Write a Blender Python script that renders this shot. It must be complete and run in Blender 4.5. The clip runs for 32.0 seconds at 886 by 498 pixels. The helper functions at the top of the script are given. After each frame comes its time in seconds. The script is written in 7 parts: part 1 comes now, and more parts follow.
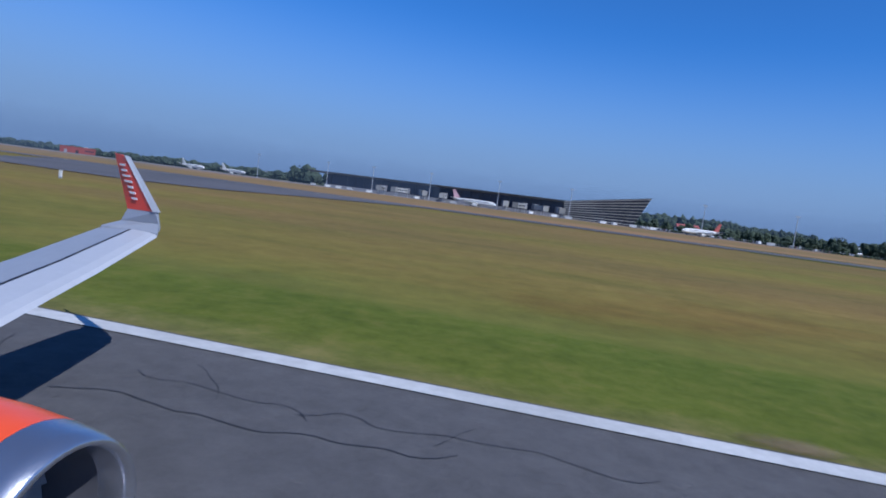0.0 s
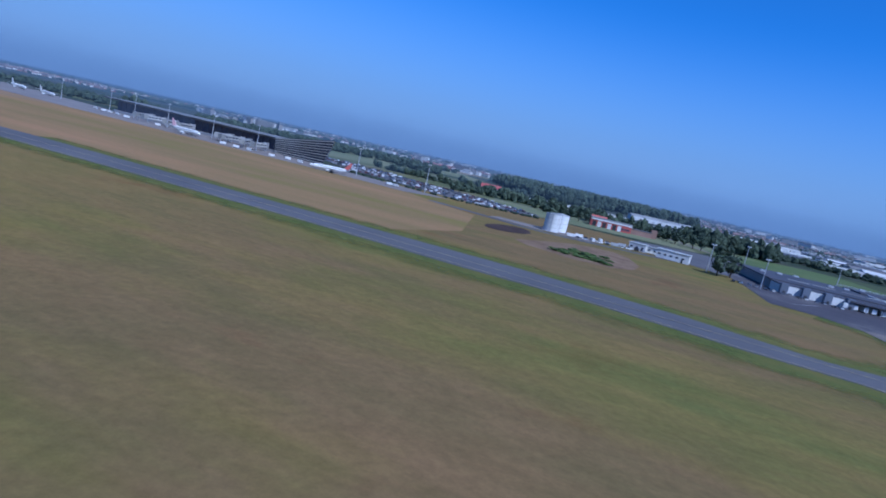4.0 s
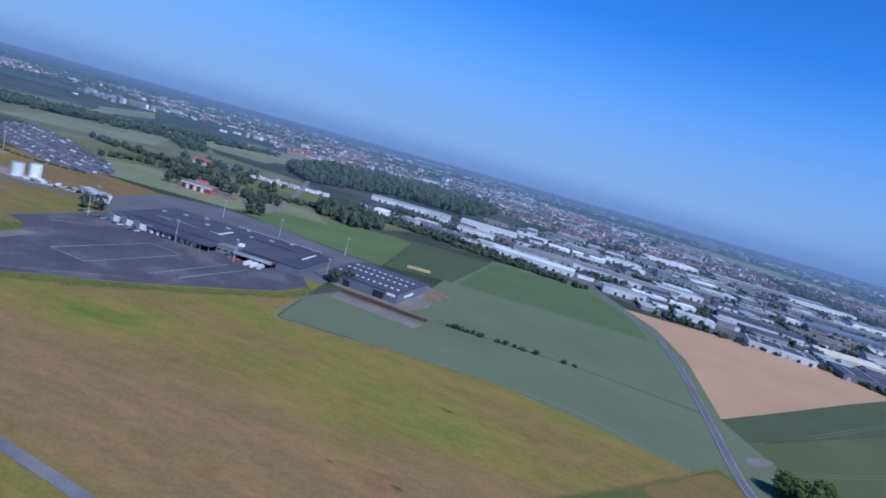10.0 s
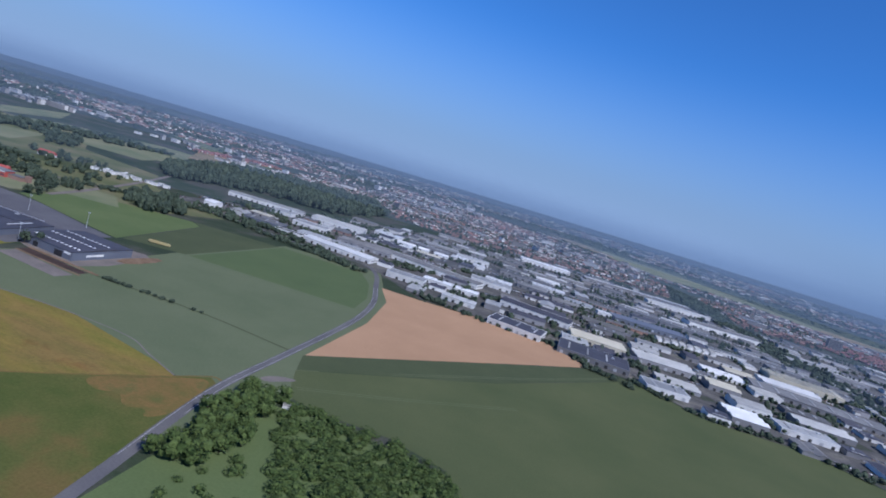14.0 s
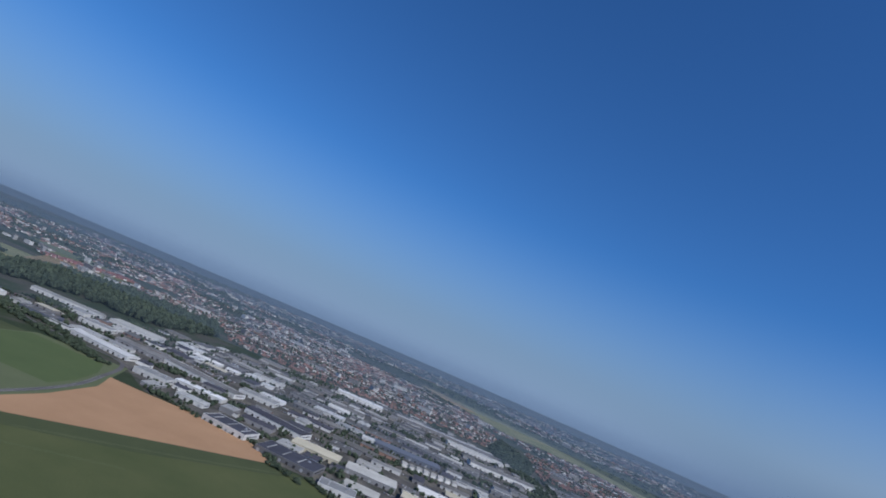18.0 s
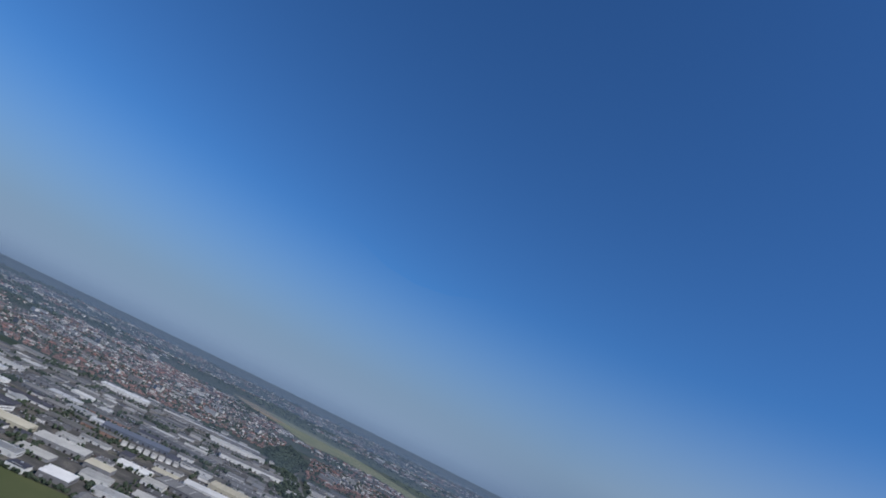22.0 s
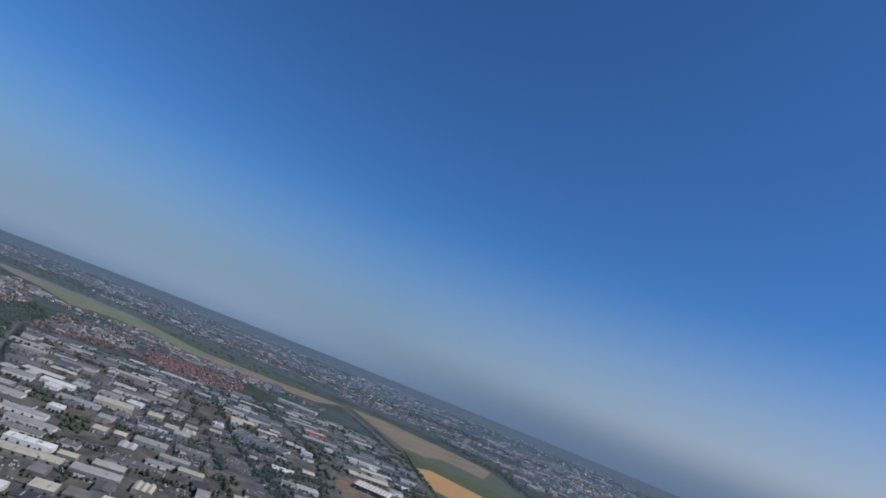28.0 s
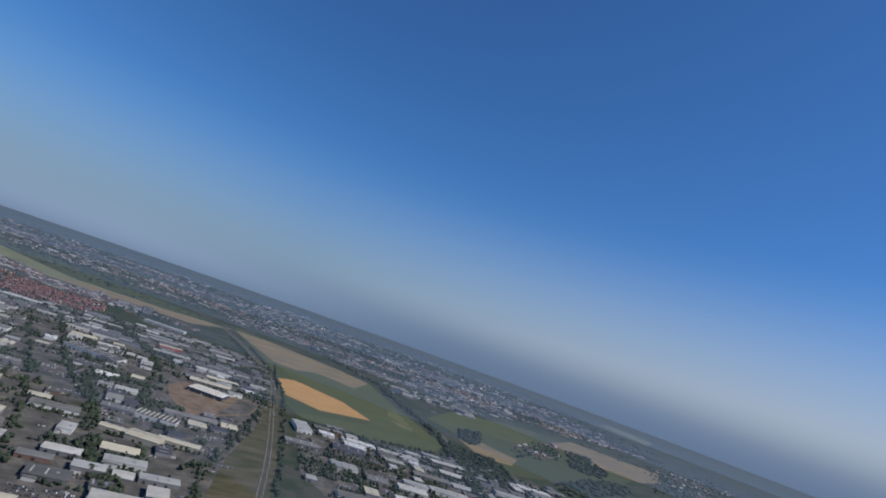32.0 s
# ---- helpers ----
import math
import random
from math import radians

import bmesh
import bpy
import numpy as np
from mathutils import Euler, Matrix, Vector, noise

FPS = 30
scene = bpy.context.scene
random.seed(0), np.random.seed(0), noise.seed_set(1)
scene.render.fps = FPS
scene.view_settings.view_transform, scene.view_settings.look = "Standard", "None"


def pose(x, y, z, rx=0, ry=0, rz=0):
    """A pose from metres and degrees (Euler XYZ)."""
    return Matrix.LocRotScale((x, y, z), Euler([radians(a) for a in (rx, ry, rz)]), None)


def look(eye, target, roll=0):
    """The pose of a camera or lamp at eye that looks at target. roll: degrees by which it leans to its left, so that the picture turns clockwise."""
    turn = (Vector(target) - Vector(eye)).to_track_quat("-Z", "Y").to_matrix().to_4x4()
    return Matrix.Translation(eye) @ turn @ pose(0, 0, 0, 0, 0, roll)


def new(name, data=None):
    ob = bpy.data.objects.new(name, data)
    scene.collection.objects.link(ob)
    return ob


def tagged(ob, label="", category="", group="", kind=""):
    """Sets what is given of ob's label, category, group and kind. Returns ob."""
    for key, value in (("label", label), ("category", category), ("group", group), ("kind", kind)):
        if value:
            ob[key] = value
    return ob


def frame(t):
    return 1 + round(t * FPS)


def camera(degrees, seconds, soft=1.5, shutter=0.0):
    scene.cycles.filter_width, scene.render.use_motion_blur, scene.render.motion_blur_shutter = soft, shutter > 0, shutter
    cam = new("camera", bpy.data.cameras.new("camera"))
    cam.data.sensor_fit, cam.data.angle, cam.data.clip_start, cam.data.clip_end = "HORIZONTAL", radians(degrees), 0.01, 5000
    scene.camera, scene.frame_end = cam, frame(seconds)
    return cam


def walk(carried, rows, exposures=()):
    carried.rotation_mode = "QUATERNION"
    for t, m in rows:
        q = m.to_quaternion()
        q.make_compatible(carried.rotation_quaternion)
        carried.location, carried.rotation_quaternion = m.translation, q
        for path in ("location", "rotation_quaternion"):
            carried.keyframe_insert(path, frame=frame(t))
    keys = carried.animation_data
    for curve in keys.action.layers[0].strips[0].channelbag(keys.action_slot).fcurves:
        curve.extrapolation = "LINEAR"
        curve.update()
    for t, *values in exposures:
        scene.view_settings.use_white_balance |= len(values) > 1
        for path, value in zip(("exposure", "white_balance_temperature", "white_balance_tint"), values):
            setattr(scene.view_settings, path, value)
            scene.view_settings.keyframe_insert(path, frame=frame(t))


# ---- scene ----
cam = camera(73.85, 32.0, soft=1.8)

# seconds, eye (m), yaw from +y to the left, pitch up, lean to the left (degrees)
FLIGHT = [
    (0, -212.50, -0.27, 2.15, 11.72, -5.01, 7.36),
    (1, -176.22, -0.50, 3.08, 12.41, -5.03, 9.25),
    (2, -139.95, -0.84, 5.25, 13.05, -6.66, 11.64),
    (3, -104.72, 1.00, 9.50, 13.92, -8.11, 12.66),
    (3.5, -86.92, 1.40, 12.10, 14.40, -8.62, 12.75),
    (5.5, -15.15, -1.00, 23.87, 15.53, -8.74, 13.21),
    (6, 2.74, -2.51, 26.86, 15.77, -8.06, 13.92),
    (7, 37.30, -4.15, 33.20, 15.30, -7.44, 15.85),
    (8, 70.04, -4.90, 40.12, 14.14, -8.14, 15.71),
    (9, 103.62, -3.18, 46.65, 13.56, -8.30, 15.64),
    (10, 136.71, -0.70, 52.83, 13.61, -8.65, 15.61),
    (11, 168.97, 0.49, 58.64, 13.64, -7.87, 16.26),
    (12, 201.94, 0.19, 64.53, 13.37, -8.00, 15.65),
    (13, 235.23, -1.56, 70.27, 12.90, -7.38, 16.02),
    (13.5, 251.83, -2.53, 73.12, 12.89, -7.13, 16.59),
    (15.5, 317.73, -8.38, 83.55, 12.93, -2.28, 18.16),
    (16, 334.35, -12.36, 85.85, 12.86, 2.07, 19.78),
    (17, 367.31, -22.23, 90.39, 12.30, 8.03, 22.22),
    (18, 398.97, -34.51, 95.05, 10.69, 9.65, 23.36),
    (19, 429.48, -47.47, 99.56, 8.79, 11.11, 23.94),
    (20, 459.53, -59.49, 103.85, 6.17, 13.91, 24.45),
    (21, 489.17, -71.00, 108.05, 2.84, 16.12, 24.88),
    (22, 517.84, -83.04, 112.08, 0.14, 17.11, 26.24),
    (23, 545.49, -96.01, 115.97, -2.70, 17.58, 26.87),
    (24, 572.22, -109.91, 119.84, -6.71, 14.36, 25.08),
    (25, 598.34, -124.55, 123.63, -10.24, 12.22, 23.59),
    (25.5, 611.25, -132.08, 125.49, -11.78, 11.79, 23.77),
    (27.5, 661.08, -164.28, 132.21, -17.02, 12.63, 22.44),
    (28, 672.85, -173.01, 133.76, -18.91, 11.86, 21.48),
    (29, 695.91, -190.96, 136.78, -22.06, 9.42, 19.72),
    (30, 718.23, -209.83, 139.60, -24.09, 8.81, 19.62),
    (31, 740.06, -229.35, 142.20, -26.29, 7.95, 19.24),
    (32, 761.74, -249.14, 144.63, -27.93, 8.19, 19.48),
]


def heading(row):
    t, x, y, z, yaw, pitch, lean = row
    a, b = radians(yaw), radians(pitch)
    ahead = Vector((-math.sin(a) * math.cos(b), math.cos(a) * math.cos(b), math.sin(b)))
    return t, look((x, y, z), Vector((x, y, z)) + 10 * ahead, lean)


walk(cam, [heading(row) for row in FLIGHT], [(0, 0.18, 5500, 12), (1, 0.17, 5350, 12), (2, 0.13, 5000, 13), (3, 0.14, 4680, 13), (6, 0.29, 4950, 14), (10, 0.36, 5050, 13), (13, 0.30, 5540, 15), (16, 0.08, 5950, 14), (18, -0.06, 6200, 10), (25, -0.06, 6560, 10), (32, 0.0, 6750, 10)])

# ---- world, sun ----
U = 0.42  # plan metres to scene metres

SUN = Vector((0.55, -0.40, 0.70)).normalized()
world = bpy.data.worlds.new("world")
scene.world = world
world.use_nodes = True
wn = world.node_tree.nodes
sky = wn.new("ShaderNodeTexSky")
sky.sky_type = "NISHITA"
sky.sun_disc = False
sky.sun_elevation = math.asin(SUN.z)
sky.sun_rotation = math.atan2(SUN.x, SUN.y)
sky.altitude = 0
sky.air_density = 1.0
sky.dust_density = 0.15
sky.ozone_density = 10.0
wn["Background"].inputs["Strength"].default_value = 0.095
tint = wn.new("ShaderNodeMix")
tint.data_type, tint.blend_type = "RGBA", "MULTIPLY"
tint.inputs[0].default_value = 1.0
tint.inputs[7].default_value = (0.545, 0.885, 1.13, 1)
world.node_tree.links.new(sky.outputs[0], tint.inputs[6])
world.node_tree.links.new(tint.outputs[2], wn["Background"].inputs["Color"])
sun = new("sun", bpy.data.lights.new("sun", "SUN"))
sun.data.energy, sun.data.angle, sun.data.color = 4.1, radians(0.5), (1.0, 0.95, 0.88)
sun.matrix_world = look((0, 0, 500), Vector((0, 0, 500)) - SUN)
scene.view_settings.exposure = 0.0


# ---- materials ----
def material(name, rough=0.8, metal=0.0):
    m = bpy.data.materials.new(name)
    m.use_nodes = True
    b = m.node_tree.nodes["Principled BSDF"]
    b.inputs["Roughness"].default_value = rough
    b.inputs["Metallic"].default_value = metal
    return m, m.node_tree.nodes, m.node_tree.links, b


def ramp(nodes, stops):
    r = nodes.new("ShaderNodeValToRGB")
    e = r.color_ramp.elements
    while len(e) < len(stops):
        e.new(0.5)
    for k, (p, c) in zip(e, stops):
        k.position, k.color = p, (*c, 1)
    return r


def coords(nodes, links, stretch=(1, 1, 1), turn=0.0):
    tc = nodes.new("ShaderNodeTexCoord")
    mp = nodes.new("ShaderNodeMapping")
    mp.inputs["Scale"].default_value = stretch
    mp.inputs["Rotation"].default_value = (0, 0, radians(turn))
    links.new(tc.outputs["Object"], mp.inputs["Vector"])
    return mp


def noise_node(nodes, links, vec, scale, detail=6, rough=0.6):
    n = nodes.new("ShaderNodeTexNoise")
    n.inputs["Scale"].default_value = scale
    n.inputs["Detail"].default_value = detail
    n.inputs["Roughness"].default_value = rough
    links.new(vec.outputs[0], n.inputs["Vector"])
    return n


def mix(nodes, links, fac, a, b, kind="MIX"):
    x = nodes.new("ShaderNodeMix")
    x.data_type = "RGBA"
    x.blend_type = kind
    if isinstance(fac, float):
        x.inputs[0].default_value = fac
    else:
        links.new(fac, x.inputs[0])
    for k, v in ((6, a), (7, b)):
        if isinstance(v, tuple):
            x.inputs[k].default_value = (*v, 1)
        else:
            links.new(v, x.inputs[k])
    return x.outputs[2]


def bump(nodes, links, height, b, strength=0.3, dist=0.1):
    n = nodes.new("ShaderNodeBump")
    n.inputs["Strength"].default_value = strength
    n.inputs["Distance"].default_value = dist
    links.new(height, n.inputs["Height"])
    links.new(n.outputs[0], b.inputs["Normal"])


def land(name, stops, scale=0.02, stretch=(1, 1, 1), turn=0.0, fine=1.2, rough=0.95, grain=0.35, detail=5):
    """Ground cover: broad drifts of colour, middling blotches and a fine grain."""
    m, n, l, b = material(name, rough)
    b.inputs["Specular IOR Level"].default_value = 0.1
    v = coords(n, l, stretch, turn)
    broad = noise_node(n, l, v, scale, detail, 0.6)
    r = ramp(n, stops)
    l.new(broad.outputs[0], r.inputs[0])
    v2 = coords(n, l)
    grainy = noise_node(n, l, v2, fine, 8, 0.75)
    g = ramp(n, [(0.3, (1 - grain, 1 - grain, 1 - grain)), (0.7, (1 + grain * 0.4,) * 3)])
    l.new(grainy.outputs[0], g.inputs[0])
    out = mix(n, l, 1.0, r.outputs[0], g.outputs[0], "MULTIPLY")
    l.new(out, b.inputs["Base Color"])
    bump(n, l, grainy.outputs[0], b, 0.4, 0.15)
    return m


def surface(name, color, rough=0.6, metal=0.0, vary=0.12, scale=1.5, per_object=0.0, island=0.0):
    """Built surface: base colour with stains at two scales, and a shade of its own for each object or piece."""
    m, n, l, b = material(name, rough, metal)
    v = coords(n, l)
    big = noise_node(n, l, v, scale * 0.12, 4)
    small = noise_node(n, l, v, scale * 1.7, 6, 0.7)
    r = ramp(n, [(0.3, tuple(c * (1 - vary) for c in color)), (0.7, tuple(min(1, c * (1 + vary)) for c in color))])
    l.new(big.outputs[0], r.inputs[0])
    g = ramp(n, [(0.35, (1 - vary,) * 3), (0.65, (1, 1, 1))])
    l.new(small.outputs[0], g.inputs[0])
    out = mix(n, l, 1.0, r.outputs[0], g.outputs[0], "MULTIPLY")
    for amount, node, socket in ((per_object, "ShaderNodeObjectInfo", "Random"), (island, "ShaderNodeNewGeometry", "Random Per Island")):
        if amount:
            o = n.new(node)
            k = ramp(n, [(0.0, (1 - amount,) * 3), (1.0, (1 + amount * 0.5,) * 3)])
            l.new(o.outputs[socket], k.inputs[0])
            out = mix(n, l, 1.0, out, k.outputs[0], "MULTIPLY")
    l.new(out, b.inputs["Base Color"])
    bump(n, l, small.outputs[0], b, 0.15, 0.02)
    return m


def pieces(name, palette, rough=0.8, scale=0.8):
    """A surface for many joined pieces, each with a colour of its own out of a palette."""
    m, n, l, b = material(name, rough)
    g = n.new("ShaderNodeNewGeometry")
    r = ramp(n, [(k / len(palette), c) for k, c in enumerate(palette)])
    r.color_ramp.interpolation = "CONSTANT"
    l.new(g.outputs["Random Per Island"], r.inputs[0])
    v = coords(n, l)
    s = noise_node(n, l, v, scale, 6, 0.7)
    k = ramp(n, [(0.3, (0.72,) * 3), (0.7, (1.05,) * 3)])
    l.new(s.outputs[0], k.inputs[0])
    l.new(mix(n, l, 1.0, r.outputs[0], k.outputs[0], "MULTIPLY"), b.inputs["Base Color"])
    return m


GRASS_G, GRASS_Y, GRASS_B = (0.106, 0.130, 0.030), (0.172, 0.150, 0.036), (0.190, 0.132, 0.048)
M_INFIELD = land("dry_infield_grass", [(0.36, GRASS_G), (0.46, GRASS_Y), (0.53, (0.186, 0.144, 0.040)), (0.62, GRASS_B)], 0.024, (0.55, 1.3, 1), 12, 1.2, 0.95, 0.24, 6)
M_BROWN = land("brown_airfield_grass", [(0.3, GRASS_Y), (0.45, (0.215, 0.146, 0.062)), (0.7, (0.30, 0.175, 0.085))], 0.02, (0.4, 1.6, 1), 0, 1.2, 0.95, 0.2, 3)
M_PARCH = land("scorched_grass", [(0.34, (0.10, 0.10, 0.030)), (0.46, (0.14, 0.106, 0.034)), (0.58, (0.175, 0.112, 0.040)), (0.68, (0.12, 0.106, 0.034))], 0.12, (1, 1, 1), 0, 1.5, 0.95, 0.2, 4)
M_ROUGH = land("rough_grass", [(0.36, (0.070, 0.088, 0.022)), (0.48, (0.094, 0.100, 0.028)), (0.56, (0.125, 0.100, 0.032)), (0.68, (0.145, 0.098, 0.036))], 0.035, (1, 1, 1), 0, 1.4, 0.95, 0.28, 6)
M_WASTE = land("olive_meadow", [(0.34, (0.078, 0.098, 0.042)), (0.5, (0.115, 0.122, 0.058)), (0.66, (0.160, 0.145, 0.082))], 0.03, (1, 1, 1), 0, 1.5, 0.95, 0.2)
M_SITE = land("trampled_site", [(0.34, (0.13, 0.098, 0.072)), (0.52, (0.19, 0.138, 0.098)), (0.68, (0.23, 0.195, 0.16))], 0.08)
M_COUNTRY = land("town_and_country", [(0.30, (0.026, 0.040, 0.024)), (0.48, (0.040, 0.055, 0.030)), (0.58, (0.075, 0.074, 0.060)), (0.68, (0.055, 0.058, 0.050))], 0.02)
M_CROP = land("grey_green_crop", [(0.3, (0.098, 0.120, 0.064)), (0.7, (0.122, 0.140, 0.078))], 0.03, (1, 1, 1), 0, 1.5, 0.95, 0.18)
M_OLIVE = land("olive_green_crop", [(0.3, (0.068, 0.085, 0.036)), (0.7, (0.092, 0.104, 0.046))], 0.025, (1, 1, 1), 0, 1.5, 0.95, 0.18)
M_CROP2 = land("fresh_green_crop", [(0.3, (0.076, 0.106, 0.046)), (0.7, (0.090, 0.120, 0.052))], 0.03, (1, 1, 1), 0, 1.5, 0.95, 0.18)
M_MEADOW = land("light_green_meadow", [(0.3, (0.085, 0.118, 0.044)), (0.7, (0.11, 0.14, 0.056))], 0.03, (1, 1, 1), 0, 1.5, 0.95, 0.18)
M_DARKCROP = land("dark_green_crop", [(0.3, (0.058, 0.072, 0.036)), (0.7, (0.074, 0.088, 0.043))], 0.04, (1, 1, 1), 0, 1.5, 0.95, 0.2)
M_WHEAT = land("ripe_wheat", [(0.3, (0.33, 0.20, 0.115)), (0.7, (0.39, 0.24, 0.14))], 0.03, (1, 1, 1), 0, 1.5, 0.95, 0.12)
M_STUBBLE = land("tan_stubble", [(0.36, (0.16, 0.138, 0.082)), (0.62, (0.25, 0.188, 0.115))], 0.02, (0.6, 1.6, 1), 40, 1.5, 0.95, 0.15)
M_RIPE = land("golden_stubble", [(0.3, (0.40, 0.23, 0.09)), (0.7, (0.46, 0.27, 0.11))], 0.03, (1, 1, 1), 0, 1.5, 0.95, 0.12)
M_PALE = land("pale_meadow", [(0.36, (0.13, 0.15, 0.08)), (0.62, (0.19, 0.19, 0.11))], 0.02, (1, 1, 1), 0, 1.5, 0.95, 0.15)
M_ASPHALT = land("runway_asphalt", [(0.3, (0.092, 0.089, 0.092)), (0.7, (0.122, 0.118, 0.120))], 0.05, (0.3, 2.0, 1), 0, 3.0, 0.85, 0.25)
M_TAXI = land("taxiway_asphalt", [(0.3, (0.090, 0.088, 0.096)), (0.7, (0.128, 0.124, 0.130))], 0.05, (1, 1, 1), 0, 2.0, 0.85, 0.2)
M_APRON = land("apron_asphalt", [(0.32, (0.062, 0.058, 0.068)), (0.52, (0.080, 0.074, 0.084)), (0.64, (0.122, 0.112, 0.114)), (0.72, (0.076, 0.070, 0.080))], 0.07, (1, 1, 1), 20, 2.0, 0.85, 0.25)
M_CONCRETE = land("pale_concrete", [(0.3, (0.17, 0.15, 0.14)), (0.7, (0.25, 0.22, 0.20))], 0.06, (1, 1, 1), 0, 2.0, 0.85, 0.2)
M_PATCH = land("worn_concrete_patch", [(0.3, (0.135, 0.118, 0.108)), (0.7, (0.195, 0.168, 0.148))], 0.15, (1, 1, 1), 0, 2.0, 0.85, 0.2)
M_ROAD = land("road_asphalt", [(0.3, (0.094, 0.091, 0.097)), (0.7, (0.14, 0.133, 0.132))], 0.05, (1, 1, 1), 0, 2.0, 0.85, 0.2)
M_LANE = land("pale_lane_asphalt", [(0.3, (0.115, 0.112, 0.116)), (0.5, (0.155, 0.148, 0.146)), (0.7, (0.19, 0.178, 0.166))], 0.12, (1, 1, 1), 0, 2.0, 0.85, 0.25)
M_YARD = land("yard_asphalt", [(0.32, (0.050, 0.060, 0.038)), (0.42, (0.078, 0.077, 0.072)), (0.54, (0.112, 0.107, 0.100)), (0.62, (0.158, 0.146, 0.128)), (0.72, (0.052, 0.063, 0.038))], 0.055)
M_SCRUB = land("railway_scrub", [(0.32, (0.045, 0.052, 0.026)), (0.5, (0.085, 0.080, 0.048)), (0.66, (0.125, 0.108, 0.075))], 0.05, (0.5, 1.4, 1), 75)
M_BALLAST = land("track_ballast", [(0.3, (0.085, 0.078, 0.072)), (0.7, (0.13, 0.12, 0.108))], 0.1)
M_PAINT = surface("white_road_paint", (0.54, 0.53, 0.51), 0.6, 0, 0.2, 3)
M_YELLOW = surface("yellow_road_paint", (0.36, 0.30, 0.14), 0.6, 0, 0.2, 3)
M_REDPAINT = surface("red_road_paint", (0.55, 0.03, 0.02), 0.6, 0, 0.15, 3)
M_WHITE = surface("white_cladding", (0.66, 0.66, 0.645), 0.5, 0, 0.14, 1, 0.2)
M_GREYROOF = surface("grey_felt_roof", (0.150, 0.149, 0.147), 0.85, 0, 0.25, 1, 0.4)
M_DARKROOF = surface("dark_membrane_roof", (0.054, 0.055, 0.072), 0.8, 0, 0.25, 1, 0.15)
M_PALEROOF = surface("pale_metal_roof", (0.39, 0.385, 0.36), 0.5, 0, 0.2, 1, 0.4)
M_CREAM = surface("cream_fibre_roof", (0.44, 0.41, 0.32), 0.8, 0, 0.12, 1, 0.1)
M_BLUE = surface("blue_cladding", (0.115, 0.13, 0.165), 0.5, 0, 0.12, 1, 0.1)
M_GREYWALL = surface("grey_cladding", (0.22, 0.22, 0.23), 0.6, 0, 0.15, 1, 0.35)
M_DARK = surface("dark_opening", (0.02, 0.02, 0.024), 0.6, 0, 0.2, 1)
M_GLASS = surface("dark_facade_glass", (0.05, 0.058, 0.085), 0.12, 0, 0.15, 1)
M_RED = surface("red_panels", (0.34, 0.075, 0.06), 0.6, 0, 0.12, 1)
M_BRICKWALL = surface("brick_wall", (0.27, 0.17, 0.135), 0.9, 0, 0.15, 2, 0.45)
M_STEEL = surface("galvanised_steel", (0.42, 0.43, 0.45), 0.45, 0.4, 0.12, 2)
M_TILE = pieces("roof_tiles", [(0.24, 0.112, 0.090), (0.15, 0.095, 0.085), (0.20, 0.118, 0.100), (0.075, 0.075, 0.084), (0.48, 0.47, 0.45), (0.085, 0.078, 0.080), (0.18, 0.100, 0.086), (0.34, 0.32, 0.30), (0.12, 0.095, 0.090), (0.11, 0.108, 0.112)])
M_BRICK = pieces("house_walls", [(0.27, 0.13, 0.095), (0.62, 0.60, 0.57), (0.28, 0.155, 0.115), (0.70, 0.69, 0.66), (0.20, 0.125, 0.10)])
M_FLAT = pieces("flat_roofs", [(0.19, 0.19, 0.19), (0.12, 0.12, 0.125), (0.33, 0.325, 0.31), (0.085, 0.085, 0.09), (0.15, 0.147, 0.14), (0.10, 0.10, 0.105), (0.46, 0.46, 0.44)])
M_HALL = pieces("hall_walls", [(0.48, 0.48, 0.47), (0.30, 0.30, 0.30), (0.58, 0.58, 0.57), (0.24, 0.23, 0.22)])
M_CARS = pieces("car_paints", [(0.45, 0.45, 0.46), (0.03, 0.03, 0.035), (0.20, 0.21, 0.23), (0.04, 0.045, 0.05), (0.60, 0.60, 0.60), (0.08, 0.10, 0.15), (0.05, 0.05, 0.055), (0.09, 0.03, 0.028)], 0.3)


def foliage(name, dark, light):
    m, n, l, b = material(name, 0.9)
    b.inputs["Specular IOR Level"].default_value = 0.15
    g = n.new("ShaderNodeNewGeometry")
    r = ramp(n, [(0.0, dark), (1.0, light)])
    l.new(g.outputs["Random Per Island"], r.inputs[0])
    v = coords(n, l)
    s = noise_node(n, l, v, 0.9, 6, 0.75)
    k = ramp(n, [(0.3, (0.58,) * 3), (0.7, (1.18,) * 3)])
    l.new(s.outputs[0], k.inputs[0])
    l.new(mix(n, l, 1.0, r.outputs[0], k.outputs[0], "MULTIPLY"), b.inputs["Base Color"])
    bump(n, l, s.outputs[0], b, 0.8, 0.5)
    return m


M_LEAF = foliage("dark_tree_leaves", (0.038, 0.054, 0.040), (0.070, 0.092, 0.059))
M_LEAF2 = foliage("fresh_tree_leaves", (0.038, 0.064, 0.018), (0.086, 0.122, 0.036))
M_BARK = surface("bark", (0.09, 0.07, 0.05), 0.95, 0, 0.3, 4)


# ---- building blocks (plan metres in, scene metres out) ----
def mesh_object(name, verts, faces, mats, parent=None, index=None):
    me = bpy.data.meshes.new(name)
    me.from_pydata(verts, [], faces)
    for m in mats if isinstance(mats, (list, tuple)) else [mats]:
        me.materials.append(m)
    if index is not None:
        me.polygons.foreach_set("material_index", index)
    me.update()
    ob = new(name, me)
    if parent:
        ob.parent = parent
    return ob


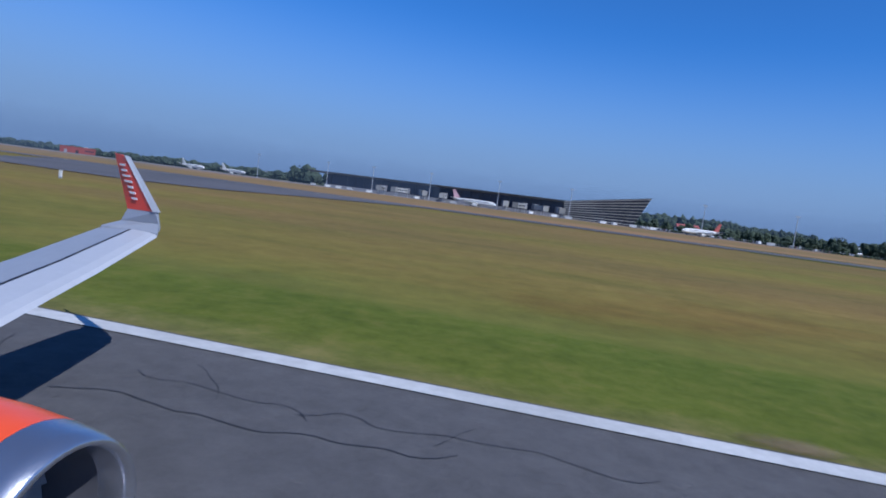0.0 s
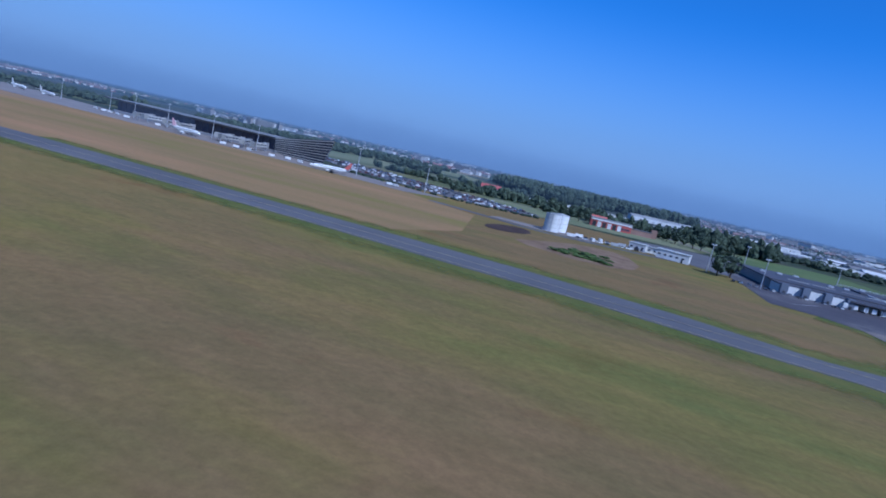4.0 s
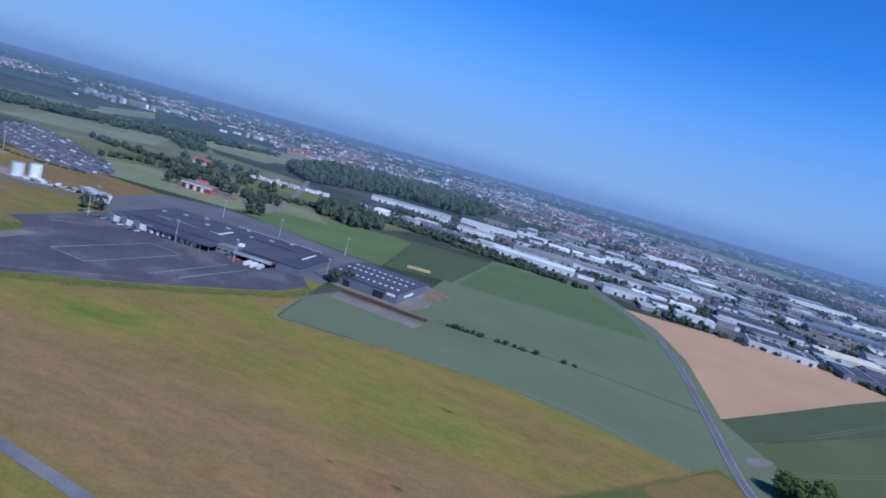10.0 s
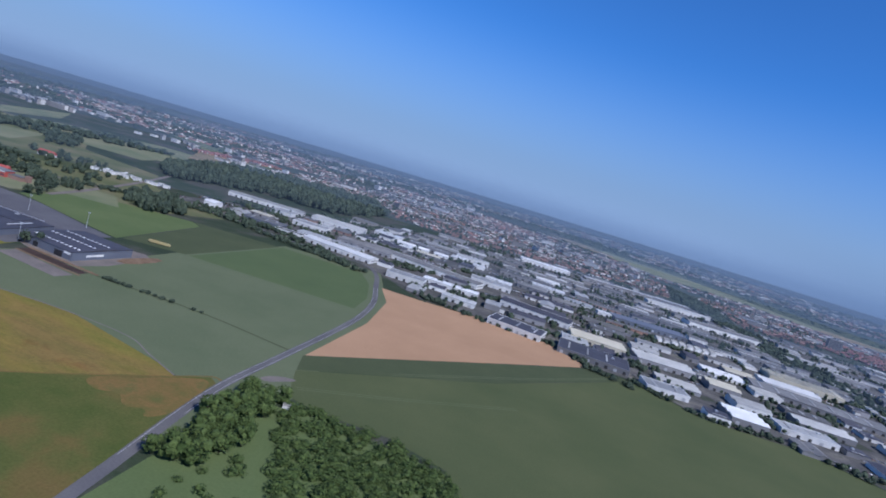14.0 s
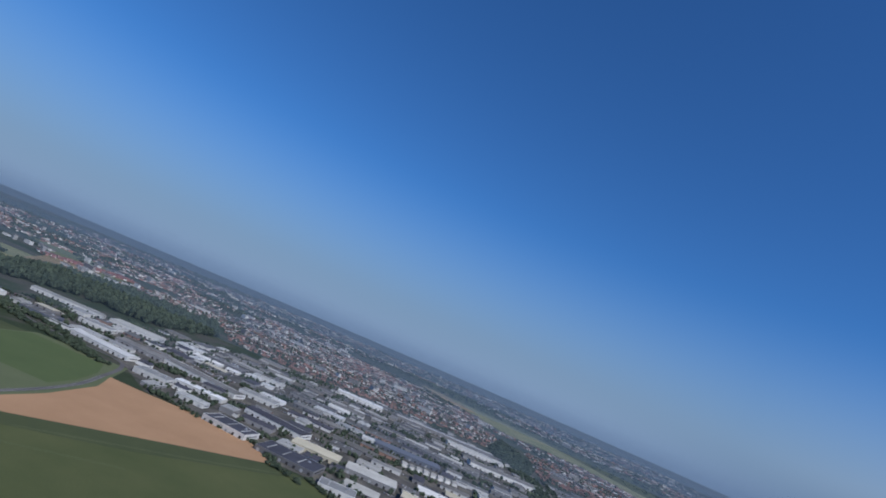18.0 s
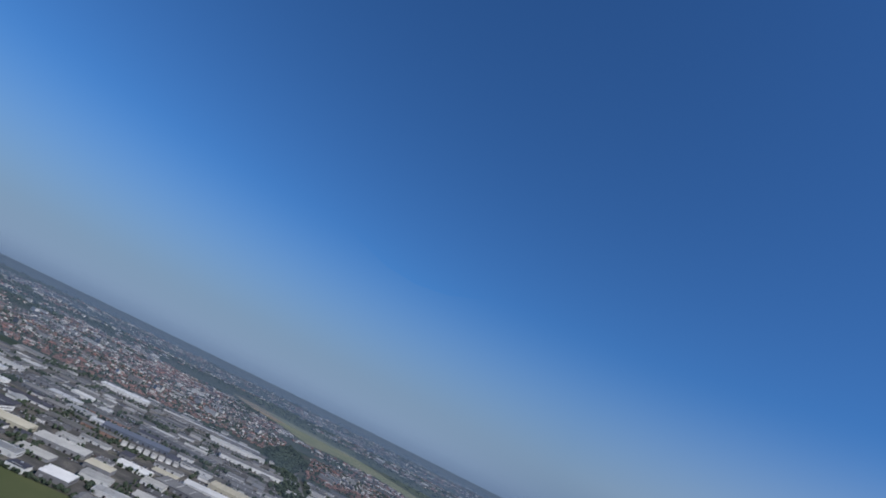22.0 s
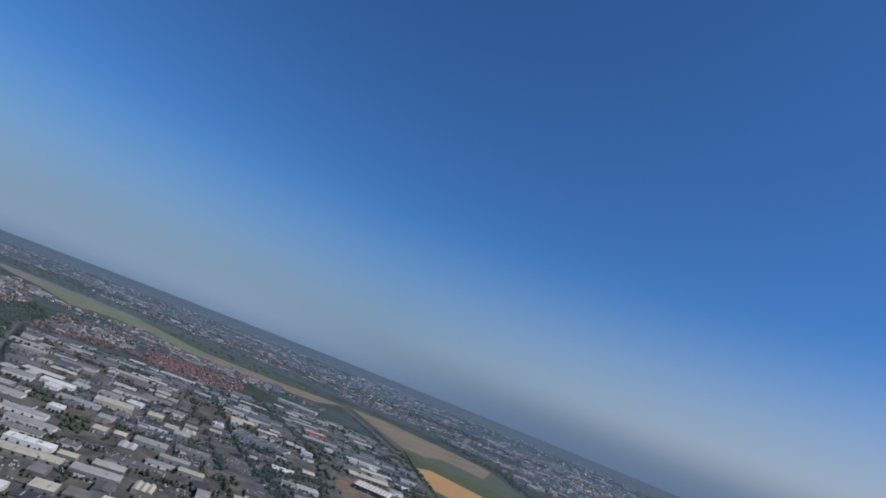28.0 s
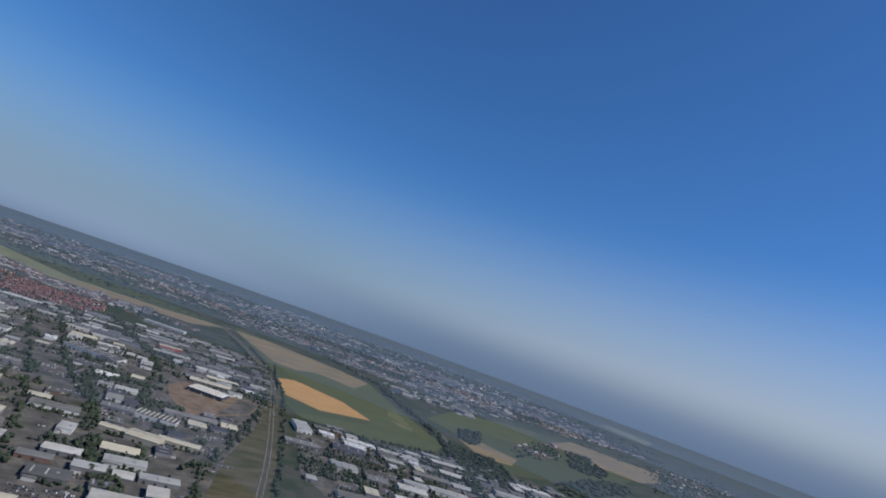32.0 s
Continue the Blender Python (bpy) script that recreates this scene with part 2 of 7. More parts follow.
def part(name, bm, mat, parent, label=""):
    me = bpy.data.meshes.new(name)
    bmesh.ops.recalc_face_normals(bm, faces=bm.faces)
    bm.to_mesh(me)
    bm.free()
    me.materials.append(mat)
    ob = new(name, me)
    ob.parent = parent
    if label:
        ob["label"] = label
    return ob


def base(name, x, y, turn, label, category, group="", z=0.0):
    e = new(name)
    e.matrix_basis = pose(x * U, y * U, z * U, 0, 0, turn)
    return tagged(e, label, category, group)


def boxes(*items):
    """A bmesh of boxes (cx, cy, cz, sx, sy, sz), cz being the underside."""
    bm = bmesh.new()
    for cx, cy, cz, sx, sy, sz in items:
        bmesh.ops.create_cube(bm, size=1, matrix=Matrix.Translation((cx * U, cy * U, (cz + sz / 2) * U)) @ Matrix.Diagonal((sx * U, sy * U, sz * U, 1)))
    return bm


def sheet(name, pts, z, mat, label="", category="", smooth=0):
    """A flat piece of ground between corners; smooth rounds the outline."""
    p = [Vector((x, y)) for x, y in pts]
    for _ in range(smooth):
        q = []
        for a, b in zip(p, p[1:] + p[:1]):
            q += [a * 0.75 + b * 0.25, a * 0.25 + b * 0.75]
        p = q
    bm = bmesh.new()
    f = bm.faces.new([bm.verts.new((v.x * U, v.y * U, z)) for v in p])
    bm.normal_update()
    bmesh.ops.triangulate(bm, faces=[f], ngon_method="EAR_CLIP")
    if sum(g.normal.z * g.calc_area() for g in bm.faces) < 0:
        bmesh.ops.reverse_faces(bm, faces=bm.faces)
    me = bpy.data.meshes.new(name)
    bm.to_mesh(me)
    bm.free()
    me.materials.append(mat)
    return tagged(new(name, me), label, category, "", "structure")


def curve_points(pts, steps=8):
    """Catmull-Rom through the points."""
    p = [Vector(a) for a in pts]
    p = [2 * p[0] - p[1]] + p + [2 * p[-1] - p[-2]]
    out = []
    for a, b, c, d in zip(p, p[1:], p[2:], p[3:]):
        for k in range(steps):
            t = k / steps
            out.append(0.5 * (2 * b + (c - a) * t + (2 * a - 5 * b + 4 * c - d) * t * t + (3 * b - a - 3 * c + d) * t**3))
    return out + [p[-2]]


def band(pts, width, z, steps=8):
    p = curve_points(pts, steps) if steps > 1 else [Vector(a) for a in pts]
    v = []
    for k, a in enumerate(p):
        d = (p[min(k + 1, len(p) - 1)] - p[max(k - 1, 0)]).normalized()
        n = Vector((-d.y, d.x)) * width / 2
        v += [((a + n).x * U, (a + n).y * U, z), ((a - n).x * U, (a - n).y * U, z)]
    return v, [(2 * k, 2 * k + 1, 2 * k + 3, 2 * k + 2) for k in range(len(p) - 1)]


def ribbon(name, pts, width, z, mat, label="", category="", steps=8):
    v, f = band(pts, width, z, steps)
    return tagged(mesh_object(name, v, f, mat), label, category, "", "structure")


def scatter(name, protos, spots, mats, label, category, parent=None, smooth=False):
    """One mesh of many pieces. protos: (verts, triangles, material numbers); spots: proto, x, y, z, turn, sx, sy, sz in plan metres."""
    V, F, I, at = [], [], [], 0
    for k, x, y, z, turn, sx, sy, sz in spots:
        v, f, i = protos[k]
        c, s = math.cos(turn), math.sin(turn)
        w = v * (sx, sy, sz)
        V.append(np.stack([w[:, 0] * c - w[:, 1] * s + x, w[:, 0] * s + w[:, 1] * c + y, w[:, 2] + z], 1) * U)
        F.append(f + at)
        I.append(i)
        at += len(v)
    V, F, I = np.concatenate(V), np.concatenate(F), np.concatenate(I)
    me = bpy.data.meshes.new(name)
    me.vertices.add(len(V))
    me.vertices.foreach_set("co", V.astype(np.float32).ravel())
    me.loops.add(len(F) * 3)
    me.loops.foreach_set("vertex_index", F.astype(np.int32).ravel())
    me.polygons.add(len(F))
    me.polygons.foreach_set("loop_start", np.arange(0, len(F) * 3, 3, dtype=np.int32))
    me.polygons.foreach_set("material_index", I.astype(np.int32))
    for m in mats:
        me.materials.append(m)
    me.polygons.foreach_set("use_smooth", np.full(len(F), smooth))
    me.update(calc_edges=True)
    me.validate()
    ob = new(name, me)
    if parent:
        ob.parent = parent
    return tagged(ob, label, category, "", "stuff")


def proto(bm):
    bmesh.ops.triangulate(bm, faces=bm.faces)
    bmesh.ops.recalc_face_normals(bm, faces=bm.faces)
    bm.verts.index_update()
    v = np.array([w.co for w in bm.verts])
    f = np.array([[w.index for w in g.verts] for g in bm.faces])
    i = np.array([g.material_index for g in bm.faces])
    bm.free()
    return v, f, i


rng = np.random.default_rng(7)


def leafy(bm, r, w, h, low, count, size):
    """Loose leaf clumps: small tilted faces through a rounded crown."""
    for _ in range(count):
        a, t = r.uniform(0, 6.28), r.uniform(-1, 1)
        d = math.sqrt(1 - t * t) * r.uniform(0.75, 1.12)
        c = Vector((d * math.cos(a) * w * 0.5, d * math.sin(a) * w * 0.5, low + (h - low) * (0.5 + 0.5 * t * r.uniform(0.8, 1.1))))
        u = Vector((r.uniform(-1, 1), r.uniform(-1, 1), r.uniform(-0.5, 0.5))).normalized()
        v = u.cross(Vector((r.uniform(-1, 1), r.uniform(-1, 1), r.uniform(-1, 1)))).normalized()
        q = size * r.uniform(0.6, 1.3)
        bm.faces.new([bm.verts.new((c + p) * U) for p in (u * q, v * q * 0.7, -u * q, -v * q * 0.7)])


def crown_proto(seed, clumps=6, flat=1.0, loose=0):
    """A tree crown of overlapping uneven clumps with loose sprays of leaves, one metre high and one metre wide."""
    r = random.Random(seed)
    bm = bmesh.new()
    for k in range(clumps):
        a, d, h = r.random() * 6.28, r.random() * 0.32 * (k > 0), 0.26 + 0.52 * r.random()
        s = (0.20 + 0.14 * r.random()) * (1.2 if k == 0 else 1)
        got = bmesh.ops.create_icosphere(bm, subdivisions=1, radius=s, matrix=Matrix.Translation((d * math.cos(a), d * math.sin(a), h * flat)))
        for w in got["verts"]:
            w.co += Vector((r.uniform(-1, 1), r.uniform(-1, 1), r.uniform(-1, 1))) * 0.075
    leafy(bm, r, 0.92 / U, 0.98 / U, 0.1 / U, loose, 0.10 / U)
    return proto(bm)


def bush_proto(seed):
    r = random.Random(seed)
    bm = bmesh.new()
    for k in range(5):
        a, d = r.random() * 6.28, 0.24 * math.sqrt(r.random())
        got = bmesh.ops.create_icosphere(bm, subdivisions=1, radius=r.uniform(0.17, 0.27), matrix=Matrix.Translation((d * math.cos(a), d * math.sin(a), r.uniform(0.3, 0.62))))
        for v in got["verts"]:
            v.co += Vector((r.uniform(-1, 1), r.uniform(-1, 1), r.uniform(-1, 1))) * 0.06
    leafy(bm, r, 0.95 / U, 0.98 / U, 0.08 / U, 70, 0.085 / U)
    return proto(bm)


BUSHES = [bush_proto(60 + k) for k in range(5)]
CROWNS = [crown_proto(k, 6, 1.0, 34) for k in range(6)]
FARTHEST = [crown_proto(40 + k, 1) for k in range(4)]
YARD_CROWNS = [crown_proto(30 + k, 2) for k in range(4)]
FAR_CROWNS = [crown_proto(20 + k, 3) for k in range(4)]


def house_proto(hip):
    bm = bmesh.new()
    q = [bm.verts.new(c) for c in ((-0.5, -0.5, 0), (0.5, -0.5, 0), (0.5, 0.5, 0), (-0.5, 0.5, 0), (-0.5, -0.5, 0.6), (0.5, -0.5, 0.6), (0.5, 0.5, 0.6), (-0.5, 0.5, 0.6))]
    for a in ((0, 1, 5, 4), (1, 2, 6, 5), (2, 3, 7, 6), (3, 0, 4, 7)):
        bm.faces.new([q[k] for k in a])
    e = [bm.verts.new(c) for c in ((-0.53, -0.56, 0.57), (0.53, -0.56, 0.57), (0.53, 0.56, 0.57), (-0.53, 0.56, 0.57), (-0.53 + hip, 0, 1), (0.53 - hip, 0, 1))]
    for a in ((0, 1, 5, 4), (2, 3, 4, 5), (1, 2, 5), (3, 0, 4)):
        bm.faces.new([e[k] for k in a]).material_index = 1
    return proto(bm)


HOUSES = [house_proto(0.0), house_proto(0.22)]


def hall_proto(kind):
    bm = bmesh.new()
    bmesh.ops.create_cube(bm, size=1, matrix=Matrix.Translation((0, 0, 0.45)) @ Matrix.Diagonal((1, 1, 0.9, 1)))
    bm.faces.ensure_lookup_table()
    for f in bm.faces[:]:
        if f.normal.z > 0.5:
            bm.faces.remove(f)
    if kind == 0:
        bmesh.ops.create_cube(bm, size=1, matrix=Matrix.Translation((0, 0, 0.93)) @ Matrix.Diagonal((1.01, 1.01, 0.1, 1)))
        for f in bm.faces:
            f.material_index = int(f.calc_center_median().z > 0.86)
    else:
        e = [bm.verts.new(c) for c in ((-0.51, -0.51, 0.9), (0.51, -0.51, 0.9), (0.51, 0.51, 0.9), (-0.51, 0.51, 0.9), (-0.51, 0, 1.1), (0.51, 0, 1.1))]
        for a in ((0, 1, 5, 4), (2, 3, 4, 5), (1, 2, 5), (3, 0, 4)):
            bm.faces.new([e[k] for k in a]).material_index = 1
    return proto(bm)


HALLS = [hall_proto(0), hall_proto(1)]


def inside(x, y, poly):
    hit = False
    for (x1, y1), (x2, y2) in zip(poly, poly[1:] + poly[:1]):
        if (y1 > y) != (y2 > y) and x < (x2 - x1) * (y - y1) / (y2 - y1) + x1:
            hit = not hit
    return hit


def spread(poly, count, keep=None):
    xs, ys = [p[0] for p in poly], [p[1] for p in poly]
    out, tries = [], 0
    while len(out) < count and tries < count * 40:
        tries += 1
        x, y = rng.uniform(min(xs), max(xs)), rng.uniform(min(ys), max(ys))
        if inside(x, y, poly) and (keep is None or keep(x, y)):
            out.append((x, y))
    return out


def woods(name, poly, count, tall=14, wide=11, label="dense dark green wood", mat=None, kinds=None):
    spots = []
    for x, y in spread(poly, count):
        h, w = tall * rng.uniform(0.7, 1.2), wide * rng.uniform(0.8, 1.35)
        spots.append((int(rng.integers(len(kinds or CROWNS))), x, y, -h * 0.08, rng.uniform(0, 6.28), w, w, h))
    return scatter(name, kinds or CROWNS, spots, [mat or M_LEAF], label, "trees")

# ---- ground, airfield, fields, roads ----
CENTRE, REACH = (1000.0, 900.0), 10500.0
rim = [(CENTRE[0] + REACH * math.cos(a), CENTRE[1] + REACH * math.sin(a)) for a in np.linspace(0, 2 * math.pi, 96, endpoint=False)]
sheet("ground", rim, 0.0, M_COUNTRY, "flat mottled country of gardens, yards and trees", "ground")

# the mown strip beside the runway is greener, with a ragged edge
for mat in (M_INFIELD,):
    n, l = mat.node_tree.nodes, mat.node_tree.links
    bs = n["Principled BSDF"]
    was = bs.inputs["Base Color"].links[0].from_socket
    tc, sep = n.new("ShaderNodeTexCoord"), n.new("ShaderNodeSeparateXYZ")
    l.new(tc.outputs["Object"], sep.inputs[0])
    # the two sides of the runway are alike: distance from its middle, counted from the near side
    across, side_of, north = (n.new("ShaderNodeMath") for _ in range(3))
    across.operation, side_of.operation, north.operation = "ADD", "ABSOLUTE", "SUBTRACT"
    across.inputs[1].default_value = north.inputs[1].default_value = 6.65
    l.new(sep.outputs[1], across.inputs[0])
    l.new(across.outputs[0], side_of.inputs[0])
    l.new(side_of.outputs[0], north.inputs[0])
    vec = coords(n, l, (0.25, 1.0, 1.0))
    wob = noise_node(n, l, vec, 0.35, 5, 0.7)
    wide = n.new("ShaderNodeMath")
    wide.operation = "MULTIPLY_ADD"
    wide.inputs[1].default_value = 4.0
    l.new(wob.outputs[0], wide.inputs[0])
    l.new(north.outputs[0], wide.inputs[2])
    rg = n.new("ShaderNodeMapRange")
    rg.interpolation_type = "SMOOTHSTEP"
    rg.inputs["From Min"].default_value, rg.inputs["From Max"].default_value = 11.5, 12.6
    l.new(wide.outputs[0], rg.inputs[0])
    # greener beside the runway, browner towards the terminal
    far = n.new("ShaderNodeMapRange")
    far.inputs["From Min"].default_value, far.inputs["From Max"].default_value = 9.0, 27.0
    far.inputs["To Min"].default_value, far.inputs["To Max"].default_value = -0.05, 0.10
    l.new(north.outputs[0], far.inputs[0])
    west = n.new("ShaderNodeMapRange")
    west.inputs["From Min"].default_value, west.inputs["From Max"].default_value = -190.0, -120.0
    west.inputs["To Min"].default_value, west.inputs["To Max"].default_value = 1.0, 0.45
    l.new(sep.outputs[0], west.inputs[0])
    drift = n.new("ShaderNodeMath")
    drift.operation = "MULTIPLY_ADD"
    tone = next(k for k in n if k.type == "VALTORGB")
    l.new(far.outputs[0], drift.inputs[0])
    l.new(west.outputs[0], drift.inputs[1])
    l.new(tone.inputs[0].links[0].from_socket, drift.inputs[2])
    # scorched in the middle of the eastern part, yellow towards the crops, green again towards the runway
    fringe = n.new("ShaderNodeMapRange")
    fringe.inputs["From Min"].default_value, fringe.inputs["From Max"].default_value = 84.0, 104.0
    fringe.inputs["To Min"].default_value, fringe.inputs["To Max"].default_value = 0.12, -0.01
    l.new(north.outputs[0], fringe.inputs[0])
    side = n.new("ShaderNodeMapRange")
    side.inputs["From Min"].default_value, side.inputs["From Max"].default_value = 48.0, 62.0
    side.inputs["To Min"].default_value, side.inputs["To Max"].default_value = -0.21, 0.0
    l.new(north.outputs[0], side.inputs[0])
    both = n.new("ShaderNodeMath")
    both.operation = "ADD"
    l.new(fringe.outputs[0], both.inputs[0])
    l.new(side.outputs[0], both.inputs[1])
    east = n.new("ShaderNodeMapRange")
    east.inputs["From Min"].default_value, east.inputs["From Max"].default_value = -14.0, 4.0
    l.new(sep.outputs[0], east.inputs[0])
    more = n.new("ShaderNodeMath")
    more.operation = "MULTIPLY_ADD"
    l.new(both.outputs[0], more.inputs[0])
    l.new(east.outputs[0], more.inputs[1])
    l.new(drift.outputs[0], more.inputs[2])
    mid = n.new("ShaderNodeMapRange")
    mid.inputs["From Min"].default_value, mid.inputs["From Max"].default_value = -160.0, -100.0
    mid.inputs["To Max"].default_value = 0.03
    l.new(sep.outputs[0], mid.inputs[0])
    sum_up = n.new("ShaderNodeMath")
    l.new(more.outputs[0], sum_up.inputs[0])
    l.new(mid.outputs[0], sum_up.inputs[1])
    lush, near = n.new("ShaderNodeVectorMath"), n.new("ShaderNodeMapRange")
    lush.operation = "DISTANCE"
    lush.inputs[1].default_value = (104.0 * U, 244.0 * U, 0.0)
    l.new(tc.outputs["Object"], lush.inputs[0])
    near.interpolation_type = "SMOOTHSTEP"
    near.inputs["From Min"].default_value, near.inputs["From Max"].default_value = 3.0, 17.0
    near.inputs["To Min"].default_value, near.inputs["To Max"].default_value = -0.17, 0.0
    l.new(lush.outputs["Value"], near.inputs[0])
    spotted = n.new("ShaderNodeMath")
    l.new(sum_up.outputs[0], spotted.inputs[0])
    l.new(near.outputs[0], spotted.inputs[1])
    l.new(spotted.outputs[0], tone.inputs[0])
    vec2 = coords(n, l)
    fine = noise_node(n, l, vec2, 1.6, 8, 0.75)
    gr = ramp(n, [(0.3, (0.070, 0.088, 0.013)), (0.5, (0.102, 0.120, 0.019)), (0.75, (0.165, 0.146, 0.038))])
    l.new(fine.outputs[0], gr.inputs[0])
    dry = n.new("ShaderNodeMapRange")
    dry.inputs["From Min"].default_value, dry.inputs["From Max"].default_value = 7.9, 9.2
    l.new(wide.outputs[0], dry.inputs[0])
    worn = ramp(n, [(0.32, (0.095, 0.092, 0.034)), (0.5, (0.155, 0.134, 0.052)), (0.68, (0.225, 0.180, 0.088))])
    l.new(fine.outputs[0], worn.inputs[0])
    strip = mix(n, l, dry.outputs[0], worn.outputs[0], gr.outputs[0])
    whole = mix(n, l, rg.outputs[0], strip, was)
    # duller and browner along the middle of the airfield
    dull_w, dull_e, dull = n.new("ShaderNodeMapRange"), n.new("ShaderNodeMapRange"), n.new("ShaderNodeMath")
    dull_w.inputs["From Min"].default_value, dull_w.inputs["From Max"].default_value = -150.0, -100.0
    dull_e.inputs["From Min"].default_value, dull_e.inputs["From Max"].default_value = -16.0, 6.0
    dull_e.inputs["To Min"].default_value, dull_e.inputs["To Max"].default_value = 1.0, 0.0
    dull.operation = "MULTIPLY"
    for span in (dull_w, dull_e):
        l.new(sep.outputs[0], span.inputs[0])
    l.new(dull_w.outputs[0], dull.inputs[0])
    l.new(dull_e.outputs[0], dull.inputs[1])
    whole = mix(n, l, dull.outputs[0], whole, mix(n, l, 1.0, whole, (0.88, 0.845, 1.08), "MULTIPLY"))
    # thatch scorched to a warm brown between the service road and the crops
    start, stop, scorch = (n.new("ShaderNodeMapRange") for _ in range(3))
    start.inputs["From Min"].default_value, start.inputs["From Max"].default_value = 55.0, 63.0
    stop.inputs["From Min"].default_value, stop.inputs["From Max"].default_value = 80.0, 97.0
    stop.inputs["To Min"].default_value, stop.inputs["To Max"].default_value = 1.0, 0.0
    lean_in = n.new("ShaderNodeMath")
    lean_in.operation = "MULTIPLY_ADD"
    lean_in.inputs[1].default_value = -0.11
    l.new(sep.outputs[0], lean_in.inputs[0])
    l.new(wide.outputs[0], lean_in.inputs[2])
    l.new(north.outputs[0], start.inputs[0])
    l.new(lean_in.outputs[0], stop.inputs[0])
    l.new(start.outputs[0], scorch.inputs[0])
    span, share_of = n.new("ShaderNodeMath"), n.new("ShaderNodeMath")
    span.operation = share_of.operation = "MULTIPLY"
    l.new(scorch.outputs[0], span.inputs[0])
    l.new(stop.outputs[0], span.inputs[1])
    l.new(span.outputs[0], share_of.inputs[0])
    l.new(east.outputs[0], share_of.inputs[1])
    whole = mix(n, l, share_of.outputs[0], whole, mix(n, l, 1.0, whole, (1.09, 0.97, 1.22), "MULTIPLY"))
    # drifts of thin, scorched and lush grass, and single tufts
    for stretch, scale, low, high, dark, light in (((0.45, 1.3, 1), 0.11, 0.36, 0.64, (0.84, 0.93, 0.82), (1.10, 1.05, 1.02)),
                                                   ((0.6, 1.2, 1), 0.42, 0.34, 0.66, (0.90, 0.91, 0.86), (1.08, 1.07, 1.05)),
                                                   ((0.8, 1.0, 1), 0.07, 0.60, 0.70, (1.0, 1.0, 1.0), (0.90, 0.78, 0.80))):
        blotch = noise_node(n, l, coords(n, l, stretch, 8), scale, 6, 0.62)
        shade = ramp(n, [(low, dark), (high, light)])
        l.new(blotch.outputs[0], shade.inputs[0])
        whole = mix(n, l, 1.0, whole, shade.outputs[0], "MULTIPLY")
    l.new(whole, bs.inputs["Base Color"])

sheet("grass", [(-3200, -500), (440, -500), (452, 240), (440, 330), (412, 326), (346, 353), (283, 351), (217, 340), (152, 327), (138, 395), (125, 470), (-70, 560), (-240, 560), (-330, 545), (-440, 520), (-900, 560), (-3200, 760)],
      0.03, M_INFIELD, "dry yellow and brown airfield grass", "grass")
sheet("grass_brown", [(-3200, 238), (-450, 236), (-255, 232), (-235, 300), (-255, 410), (-330, 470), (-430, 478), (-900, 500), (-3200, 640)], 0.06, M_BROWN, "parched reddish brown airfield grass", "grass")


def ragged(mat, cover, start=0.75, stop=1.25, scale=0.22):
    """Lets a ground cover thin out towards the border that its UV map counts to."""
    n, l = mat.node_tree.nodes, mat.node_tree.links
    uv, sep, edge, fade = n.new("ShaderNodeUVMap"), n.new("ShaderNodeSeparateXYZ"), n.new("ShaderNodeMath"), n.new("ShaderNodeMapRange")
    l.new(uv.outputs[0], sep.inputs[0])
    rag = noise_node(n, l, coords(n, l), scale, 5, 0.6)
    edge.operation = "MULTIPLY_ADD"
    edge.inputs[1].default_value = 0.8
    l.new(rag.outputs[0], edge.inputs[0])
    l.new(sep.outputs[1], edge.inputs[2])
    fade.interpolation_type = "SMOOTHSTEP"
    fade.inputs["From Min"].default_value, fade.inputs["From Max"].default_value = start, stop
    fade.inputs["To Min"].default_value, fade.inputs["To Max"].default_value = cover, 0.0
    l.new(edge.outputs[0], fade.inputs[0])
    l.new(fade.outputs[0], n["Principled BSDF"].inputs["Alpha"])
    return mat


M_FRINGE = ragged(land("mown_green_fringe", [(0.34, (0.090, 0.112, 0.027)), (0.52, (0.120, 0.128, 0.034)), (0.68, (0.155, 0.140, 0.042))], 0.16, (1, 1, 1), 0, 1.2, 0.95, 0.1, 7), 0.78)
M_TUFT = ragged(land("dark_grass_tufts", [(0.3, (0.085, 0.085, 0.026)), (0.7, (0.125, 0.112, 0.036))], 0.4), 0.5, 0.5, 1.3, 0.5)
M_BARE = ragged(land("bare_brown_soil", [(0.3, (0.20, 0.145, 0.085)), (0.7, (0.29, 0.215, 0.13))], 1.0), 0.6, 0.6, 1.3, 1.6)
M_DUG = ragged(land("pale_dug_soil", [(0.3, (0.15, 0.105, 0.07)), (0.7, (0.27, 0.20, 0.145))], 0.3), 0.8, 0.65, 1.25, 0.3)


def soft_patch(name, x, y, long, wide, turn, z, mat, label, category):
    """A patch of ground cover that thins out all round."""
    a = radians(turn)
    v, tex = [(x * U, y * U, z)], [(0.5, 0.0)]
    for k in range(24):
        u, w = long * math.cos(k * math.pi / 12), wide * math.sin(k * math.pi / 12)
        v.append(((x + u * math.cos(a) - w * math.sin(a)) * U, (y + u * math.sin(a) + w * math.cos(a)) * U, z))
        tex.append((k / 24, 1.0))
    ob = mesh_object(name, v, [(0, k + 1, (k + 1) % 24 + 1) for k in range(24)], mat)
    layer = ob.data.uv_layers.new(name="outwards")
    for loop in ob.data.loops:
        layer.data[loop.index].uv = tex[loop.vertex_index]
    return tagged(ob, label, category, "", "structure")


